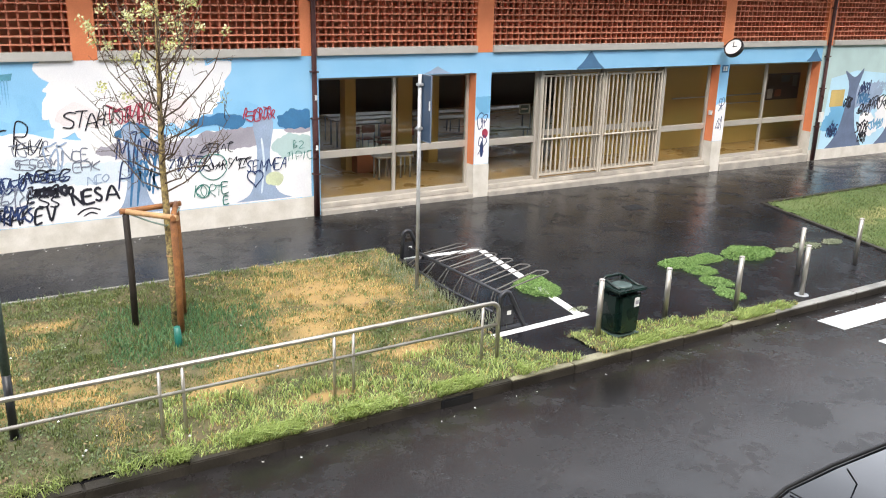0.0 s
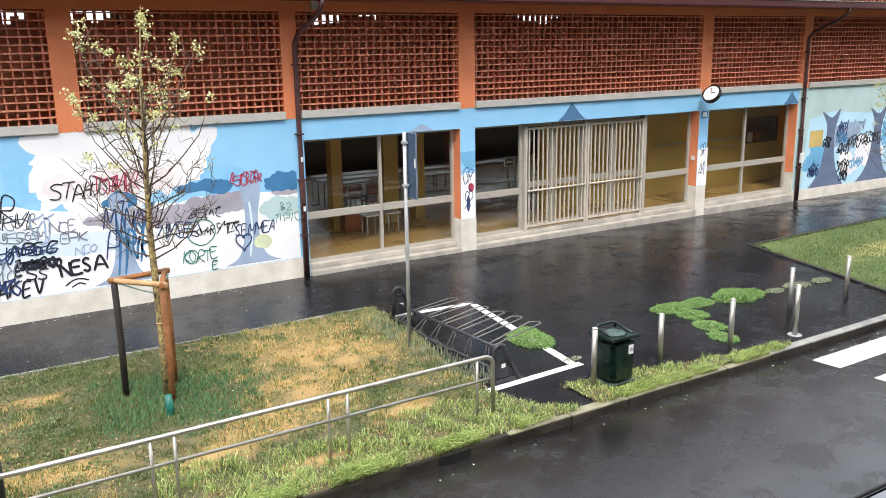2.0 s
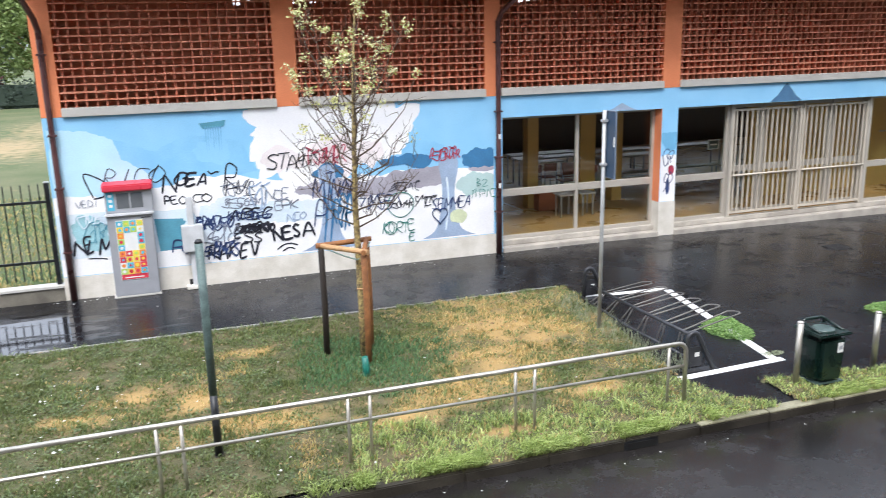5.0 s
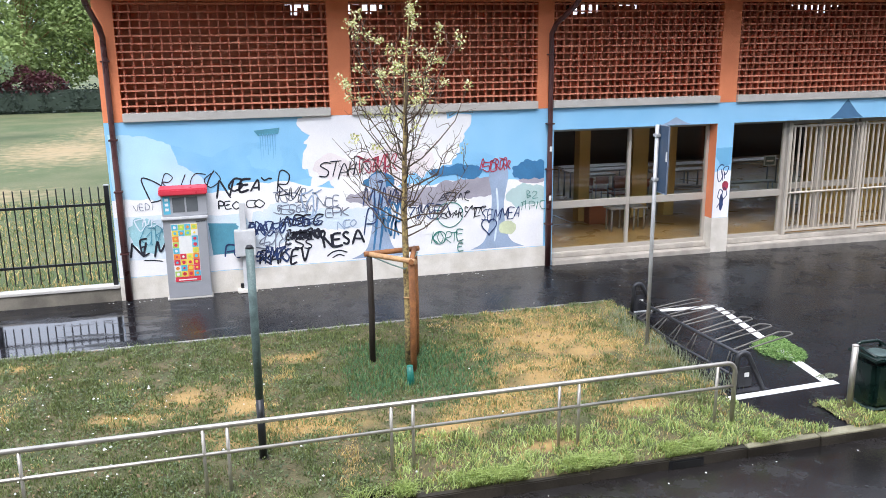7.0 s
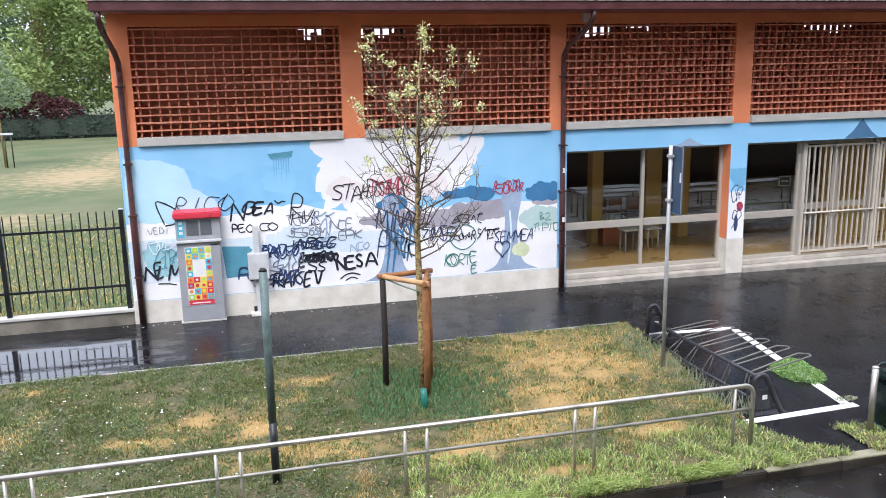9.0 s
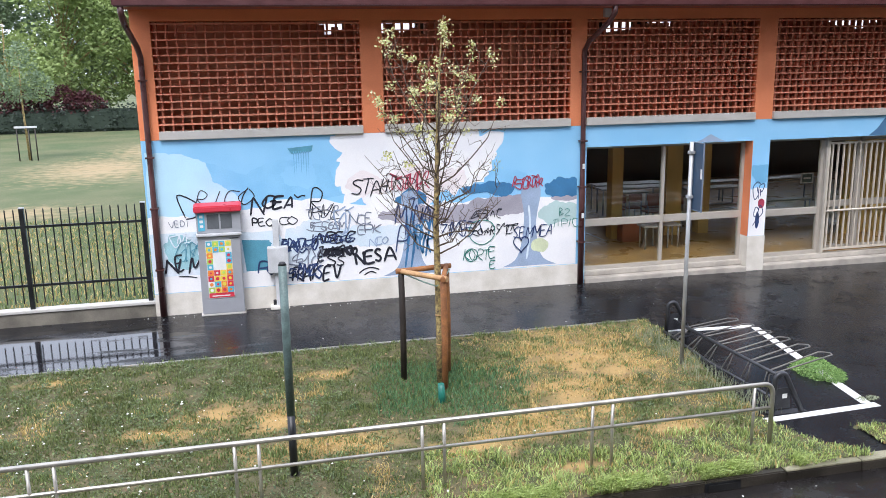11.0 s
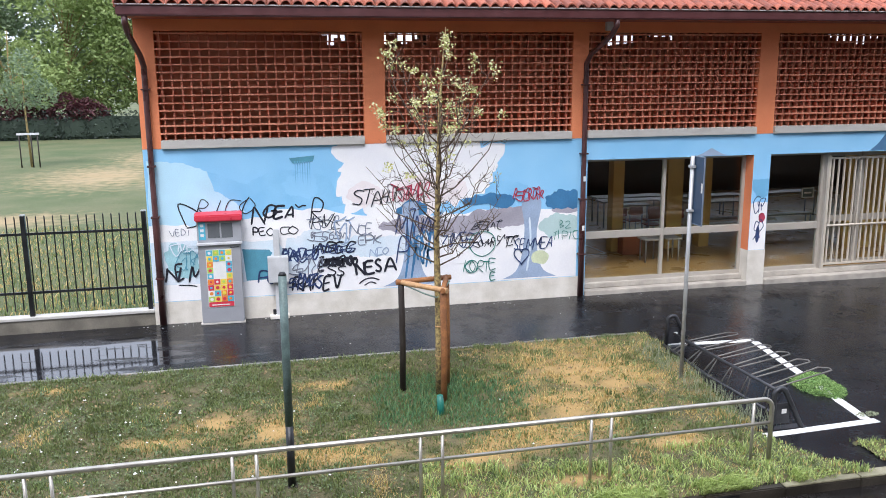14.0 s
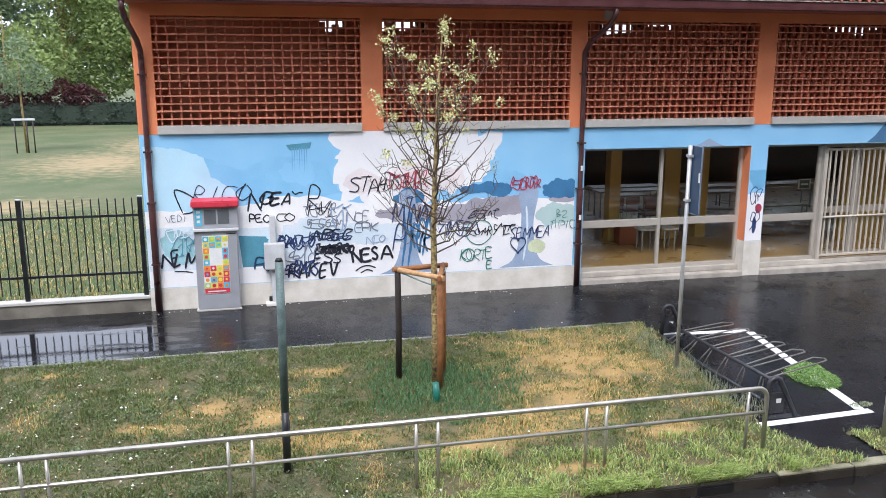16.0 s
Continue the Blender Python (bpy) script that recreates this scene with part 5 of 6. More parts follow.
for a in (18.31, 18.395):
    part("print_bar", B((a, a + 0.065, -0.020, -0.0165, 2.64, 2.76)), M_STICKER, pq)
bell = thing("door_bell", (18.19, 0.14, 1.5), "small pale doorbell box on the orange reveal", "doorbell")
part("case", B((18.165, 18.192, 0.08, 0.20, 1.46, 1.58), bevel=0.005), M_STICKER, bell)
lampb = thing("notice_box", (18.75, 0.25, 2.6), "small black box inside the window corner", "box")
part("case", B((18.66, 18.82, 0.19, 0.26, 2.42, 2.74), bevel=0.01), M_BLACK, lampb)
for z in (2.45, 1.45):
    stk = thing("pipe_sticker", (6.585, -0.13, z), "small white sticker on the brown downpipe", "sticker", "stickers on the downpipe")
    part("paper", B((6.56, 6.61, -0.142, -0.137, z - 0.05, z + 0.05)), M_STICKER, stk)
jb = thing("junction_box", (22.58, -0.15, 1.4), "small white box on the downpipe", "box")
part("case", B((22.50, 22.66, -0.19, -0.13, 1.05, 1.35), bevel=0.008), M_STICKER, jb)
eb = thing("eaves_vent", (7.05, -0.02, 5.45), "small grey box under the eaves", "box")
part("case", B((6.98, 7.12, -0.10, -0.004, 5.33, 5.50), bevel=0.008), M_PALEBOX, eb)

# ---- hall furniture behind the glass ----
FLOOR = 0.20


def table(x, y, w=1.8, d=0.8, h=0.75, name="canteen_table", label="white topped canteen table on thin legs", category="table", group="canteen tables"):
    t = thing(name, (x, y, FLOOR), label, category, group)
    part("tabletop", B((x - w / 2, x + w / 2, y - d / 2, y + d / 2, FLOOR + h - 0.035, FLOOR + h), bevel=0.006), M_TABLE, t)
    for dx in (-w / 2 + 0.06, w / 2 - 0.06):
        for dy in (-d / 2 + 0.06, d / 2 - 0.06):
            part("leg", T([(x + dx, y + dy, FLOOR), (x + dx, y + dy, FLOOR + h - 0.035)], 0.02, 6), M_GALV, t)
    return t


def chair(x, y, f=1):
    c = thing("canteen_chair", (x, y, FLOOR), "red-brown plywood chair at the canteen table", "chair", "canteen chairs")
    part("seat", B((x - 0.19, x + 0.19, y - 0.19, y + 0.19, 0.63, 0.655), bevel=0.008), M_CHAIR, c)
    part("backrest", B((x - 0.19, x + 0.19, y + f * 0.19 - 0.012, y + f * 0.19 + 0.012, 0.82, 1.03), bevel=0.008), M_CHAIR, c)
    for dx in (-0.17, 0.17):
        part("leg", T([(x + dx, y - f * 0.17, FLOOR), (x + dx, y - f * 0.17, 0.63)], 0.012, 6), M_GALV, c)
        part("leg", T([(x + dx, y + f * 0.19, FLOOR), (x + dx, y + f * 0.19, 1.03)], 0.012, 6), M_GALV, c)
    return c


T0, C0 = table(10.9, 7.0, 2.1, 0.55), chair(10.0, 4.7, -1)
for tx, ty in ((10.75, 6.25), (13.3, 6.55), (13.0, 5.5), (15.8, 6.6)):
    copy_thing(T0, pose(tx, ty, FLOOR))
table(10.3, 5.45, 0.95, 0.4)
bench0 = table(12.6, 4.4, 1.5, 0.32, 0.45, "canteen_bench", "white topped low canteen bench", "bench", "canteen benches")
for tx, ty in ((13.5, 7.25), (12.3, 3.7), (14.6, 4.6)):
    copy_thing(bench0, pose(tx, ty, FLOOR))
for cx, cy in ((10.5, 4.65), (11.0, 4.6), (10.2, 4.0), (10.8, 3.95), (9.5, 4.6)):
    copy_thing(C0, pose(cx, cy, FLOOR))
for cx, w in ((9.08, 0.46), (9.61, 0.38)):
    table(cx, 1.84, w, 0.4, 0.55, "side_table", "small white side table inside the canteen window", "table", "side tables by the window")
nt_ = thing("low_bench", (9.0, 2.72, FLOOR), "small red-brown wooden chest near the window", "chest")
part("seat", B((8.70, 9.28, 2.52, 2.90, 0.66, 0.70), bevel=0.01), M_CHAIR, nt_)
part("box", B((8.74, 9.24, 2.56, 2.86, FLOOR, 0.658), bevel=0.006), M_CHAIR, nt_)
tape = thing("floor_tape", (8.2, 3.2, FLOOR), "white tape line angled on the hall floor", "tape")
for p_, q_ in (((8.37, 3.92), (8.44, 2.86)), ((8.40, 2.86), (7.80, 2.76))):
    bm = line_box(p_, q_, 0.06, 0.004)
    for v in bm.verts:
        v.co.z += FLOOR
    part("strip", bm, M_STICKER, tape)
# dark board and patches stand in for a reflection in the pane
nb = thing("notice_board", (23.3, 1.88, 1.9), "dark brown board standing in for a reflection, on the ochre wall", "notice board")
part("board", B((22.45, 24.1, 1.872, 1.897, 1.45, 2.27), bevel=0.004), M_INWALL, nb)
for k, (bx, bz, bw, bh, m_) in enumerate(((22.6, 1.5, 0.25, 0.3, M_CREAM), (23.75, 1.85, 0.22, 0.34, M_PLASTER), (22.95, 1.55, 0.3, 0.22, M_CHAIR), (23.2, 2.0, 0.4, 0.2, M_DISPLAY))):
    part("pinned_sheet", B((bx, bx + bw, 1.866, 1.871, bz, bz + bh)), m_, nb)
for rx0, rx1, rz, rr in ((18.45, 22.3, 1.68, 0.022), (20.65, 22.2, 1.44, 0.014)):
    wr = thing("wall_rail", ((rx0 + rx1) / 2, 1.83, rz), "thin pale rail along the ochre wall", "rail", "rails on the ochre wall")
    part("bar", T([(rx0, 1.83, rz), (rx1, 1.83, rz)], rr, 6), M_PALEBOX, wr)
    for xx in (rx0 + 0.3, (rx0 + rx1) / 2, rx1 - 0.3):
        part("peg", T([(xx, 1.83, rz), (xx, 1.9, rz)], 0.012, 6), M_GALV, wr)
exit_s = thing("exit_sign", (12.9, 2.2, 1.6), "pale framed sign plate on a thin rail inside the hall", "sign")
part("plate", B((13.30, 13.58, 2.2, 2.215, 1.49, 1.69), bevel=0.004), M_GREEN_PAINT, exit_s)
part("frame", B((13.27, 13.61, 2.19, 2.22, 1.692, 1.715), (13.27, 13.61, 2.19, 2.22, 1.465, 1.488), (13.27, 13.298, 2.19, 2.22, 1.49, 1.69), (13.582, 13.61, 2.19, 2.22, 1.49, 1.69)), M_STICKER, exit_s)
part("print_bar", B((13.34, 13.54, 2.194, 2.198, 1.57, 1.61)), M_STICKER, exit_s)
part("rail", T([(11.9, 2.21, 1.50), (13.27, 2.21, 1.57)], 0.012, 6), M_GALV, exit_s)
for xx in (12.1, 12.35):
    part("rail_post", T([(xx, 2.21, 0.20), (xx, 2.21, 1.52)], 0.014, 6), M_GALV, exit_s)

# ---- parked car on the near side ----
car = thing("parked_car", (6.6, -13.45, -0.12), "black hatchback car parked at the near kerb", "car")
prof = [(4.55, 0.12), (4.45, 0.45), (4.48, 0.72), (4.62, 0.92), (4.95, 1.24), (5.12, 1.335), (5.6, 1.37), (6.3, 1.365), (6.75, 1.29), (7.45, 0.93), (8.25, 0.78), (8.50, 0.60), (8.55, 0.35), (8.45, 0.12)]
bm = bmesh.new()
rings = []
for y, inset in ((-14.25, 0.0), (-14.22, 0.0), (-13.45, -0.0), (-12.68, 0.0), (-12.65, 0.0)):
    row = []
    for px, pz in prof:
        tum = max(0.0, pz - 0.85) * 0.32
        yy = -13.45 + (y + 13.45) * (1 - tum / 0.8 * 0.8)
        crown = 0.03 * (1 - abs(y + 13.45) / 0.8) if pz > 1.2 else 0
        row.append(bm.verts.new((px, yy, pz + crown)))
    rings.append(row)
for a, b in zip(rings, rings[1:]):
    for k in range(len(prof)):
        f = bm.faces.new((a[k], a[(k + 1) % len(prof)], b[(k + 1) % len(prof)], b[k]))
        f.smooth = True
bm.faces.new(rings[0]), bm.faces.new(rings[-1][::-1])
part("body", bm, M_CAR, car)
def slab(p, q, y0, y1, off, m_, name):
    d = Vector((q[0] - p[0], 0, q[1] - p[1])).normalized()
    nn = Vector((-d.z, 0, d.x)) * off
    w0, w1 = (1 - max(0, p[1] - 0.85) * 0.32), (1 - max(0, q[1] - 0.85) * 0.32)
    bm = bmesh.new()
    c = [Vector((p[0], -13.45 + y0 * w0, p[1])), Vector((p[0], -13.45 + y1 * w0, p[1])), Vector((q[0], -13.45 + y1 * w1, q[1])), Vector((q[0], -13.45 + y0 * w1, q[1]))]
    v = [bm.verts.new(x) for x in c] + [bm.verts.new(x + nn) for x in c]
    for f in ((3, 2, 1, 0), (4, 5, 6, 7), (0, 1, 5, 4), (1, 2, 6, 5), (2, 3, 7, 6), (3, 0, 4, 7)):
        bm.faces.new([v[i] for i in f])
    return part(name, bm, m_, car)
slab((4.66, 0.965), (4.93, 1.225), -0.64, 0.64, 0.035, M_CARTRIM, "rear_window_seal")
slab((4.69, 1.0), (4.91, 1.21), -0.60, 0.60, 0.042, M_CARGLASS, "rear_window")
slab((6.80, 1.262), (7.40, 0.955), -0.62, 0.62, 0.02, M_CARGLASS, "windscreen")
for s in (-1, 1):
    yy = -13.45 + s * 0.735
    part("side_window", B((5.15, 6.75, min(yy, yy + s * 0.012), max(yy, yy + s * 0.012), 0.95, 1.22)), M_CARGLASS, car)
    y2 = -13.45 + s * 0.70
    part("roof_trim", T([(4.62, -13.45 + s * 0.79, 0.93), (4.95, -13.45 + s * 0.715, 1.245), (5.12, -13.45 + s * 0.69, 1.345), (5.6, -13.45 + s * 0.685, 1.38), (6.3, -13.45 + s * 0.685, 1.375), (6.75, -13.45 + s * 0.70, 1.30), (7.45, -13.45 + s * 0.78, 0.94)], 0.014, 6), M_CARTRIM, car)
    for wx in (5.2, 7.75):
        wh = part("wheel", T([(wx, -13.45 + s * 0.62, 0.19), (wx, -13.45 + s * 0.82, 0.19)], 0.31, 24), M_CARTRIM, car)
        part("rim", T([(wx, -13.45 + s * 0.815, 0.19), (wx, -13.45 + s * 0.83, 0.19)], 0.2, 18), M_CHROME, wh)
    part("headlight", B((8.28, 8.50, -13.45 + s * 0.72 - 0.12, -13.45 + s * 0.72 + 0.08, 0.60, 0.72), bevel=0.02), M_CHROME, car)
    part("tail_light", B((4.44, 4.60, -13.45 + s * 0.72 - 0.08, -13.45 + s * 0.72 + 0.09, 0.66, 0.88), bevel=0.02), M_REDTOP, car)
part("hatch_seam", T([(5.10, -14.1, 1.345), (5.09, -13.45, 1.372), (5.10, -12.8, 1.345)], 0.006, 5), M_CARTRIM, car)
part("antenna", T([(5.55, -13.0, 1.37), (5.36, -13.02, 1.56)], 0.006, 6), M_CARTRIM, car)
part("number_plate", B((4.432, 4.45, -13.7, -13.2, 0.5, 0.61)), M_STICKER, car)

car.location.x -= 0.36

# ---- the side of the street behind the eye ----
struct("pavement_south", B((-60, 60, -16.55, -14.5, -0.4, 0.0)), M_PAVE, "wet asphalt pavement along the near houses", "pavement")
# added, unseen taller wall that shades the school's east end
struct("wall_south_east", B((9.0, 60, -17.0, -16.55, -0.4, 14.0)), M_PLASTER, "added unseen plaster wall that shades the east of the school")
# unseen; its height also holds low sky off the eaves
struct("wall_south", B((-60, 9.0, -17.0, -16.55, -0.4, 8.8)), M_PLASTER, "plain plaster house front behind the viewer")

# ---- park behind the fence ----
def park_tree(x, y, h, r, n, material, leaf=0.42, seed=0, low=0.22):
    rp = random.Random(seed)
    t = thing("park_tree", (x, y, 0), "large leafy tree at the edge of the park meadow", "tree", "park trees")
    part("trunk", T([(x, y, -0.1), (x + 0.1, y, h * 0.3), (x - 0.1, y, h * 0.6), (x, y, h * 0.9)], [0.032 * h * 0.6, 0.022 * h * 0.6, 0.014 * h * 0.6, 0.03], 8), M_BARK, t)
    centers, lim = [], bmesh.new()
    for k in range(19):
        a, zz = rp.uniform(0, 6.28), rp.uniform(low, 0.92)
        rr = r * rp.uniform(0.35, 0.95) * math.sin(math.pi * min(0.95, max(0.2, (zz - low * 0.5) / (1 - low * 0.5)))) ** 0.6
        c = (x + rr * math.cos(a), y + rr * math.sin(a), h * zz)
        tube(lim, [(x, y, h * zz * 0.62), ((x + c[0]) / 2, (y + c[1]) / 2, h * zz * 0.85), c], [0.07, 0.045, 0.012], 5)
        s = r * rp.uniform(0.32, 0.6)
        centers.append((*c, s, s, s * rp.uniform(0.6, 0.9)))
    tagged(part("limb", lim, M_BARK, t), kind="stuff")
    leaf_mass("crown", centers, leaf, n, material, "", "", seed + 50, parent=t)
    return t


park_tree(-25, 54, 12, 5.0, 9000, M_WOODS, 0.42, 1)
park_tree(-19.5, 58, 13, 5.5, 10000, M_WOODS, 0.42, 2)
park_tree(-13.0, 55, 12.5, 5.0, 12000, M_WOODS_L, 0.36, 3)
park_tree(-8.0, 56, 13, 5.5, 12000, M_WOODS_L, 0.36, 4)
park_tree(-3.0, 62, 13, 5.0, 7000, M_WOODS, 0.5, 5)
park_tree(-31, 60, 13, 5.5, 7000, M_WOODS, 0.5, 6)
park_tree(-16.0, 50.5, 8.5, 3.2, 4000, M_WOODS_L, 0.34, 7, 0.3)
park_tree(-22, 66, 13.5, 5.5, 7000, M_WOODS, 0.6, 8)
park_tree(-13, 68, 13.5, 5.5, 7000, M_WOODS, 0.6, 9)
park_tree(-5, 70, 13.5, 5.5, 7000, M_WOODS, 0.6, 10)
plum = thing("plum_shrub", (-13.5, 50, 0), "dark purple-leaved shrub in front of the hedge", "shrub")
part("stems", T([(-13.5, 50, -0.1), (-13.4, 50, 1.2)], 0.06, 6), M_BARK, plum)
leaf_mass("foliage", [(-16.5, 50, 1.7, 1.5, 0.9, 1.2), (-14.6, 50, 2.2, 1.6, 0.9, 1.4), (-12.8, 50, 2.0, 1.6, 0.9, 1.3), (-11.0, 50, 1.7, 1.5, 0.9, 1.1)], 0.28, 6000, M_PLUM, "", "", 91, parent=plum)
hedge = thing("hedge", (-14, 49, 0), "long low dark hedge along the meadow", "hedge")
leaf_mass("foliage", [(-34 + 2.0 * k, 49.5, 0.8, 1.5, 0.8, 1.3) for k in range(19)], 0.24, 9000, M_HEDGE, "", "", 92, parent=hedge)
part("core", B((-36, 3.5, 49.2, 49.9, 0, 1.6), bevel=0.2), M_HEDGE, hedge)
sap = thing("sapling", (-10.6, 30.3, 0), "young tree with three stakes on the meadow", "tree")
part("trunk", T([(-10.6, 30.3, 0), (-10.65, 30.3, 2.5), (-10.6, 30.3, 5.2)], [0.06, 0.05, 0.01], 8), M_BARK, sap)
leaf_mass("crown", [(-10.6, 30.3, 4.2, 1.0, 1.0, 1.5), (-11.3, 30.2, 3.6, 0.7, 0.7, 0.7), (-9.8, 30.3, 3.6, 0.8, 0.8, 0.7), (-10.5, 30.3, 5.2, 0.5, 0.5, 0.7)], 0.16, 2200, M_WOODS, "", "", 93, parent=sap)
for sx in (-11.0, -10.45, -10.15):
    st = thing("tree_stake", (sx, 30.0, 0), "thin dark wooden stake by the meadow sapling", "stake", "stakes round the sapling")
    part("shaft", T([(sx, 30.0, -0.05), (sx, 30.0, 1.62)], 0.035, 6), M_WOODDARK, st)
cb = thing("stake_crossbar", (-10.6, 30.0, 1.65), "pale bar across the sapling stakes", "stake bar")
part("bar", B((-11.1, -10.05, 29.95, 30.05, 1.62, 1.72), bevel=0.01), M_PALEBOX, cb)

# ---- mural and graffiti on the wall ----
def blob(cx, cz, rx, rz, seed, amp=0.25, lim=(XW0 + 0.006, 6.50, 0.425, SILL0 - 0.004), n=120):
    """An uneven painted patch outline in the wall's plane."""
    pts = []
    m = min(rx, rz)
    for k in range(n):
        a = 2 * math.pi * k / n
        bx, bz = cx + rx * math.cos(a), cz + rz * math.sin(a)
        d = amp * m * (1.3 * noise.noise((bx * 2.2, bz * 2.2, seed * 1.7)) + 0.8 * noise.noise((bx * 6, bz * 6, seed * 2.3)) + 0.3 * noise.noise((bx * 16, bz * 16, seed * 3.1)))
        ux, uz = math.cos(a) / rx, math.sin(a) / rz
        q = d / math.hypot(ux, uz)
        pts.append((min(lim[1], max(lim[0], bx + ux * q)), min(lim[3], max(lim[2], bz + uz * q))))
    return pts


LAYER = [0.0]


def paint(pts, material, parent, name="painted_patch"):
    """A paint film on the wall, each coat a hair above the last."""
    LAYER[0] += 0.0002
    y = -0.0022 - LAYER[0]
    bm = bmesh.new()
    vs = []
    for px, pz in pts:
        if not vs or (vs[-1].co - Vector((px, y, pz))).length > 1e-4:
            vs.append(bm.verts.new((px, y, pz)))
    f = bm.faces.new(vs)
    f.normal_update()
    bmesh.ops.triangulate(bm, faces=[f])
    return part(name, bm, material, parent)


def ribbon(bm, pts, w, y):
    pts = [Vector((p[0], 0, p[1])) for p in pts]
    prev = None
    for i, p in enumerate(pts):
        d = pts[min(i + 1, len(pts) - 1)] - pts[max(i - 1, 0)]
        if d.length < 1e-6:
            continue
        s = Vector((-d.z, 0, d.x)).normalized() * w * (0.5 if 0 < i < len(pts) - 1 else 0.3)
        cur = (bm.verts.new((p.x + s.x, y, p.z + s.z)), bm.verts.new((p.x - s.x, y, p.z - s.z)))
        if prev:
            bm.faces.new((prev[0], cur[0], cur[1], prev[1]))
        prev = cur


def smooth(pts, n=5):
    out = []
    P = [pts[0]] + list(pts) + [pts[-1]]
    for i in range(1, len(P) - 2):
        for k in range(n):
            t = k / n
            out.append(tuple(0.5 * (2 * P[i][c] + (P[i + 1][c] - P[i - 1][c]) * t + (2 * P[i - 1][c] - 5 * P[i][c] + 4 * P[i + 1][c] - P[i + 2][c]) * t * t + (3 * P[i][c] - P[i - 1][c] - 3 * P[i + 1][c] + P[i + 2][c]) * t ** 3) for c in (0, 1)))
    return out + [pts[-1]]


def scribble(x, z, w, h, letters, material, parent, seed, width=0.022, slant=0.15):
    """An illegible spray tag: a row of looping strokes."""
    r = random.Random(seed)
    LAYER[0] += 0.0002
    bm = bmesh.new()
    for k in range(letters):
        cx = x - w / 2 + w * (k + 0.5) / letters
        lw = w / letters * r.uniform(0.9, 1.9)
        kind = r.randint(0, 4)
        if kind == 0:
            pts = [(-0.4, -0.5), (-0.25, 0.5), (0.0, -0.1), (0.25, 0.5), (0.45, -0.5)]
        elif kind == 1:
            pts = [(0.4, 0.4), (-0.1, 0.5), (-0.45, 0.0), (-0.1, -0.5), (0.4, -0.35), (0.35, 0.05), (0.0, 0.05)]
        elif kind == 2:
            pts = [(-0.3, -0.5), (-0.3, 0.5), (0.3, 0.35), (0.2, 0.0), (-0.25, 0.0), (0.4, -0.5)]
        elif kind == 3:
            pts = [(0.4, 0.45), (-0.35, 0.4), (-0.3, 0.05), (0.35, 0.0), (0.3, -0.45), (-0.4, -0.4)]
        else:
            pts = [(-0.4, 0.45), (0.4, 0.5), (0.0, 0.4), (0.0, -0.5), (0.3, -0.4)]
        pts = [(cx + (a + r.uniform(-0.25, 0.25)) * lw + slant * b * h, z + (b + r.uniform(-0.25, 0.25)) * h * r.uniform(0.85, 1.1)) for a, b in pts]
        ribbon(bm, smooth(pts), width, -0.0022 - LAYER[0] - 0.00002 * k)
    return part("spray_tag", bm, material, parent)


GLYPH = {
    "N": ((0, 0, 0, 1), (0, 1, 0.9, 0), (0.9, 0, 0.95, 1.05)), "E": ((0.8, 1, 0, 0.95, 0.05, 0, 0.85, 0.05), (0, 0.5, 0.65, 0.55)),
    "M": ((0, 0, 0.1, 1, 0.5, 0.35, 0.9, 1, 1, 0),), "A": ((0, 0, 0.45, 1, 0.95, 0), (0.15, 0.38, 0.8, 0.4)),
    "K": ((0.05, 1, 0, 0), (0.8, 1, 0.1, 0.5, 0.85, 0)), "O": ((0.5, 1, 0, 0.5, 0.5, 0, 1, 0.5, 0.5, 1),),
    "R": ((0, 0, 0.05, 1, 0.7, 0.85, 0.55, 0.5, 0.05, 0.45, 0.85, 0),), "T": ((0, 0.95, 1, 1), (0.5, 1, 0.45, 0)),
    "P": ((0, 0, 0.02, 1, 0.75, 0.9, 0.7, 0.5, 0.02, 0.48),), "I": ((0.3, 0, 0.35, 1),), "C": ((0.85, 0.9, 0.2, 0.95, 0, 0.4, 0.3, 0, 0.9, 0.1),),
    "B": ((0, 0, 0.05, 1, 0.7, 0.8, 0.1, 0.52, 0.85, 0.25, 0, 0),), "2": ((0, 0.8, 0.5, 1, 0.8, 0.7, 0, 0, 0.9, 0.05),),
    "S": ((0.85, 0.9, 0.3, 1.0, 0.05, 0.75, 0.75, 0.35, 0.6, 0.02, 0.0, 0.1),), "V": ((0, 1, 0.45, 0, 0.9, 1),), "D": ((0, 0, 0.05, 1, 0.9, 0.6, 0.6, 0.1, 0, 0),),
    "G": ((0.85, 0.9, 0.25, 0.95, 0, 0.4, 0.4, 0, 0.9, 0.2, 0.9, 0.5, 0.5, 0.5),), "H": ((0, 0, 0.05, 1), (0.9, 0, 0.85, 1), (0, 0.5, 0.9, 0.55)), "L": ((0.05, 1, 0, 0, 0.8, 0.05),)}


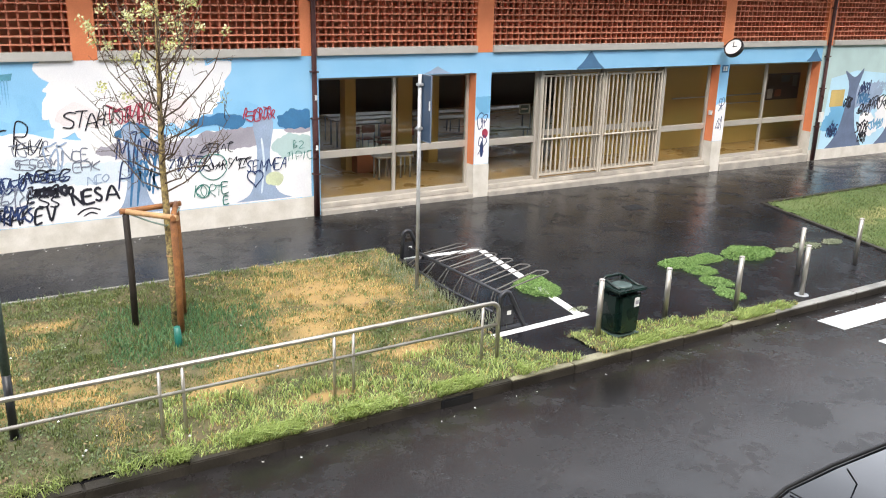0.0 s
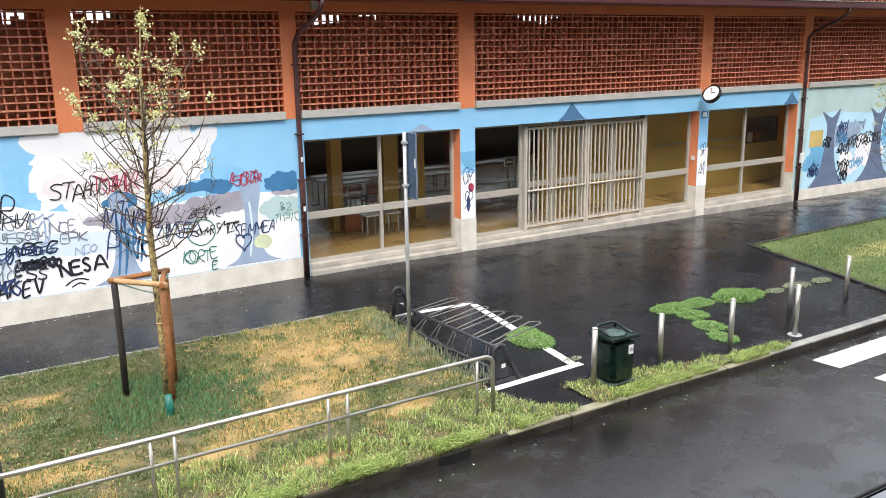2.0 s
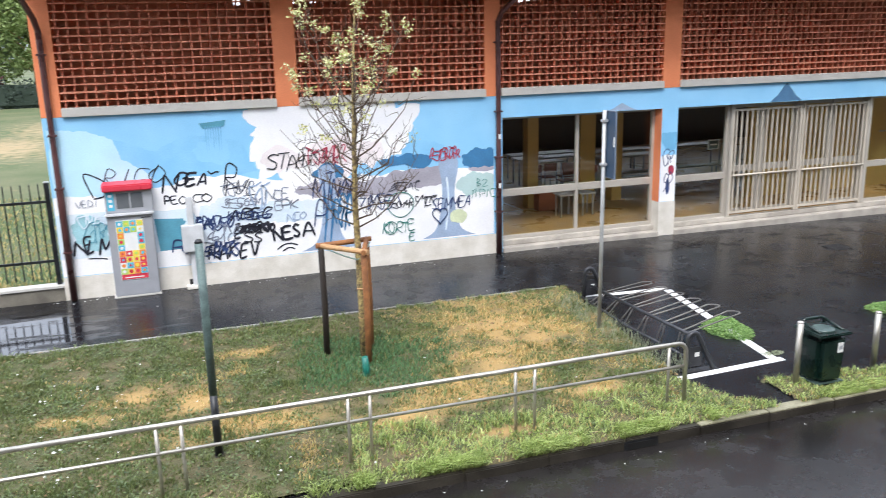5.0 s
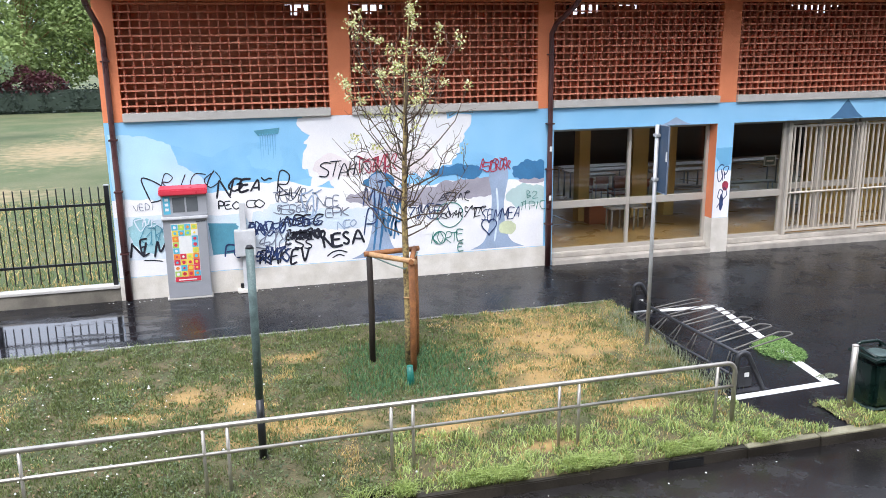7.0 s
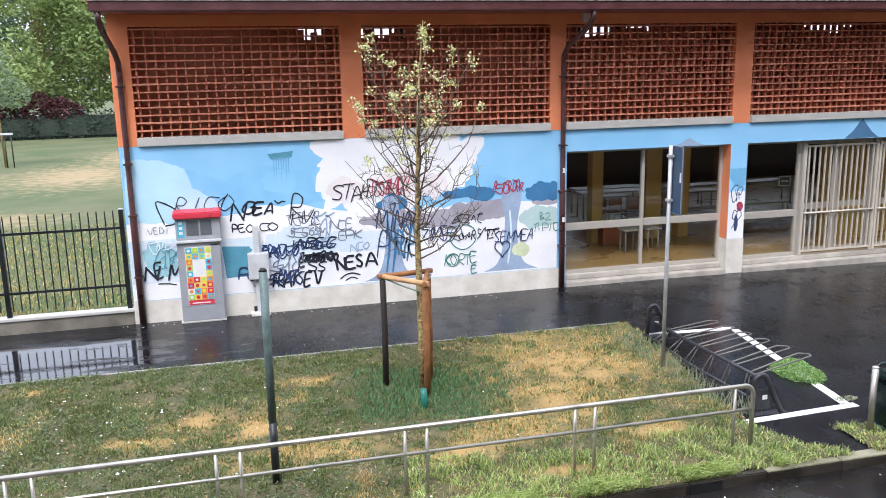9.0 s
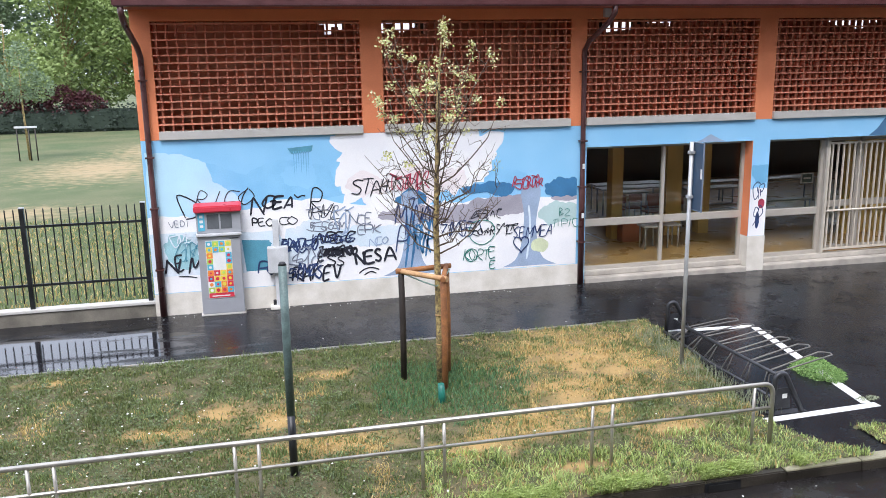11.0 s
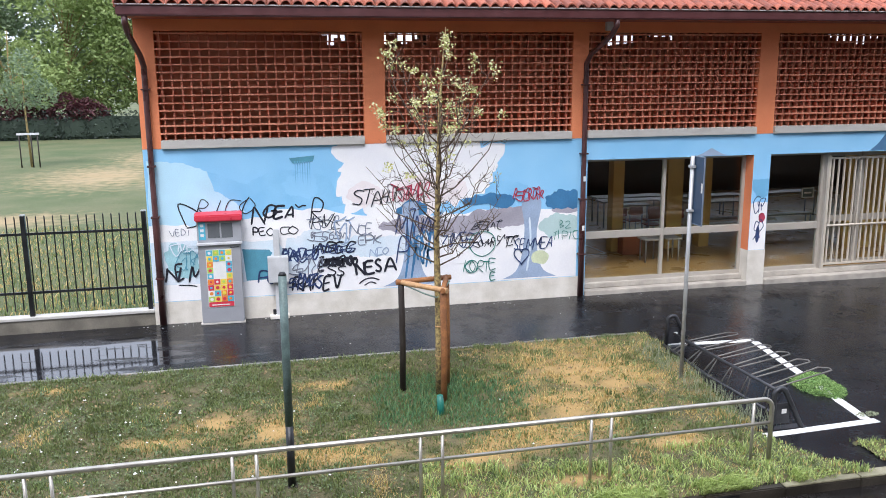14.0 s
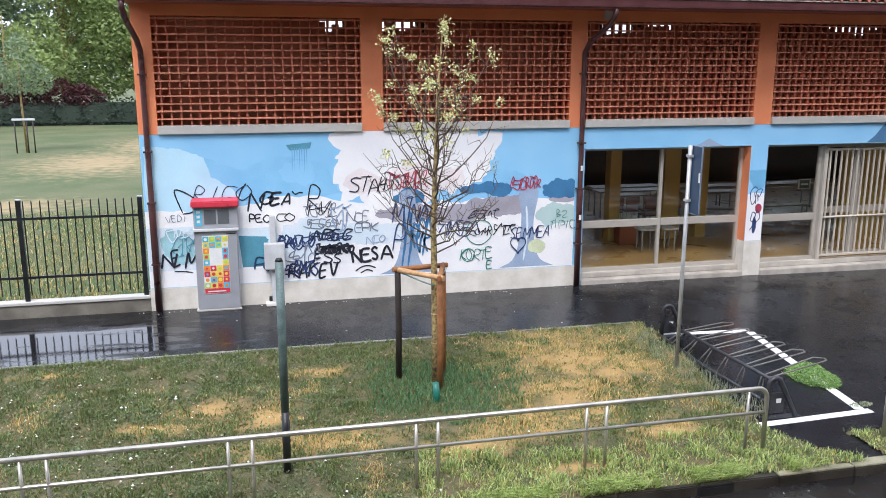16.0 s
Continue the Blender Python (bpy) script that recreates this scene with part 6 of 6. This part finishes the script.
def lettering(text, x, z, h, material, parent, width=0.02, lean=0.1, gap=0.85, seed=1):
    """Words sprayed by hand: each letter a few strokes."""
    r = random.Random(seed)
    LAYER[0] += 0.0002
    bm = bmesh.new()
    lw = h * gap * 0.75
    for k, ch in enumerate(text):
        x0_ = x + (k - len(text) / 2) * h * gap
        dz = r.uniform(-0.14, 0.14) * h
        slant = lean + r.uniform(-0.14, 0.14)
        lw = h * gap * r.uniform(0.75, 1.35)
        for i, st in enumerate(GLYPH[ch]):
            pts = [(x0_ + st[j] * lw + slant * st[j + 1] * h + r.uniform(-0.045, 0.045) * h, z - h / 2 + dz + st[j + 1] * h + r.uniform(-0.06, 0.06) * h) for j in range(0, len(st), 2)]
            ribbon(bm, smooth(pts, 6), width * r.uniform(0.8, 1.15), -0.0022 - LAYER[0] - 0.00003 * i)
    return part("lettering", bm, material, parent)


W_ = wall_mural
def wobbly(pts, seed, amp=0.035, n=9):
    """A painted outline through the given corners, with an uneven brushed edge."""
    out = []
    for (ax, az), (bx, bz) in zip(pts, pts[1:] + pts[:1]):
        for k in range(n):
            px, pz = ax + (bx - ax) * k / n, az + (bz - az) * k / n
            out.append((min(6.5, max(XW0 + 0.006, px + amp * (noise.noise((px * 5, pz * 5, seed)) + 0.7 * noise.noise((px * 15, pz * 15, seed + 3))))),
                        min(SILL0 - 0.004, max(0.425, pz + amp * (noise.noise((px * 5, pz * 5, seed + 6)) + 0.7 * noise.noise((px * 15, pz * 15, seed + 9)))))))
    return out


paint(wobbly([(XW0 + 0.05, 3.05), (-1.1, 2.98), (-0.69, 2.83), (-0.58, 2.47), (-0.3, 2.3), (0.0, 2.1), (-0.5, 1.8), (XW0 + 0.05, 1.8)], 1), M_PALE, W_)
paint(wobbly([(-0.69, 2.83), (-0.45, 2.72), (-0.02, 2.56), (0.3, 2.72), (0.64, 2.82), (1.1, 2.75), (1.5, 2.66), (1.75, 2.1), (0.9, 1.95), (0.1, 2.0), (-0.3, 2.28), (-0.58, 2.47)], 2), M_SOFTBLUE, W_)
paint(blob(0.95, 2.5, 0.4, 0.22, 3, 0.5), M_BLUE, W_)
paint(blob(5.0, 2.32, 0.5, 0.16, 29, 0.5), M_SOFTBLUE, W_)
paint(blob(3.3, 2.85, 1.45, 0.62, 6, 0.4), M_WHITE, W_, "painted_cloud")
paint(blob(2.2, 2.85, 0.62, 0.5, 7, 0.6), M_WHITE, W_, "painted_cloud")
paint(blob(2.6, 2.3, 0.75, 0.5, 30, 0.5), M_WHITE, W_, "painted_cloud")
paint(blob(3.9, 2.45, 0.65, 0.35, 31, 0.5), M_WHITE, W_, "painted_cloud")
paint(blob(3.5, 2.3, 0.7, 0.3, 8, 0.6), M_PINK, W_, "painted_cloud")
paint(blob(2.3, 2.3, 0.4, 0.2, 9, 0.6), M_PINK, W_, "painted_cloud")
low = [(XW0 + 0.006 + 0.1254 * k, 1.86 + 0.12 * noise.noise((k * 0.25, 3, 0)) + 0.06 * noise.noise((k * 0.9, 5, 0)) + 0.24 * math.exp(-((k - 22) / 6) ** 2)) for k in range(67)]
paint(low + [(6.5, 0.43), (XW0 + 0.006, 0.43)], M_WHITE, W_, "painted_ground")
paint([(XW0 + 0.006, 1.55), (-0.6, 1.56), (0.05, 1.48), (0.5, 1.5), (0.6, 1.3), (0.5, 0.95), (-0.1, 0.72), (XW0 + 0.006, 0.75)], M_HAZE, W_)
paint([(-0.15, 1.35), (0.55, 1.3), (0.62, 0.75), (-0.1, 0.74)], M_TEAL, W_)
paint(blob(3.7, 1.62, 1.3, 0.2, 12, 0.5), M_MAUVE, W_, "painted_hill")
paint(blob(4.9, 1.72, 0.75, 0.2, 13, 0.4), M_MAUVE, W_, "painted_hill")
paint(blob(2.6, 1.3, 0.8, 0.2, 14, 0.5), M_HAZE, W_)
paint(blob(-1.25, 1.2, 0.3, 0.3, 10, 0.4), M_AQUA, W_)
paint(blob(1.2, 1.25, 0.9, 0.35, 15, 0.5), M_HAZE, W_)
paint(blob(6.15, 1.5, 0.4, 0.22, 16, 0.4), M_MINT, W_)
paint(blob(6.25, 1.83, 0.3, 0.08, 17, 0.2), M_MAUVE, W_)
paint(blob(4.65, 2.08, 0.55, 0.14, 18, 0.5), M_DEEP, W_, "painted_cloud")
paint(blob(6.2, 2.02, 0.38, 0.24, 19, 0.4), M_DEEP, W_, "painted_cloud")
paint(blob(3.05, 1.95, 0.3, 0.16, 20, 0.5), M_DEEP, W_)
for tx, lean in ((5.48, 0.05), (3.05, -0.04)):
    paint(smooth([(tx - 0.55, 0.46), (tx - 0.28, 0.60), (tx - 0.15, 0.95), (tx - 0.10, 1.5), (tx - 0.16, 2.0), (tx + 0.05, 2.12), (tx + 0.2 + lean, 2.0), (tx + 0.16, 1.4), (tx + 0.2, 0.9), (tx + 0.32, 0.6), (tx + 0.6, 0.46)], 4), M_LILAC, W_, "painted_tree")
    ribbon_bm = bmesh.new()
    LAYER[0] += 0.0002
    for dx in ((-0.07, 0.05) if tx < 4 else (0.0,)):
        ribbon(ribbon_bm, smooth([(tx + dx, 1.7), (tx + dx + 0.03, 1.2), (tx + dx - 0.04, 0.6)]), 0.04, -0.0022 - LAYER[0])
    part("bark_stroke", ribbon_bm, M_DEEP if tx < 4 else M_HAZE, W_)
paint(blob(5.72, 0.86, 0.16, 0.10, 24, 0.5), M_LIME, W_)
paint(blob(6.3, 0.85, 0.2, 0.35, 25, 0.2), M_WHITE, W_)
paint(blob(4.2, 1.05, 0.5, 0.22, 26, 0.4), M_WHITE, W_)
# drips below a dark smear
paint([(0.78, 3.02), (1.25, 3.06), (1.22, 2.95), (0.85, 2.92)], M_TEAL, W_)
rd = random.Random(77)
for k in range(7):
    xx = 0.88 + 0.045 * k
    paint([(xx, 2.96), (xx + 0.018, 2.96), (xx + 0.012, 2.96 - rd.uniform(0.15, 0.6)), (xx + 0.004, 2.93 - rd.uniform(0.15, 0.5))], M_MID, W_, "paint_drip")
# tags
lettering("D", -1.0, 2.03, 0.44, M_INK, W_, 0.028, -0.2, 0.62, 101)
lettering("RICO", -0.45, 2.18, 0.30, M_INK, W_, 0.018, 0.3, 0.82, 102)
ribbon_bm = bmesh.new()
LAYER[0] += 0.0002
ribbon(ribbon_bm, smooth([(-0.12, 2.05), (-0.06, 2.2), (0.03, 2.33)]), 0.022, -0.0022 - LAYER[0])
ribbon(ribbon_bm, smooth([(0.86, 2.16), (0.92, 2.1), (1.0, 2.13), (1.06, 2.12)]), 0.026, -0.0022 - LAYER[0])
ribbon(ribbon_bm, smooth([(2.02, 0.55), (2.14, 0.63), (2.28, 0.65), (2.42, 0.60)]), 0.026, -0.0022 - LAYER[0])
ribbon(ribbon_bm, smooth([(2.12, 0.51), (2.25, 0.57), (2.36, 0.53)]), 0.024, -0.0022 - LAYER[0])
ribbon(ribbon_bm, smooth([(-1.33, 0.73), (-1.15, 0.72), (-1.0, 0.69)]), 0.022, -0.0022 - LAYER[0])
part("spray_stroke", ribbon_bm, M_INK, W_)
lettering("N", 0.15, 1.93, 0.32, M_INK, W_, 0.042, 0.25, 0.72, 103)
lettering("GEA", 0.55, 2.02, 0.22, M_INK, W_, 0.040, 0.25, 0.92, 104)
lettering("R", 1.24, 1.98, 0.46, M_INK, W_, 0.026, 0.2, 0.55, 105)
lettering("PEO", 0.25, 1.66, 0.15, M_INK, W_, 0.026, 0.0, 0.85, 106)
lettering("CO", 0.72, 1.68, 0.15, M_INK, W_, 0.020, 0.0, 1.1, 107)
scribble(1.38, 1.78, 0.62, 0.22, 5, M_GREYINK, W_, 131, 0.018)
lettering("HVL", 1.42, 1.80, 0.24, M_INK, W_, 0.018, 0.2, 0.8, 132)
scribble(1.45, 1.52, 0.7, 0.16, 6, M_GREYINK, W_, 133, 0.020)
scribble(1.75, 1.66, 0.3, 0.5, 2, M_LILAC, W_, 134, 0.030)
lettering("NCE", 2.10, 1.62, 0.20, M_GREYINK, W_, 0.020, 0.1, 0.8, 135)
lettering("EPK", 2.25, 1.40, 0.17, M_GREYINK, W_, 0.022, 0.1, 0.85, 136)
lettering("NCO", 2.42, 1.16, 0.15, M_LILAC, W_, 0.020, 0.1, 0.8, 137)
lettering("BAVIO", 0.92, 1.20, 0.22, M_NAVY, W_, 0.036, 0.1, 0.62, 138)
scribble(0.85, 1.18, 0.6, 0.2, 5, M_NAVY, W_, 139, 0.026)
lettering("ABEC", 1.58, 1.28, 0.20, M_INK, W_, 0.030, 0.2, 0.95, 140)
scribble(1.55, 1.26, 0.8, 0.16, 7, M_NAVY, W_, 141, 0.020)
scribble(1.62, 1.02, 0.75, 0.15, 9, M_INK, W_, 107, 0.038)
scribble(1.66, 1.00, 0.6, 0.11, 8, M_INK, W_, 108, 0.034)
scribble(1.05, 0.92, 0.6, 0.32, 4, M_GREYINK, W_, 142, 0.022)
lettering("ESS", 1.50, 0.82, 0.20, M_INK, W_, 0.026, 0.2, 0.95, 143)
lettering("RAKEV", 1.22, 0.62, 0.27, M_INK, W_, 0.036, 0.2, 0.72, 144)
scribble(1.0, 0.66, 0.6, 0.24, 5, M_NAVY, W_, 109, 0.030)
lettering("PO", 0.28, 0.78, 0.20, M_NAVY, W_, 0.028, 0.1, 0.8, 145)
lettering("NESA", 2.34, 0.86, 0.25, M_INK, W_, 0.042, -0.1, 0.72, 3)
lettering("STAH", 2.28, 2.22, 0.28, M_INK, W_, 0.022, 0.25, 0.62, 111)
scribble(2.95, 2.28, 0.7, 0.26, 5, M_INK, W_, 147, 0.014)
scribble(3.05, 2.30, 0.8, 0.30, 6, M_REDINK, W_, 112, 0.020)
scribble(5.45, 2.17, 0.62, 0.20, 8, M_REDINK, W_, 113, 0.022)
scribble(3.2, 1.62, 0.8, 0.5, 5, M_NAVY, W_, 114, 0.026)
scribble(3.25, 1.15, 0.5, 0.5, 4, M_DEEP, W_, 148, 0.040)
scribble(4.60, 1.57, 0.6, 0.16, 5, M_INK, W_, 115, 0.016)
scribble(4.05, 1.32, 0.8, 0.26, 6, M_NAVY, W_, 116, 0.022)
scribble(4.95, 1.27, 0.55, 0.22, 5, M_INK, W_, 149, 0.018)
scribble(4.5, 1.22, 0.36, 0.12, 4, M_INK, W_, 150, 0.016)
ring_bm = bmesh.new()
LAYER[0] += 0.0002
ribbon(ring_bm, [(4.5 + 0.27 * math.cos(a), 1.22 + 0.25 * math.sin(a) * (1 + 0.05 * math.sin(3 * a))) for a in (2 * math.pi * k / 28 for k in range(29))], 0.018, -0.0022 - LAYER[0])
ribbon(ring_bm, [(4.28 + 0.13 * math.cos(a), 0.76 + 0.13 * math.sin(a)) for a in (2 * math.pi * k / 20 for k in range(21))], 0.016, -0.0024 - LAYER[0])
part("ring_tag", ring_bm, M_GREENINK, W_)
scribble(-1.15, 1.42, 0.5, 0.2, 4, M_HAZE, W_, 118, 0.020)
scribble(-1.1, 1.2, 0.45, 0.3, 4, M_TEAL, W_, 119, 0.014)
lettering("NEM", -1.24, 0.96, 0.27, M_INK, W_, 0.034, 0.05, 0.75, 1)
lettering("P", 2.93, 1.09, 0.52, M_NAVY, W_, 0.028, 0.0, 0.6, 2)
lettering("VEDI", -1.22, 1.72, 0.12, M_GREYINK, W_, 0.012, 0.0, 0.8, 4)
lettering("KORTE", 4.44, 0.77, 0.22, M_GREENINK, W_, 0.018, 0.1, 0.62, 5)
lettering("E", 4.72, 0.53, 0.16, M_GREENINK, W_, 0.02, 0.0, 0.8, 6)
lettering("SEM", 5.35, 1.18, 0.22, M_NAVY, W_, 0.022, 0.2, 0.62, 71)
lettering("MEA", 5.78, 1.19, 0.22, M_NAVY, W_, 0.022, 0.2, 0.65, 7)
lettering("TIPIC", 6.25, 1.31, 0.17, M_GREENINK, W_, 0.014, 0.0, 0.65, 8)
lettering("B2", 6.25, 1.53, 0.15, M_GREENINK, W_, 0.014, 0.0, 0.8, 9)
heart = [(0.16 * math.sin(t) ** 3, 0.0115 * (13 * math.cos(t) - 5 * math.cos(2 * t) - 2 * math.cos(3 * t) - math.cos(4 * t))) for t in (2 * math.pi * k / 30 for k in range(31))]
bmh = bmesh.new()
LAYER[0] += 0.0002
ribbon(bmh, [(5.32 + a, 0.93 + b) for a, b in heart], 0.024, -0.0022 - LAYER[0])
part("heart_tag", bmh, M_NAVY, W_)

# painted mountains and sea on the lintel band and pillars
M_SLATE = mat("slate_grey_blue_wall_paint", (0.15, 0.20, 0.31), 0.75, 0, 0.12, 2.5, 50, 0.15)
M_PEAK = mat("slate_blue_wall_paint", (0.08, 0.20, 0.36), 0.75, 0, 0.1, 2.5, 50, 0.15)
lint = thing("lintel_mural", (14, -0.003, 3.0), "painted dark blue mountain peaks on the blue band", "mural")
for cx, w, h, z0 in ((9.45, 0.36, 0.16, 2.82), (13.70, 0.44, 0.42, 2.82), (22.1, 0.36, 0.36, 2.82)):
    LAYER[0] = 0.0
    paint([(cx - w, z0), (cx - w * 0.55, z0 + h * 0.35), (cx - w * 0.2, z0 + h * 0.8), (cx, z0 + h), (cx + w * 0.2, z0 + h * 0.75), (cx + w * 0.6, z0 + h * 0.3), (cx + w, z0)], M_LILAC if cx < 10 else M_PEAK, lint, "painted_peak")
for a, seed in ((10.45, 41), (18.2, 42)):
    pm = thing("pillar_mural", (a + 0.2, -0.003, 1.5), "white and blue paint with tags on the pillar", "mural")
    L = (a + 0.004, a + 0.396, 0.755, 2.8)
    LAYER[0] = 0.0
    paint(blob(a + 0.2, 1.25, 0.6, 0.55, seed, 0.1, L), M_WHITE, pm)
    if a < 12:
        paint(blob(a + 0.22, 2.1, 0.24, 0.22, seed + 2, 0.4, L), M_MID, pm)
        paint(blob(a + 0.27, 1.45, 0.07, 0.1, seed + 4, 0.3, L), M_REDINK, pm)
        paint(blob(a + 0.2, 1.1, 0.05, 0.2, seed + 5, 0.3, L), M_NAVY, pm)
    scribble(a + 0.2, 1.75, 0.2, 0.3, 2, M_NAVY, pm, seed + 7, 0.02)
    scribble(a + 0.2, 1.2, 0.2, 0.35, 2, M_NAVY, pm, seed + 8, 0.02)

# mural beyond the last window
E_ = wall_right
LE = (22.84, 30.9, 0.08, SILL0 - 0.004)
LAYER[0] = 0.0
paint([(23.02, 2.3), (24.2, 2.5), (26, 2.35), (28, 2.5), (30.8, 2.3), (30.8, 0.08), (22.84, 0.08)], M_PALE, E_)
for cx, cz, rx, rz, m_, sd in ((23.6, 1.0, 0.6, 0.5, M_MID, 61), (24.9, 1.7, 0.7, 0.5, M_LILAC, 62), (26.3, 1.2, 0.8, 0.5, M_WHITE, 63), (27.6, 1.6, 0.8, 0.6, M_MID, 64), (25.2, 0.8, 0.5, 0.3, M_WHITE, 65), (29, 1.4, 0.9, 0.6, M_WHITE, 66)):
    paint(blob(cx, cz, rx, rz, sd, 0.5, LE), m_, E_)
paint([(23.1, 1.45), (23.75, 1.45), (23.75, 1.95), (23.1, 1.95)], M_OCHREPAINT, E_)
for tx in (24.05, 26.55, 29.3):
    paint(smooth([(tx - 0.95, 0.12), (tx - 0.5, 0.5), (tx - 0.26, 1.0), (tx - 0.12, 2.0), (tx - 0.4, 2.5), (tx + 0.1, 2.3), (tx + 0.5, 2.55), (tx + 0.3, 1.9), (tx + 0.34, 1.2), (tx + 0.55, 0.6), (tx + 1.0, 0.10)], 4), M_SLATE, E_, "painted_tree")
for k, (sx, sz, sw, sh, m_) in enumerate(((24.75, 1.95, 0.5, 0.3, M_NAVY), (24.75, 1.62, 0.55, 0.3, M_DEEP), (24.85, 1.28, 0.6, 0.26, M_INK), (25.6, 1.5, 1.0, 0.34, M_INK), (26.4, 1.55, 0.8, 0.36, M_INK), (24.9, 0.75, 0.6, 0.3, M_INK), (24.95, 0.42, 0.4, 0.26, M_INK), (23.4, 1.05, 0.5, 0.3, M_MID), (23.4, 0.7, 0.5, 0.3, M_NAVY), (25.6, 2.0, 0.6, 0.26, M_LILAC), (25.6, 0.8, 0.7, 0.26, M_MID), (24.0, 1.55, 0.35, 0.26, M_INK), (28.4, 1.6, 1.2, 0.4, M_INK), (29.5, 1.5, 1.2, 0.5, M_INK))):
    scribble(sx, sz, sw, sh, 6, m_, E_, 140 + k, 0.045)

# ---- roof tiles along the eaves, and litter on the ground ----
bm = bmesh.new()
prof = [(-0.095, 0.0), (-0.07, 0.045), (-0.035, 0.072), (0.0, 0.082), (0.035, 0.072), (0.07, 0.045), (0.095, 0.0)]
rows_ = []
for yy, zz in ((0.0, 0.0), (0.42, 0.42 * slope)):
    rows_.append([bm.verts.new((px, yy, pz + zz)) for px, pz in prof] + [bm.verts.new((px * 0.86, yy, pz * 0.8 + zz - 0.004)) for px, pz in prof[::-1]])
n_ = len(rows_[0])
for k in range(n_):
    bm.faces.new((rows_[0][k], rows_[0][(k + 1) % n_], rows_[1][(k + 1) % n_], rows_[1][k]))
bm.faces.new(rows_[0][::-1])
me_tile = bpy.data.meshes.new("roof_tile")
bmesh.ops.recalc_face_normals(bm, faces=bm.faces)
bm.to_mesh(me_tile)
bm.free()
me_tile.materials.append(M_TILE)
rr_ = random.Random(4)
for k in range(163):
    for row in range(1):
        o = new("roof_tile", me_tile)
        o.parent = roof
        o.matrix_local = pose(XW0 - 0.04 + 0.2 * k + rr_.uniform(-0.008, 0.008), -1.29 + rr_.uniform(-0.015, 0.015), 5.66 + rr_.uniform(-0.006, 0.006), 0, 0, rr_.uniform(-1.5, 1.5))
vs, fs = [], []
for k in range(163):
    for row in range(1, 12):
        x0_, y0_ = XW0 - 0.04 + 0.2 * k, -1.29 + 0.38 * row
        z0_ = 5.66 + (y0_ + 1.29) * slope + 0.012
        o = len(vs)
        vs += [(x0_ + px, y0_, z0_ + pz) for px, pz in prof] + [(x0_ + px, y0_ + 0.42, z0_ + pz + 0.42 * slope) for px, pz in prof]
        fs += [(o + i, o + i + 1, o + 8 + i, o + 7 + i) for i in range(6)]
tagged(raw("upper_roof_tiles", vs, fs, M_TILE, roof), kind="stuff")
for name_, label_, area, count, zz in (("pavement_litter", "small pale petals and litter on the wet pavement", (-2, 9, -2.6, -0.05), 80, 0.002), ("road_litter", "small pale petals and litter on the wet road", (2, 14, -11.5, -8.4), 26, -0.118)):
    vs, fs = [], []
    for _ in range(count):
        x, y = rg.uniform(area[0], area[1]), (area[3] - abs(rg.gauss(0, 0.12)) if rg.random() < 0.85 else rg.uniform(area[2], area[3]))
        s, a = rg.uniform(0.008, 0.028), rg.uniform(0, 6.28)
        o = len(vs)
        vs += [(x + s * math.cos(a + b) * (1 if i % 2 else 0.6), y + s * math.sin(a + b) * (1 if i % 2 else 0.6), zz + (pave_z(x, y) if zz > 0 else road_z(y) + 0.12) + 0.004 * (i % 2)) for i, b in enumerate((0, 1.57, 3.14, 4.71))]
        fs.append((o, o + 1, o + 2, o + 3))
    tagged(raw(name_, vs, fs, M_PETAL), label_, "litter", kind="stuff")
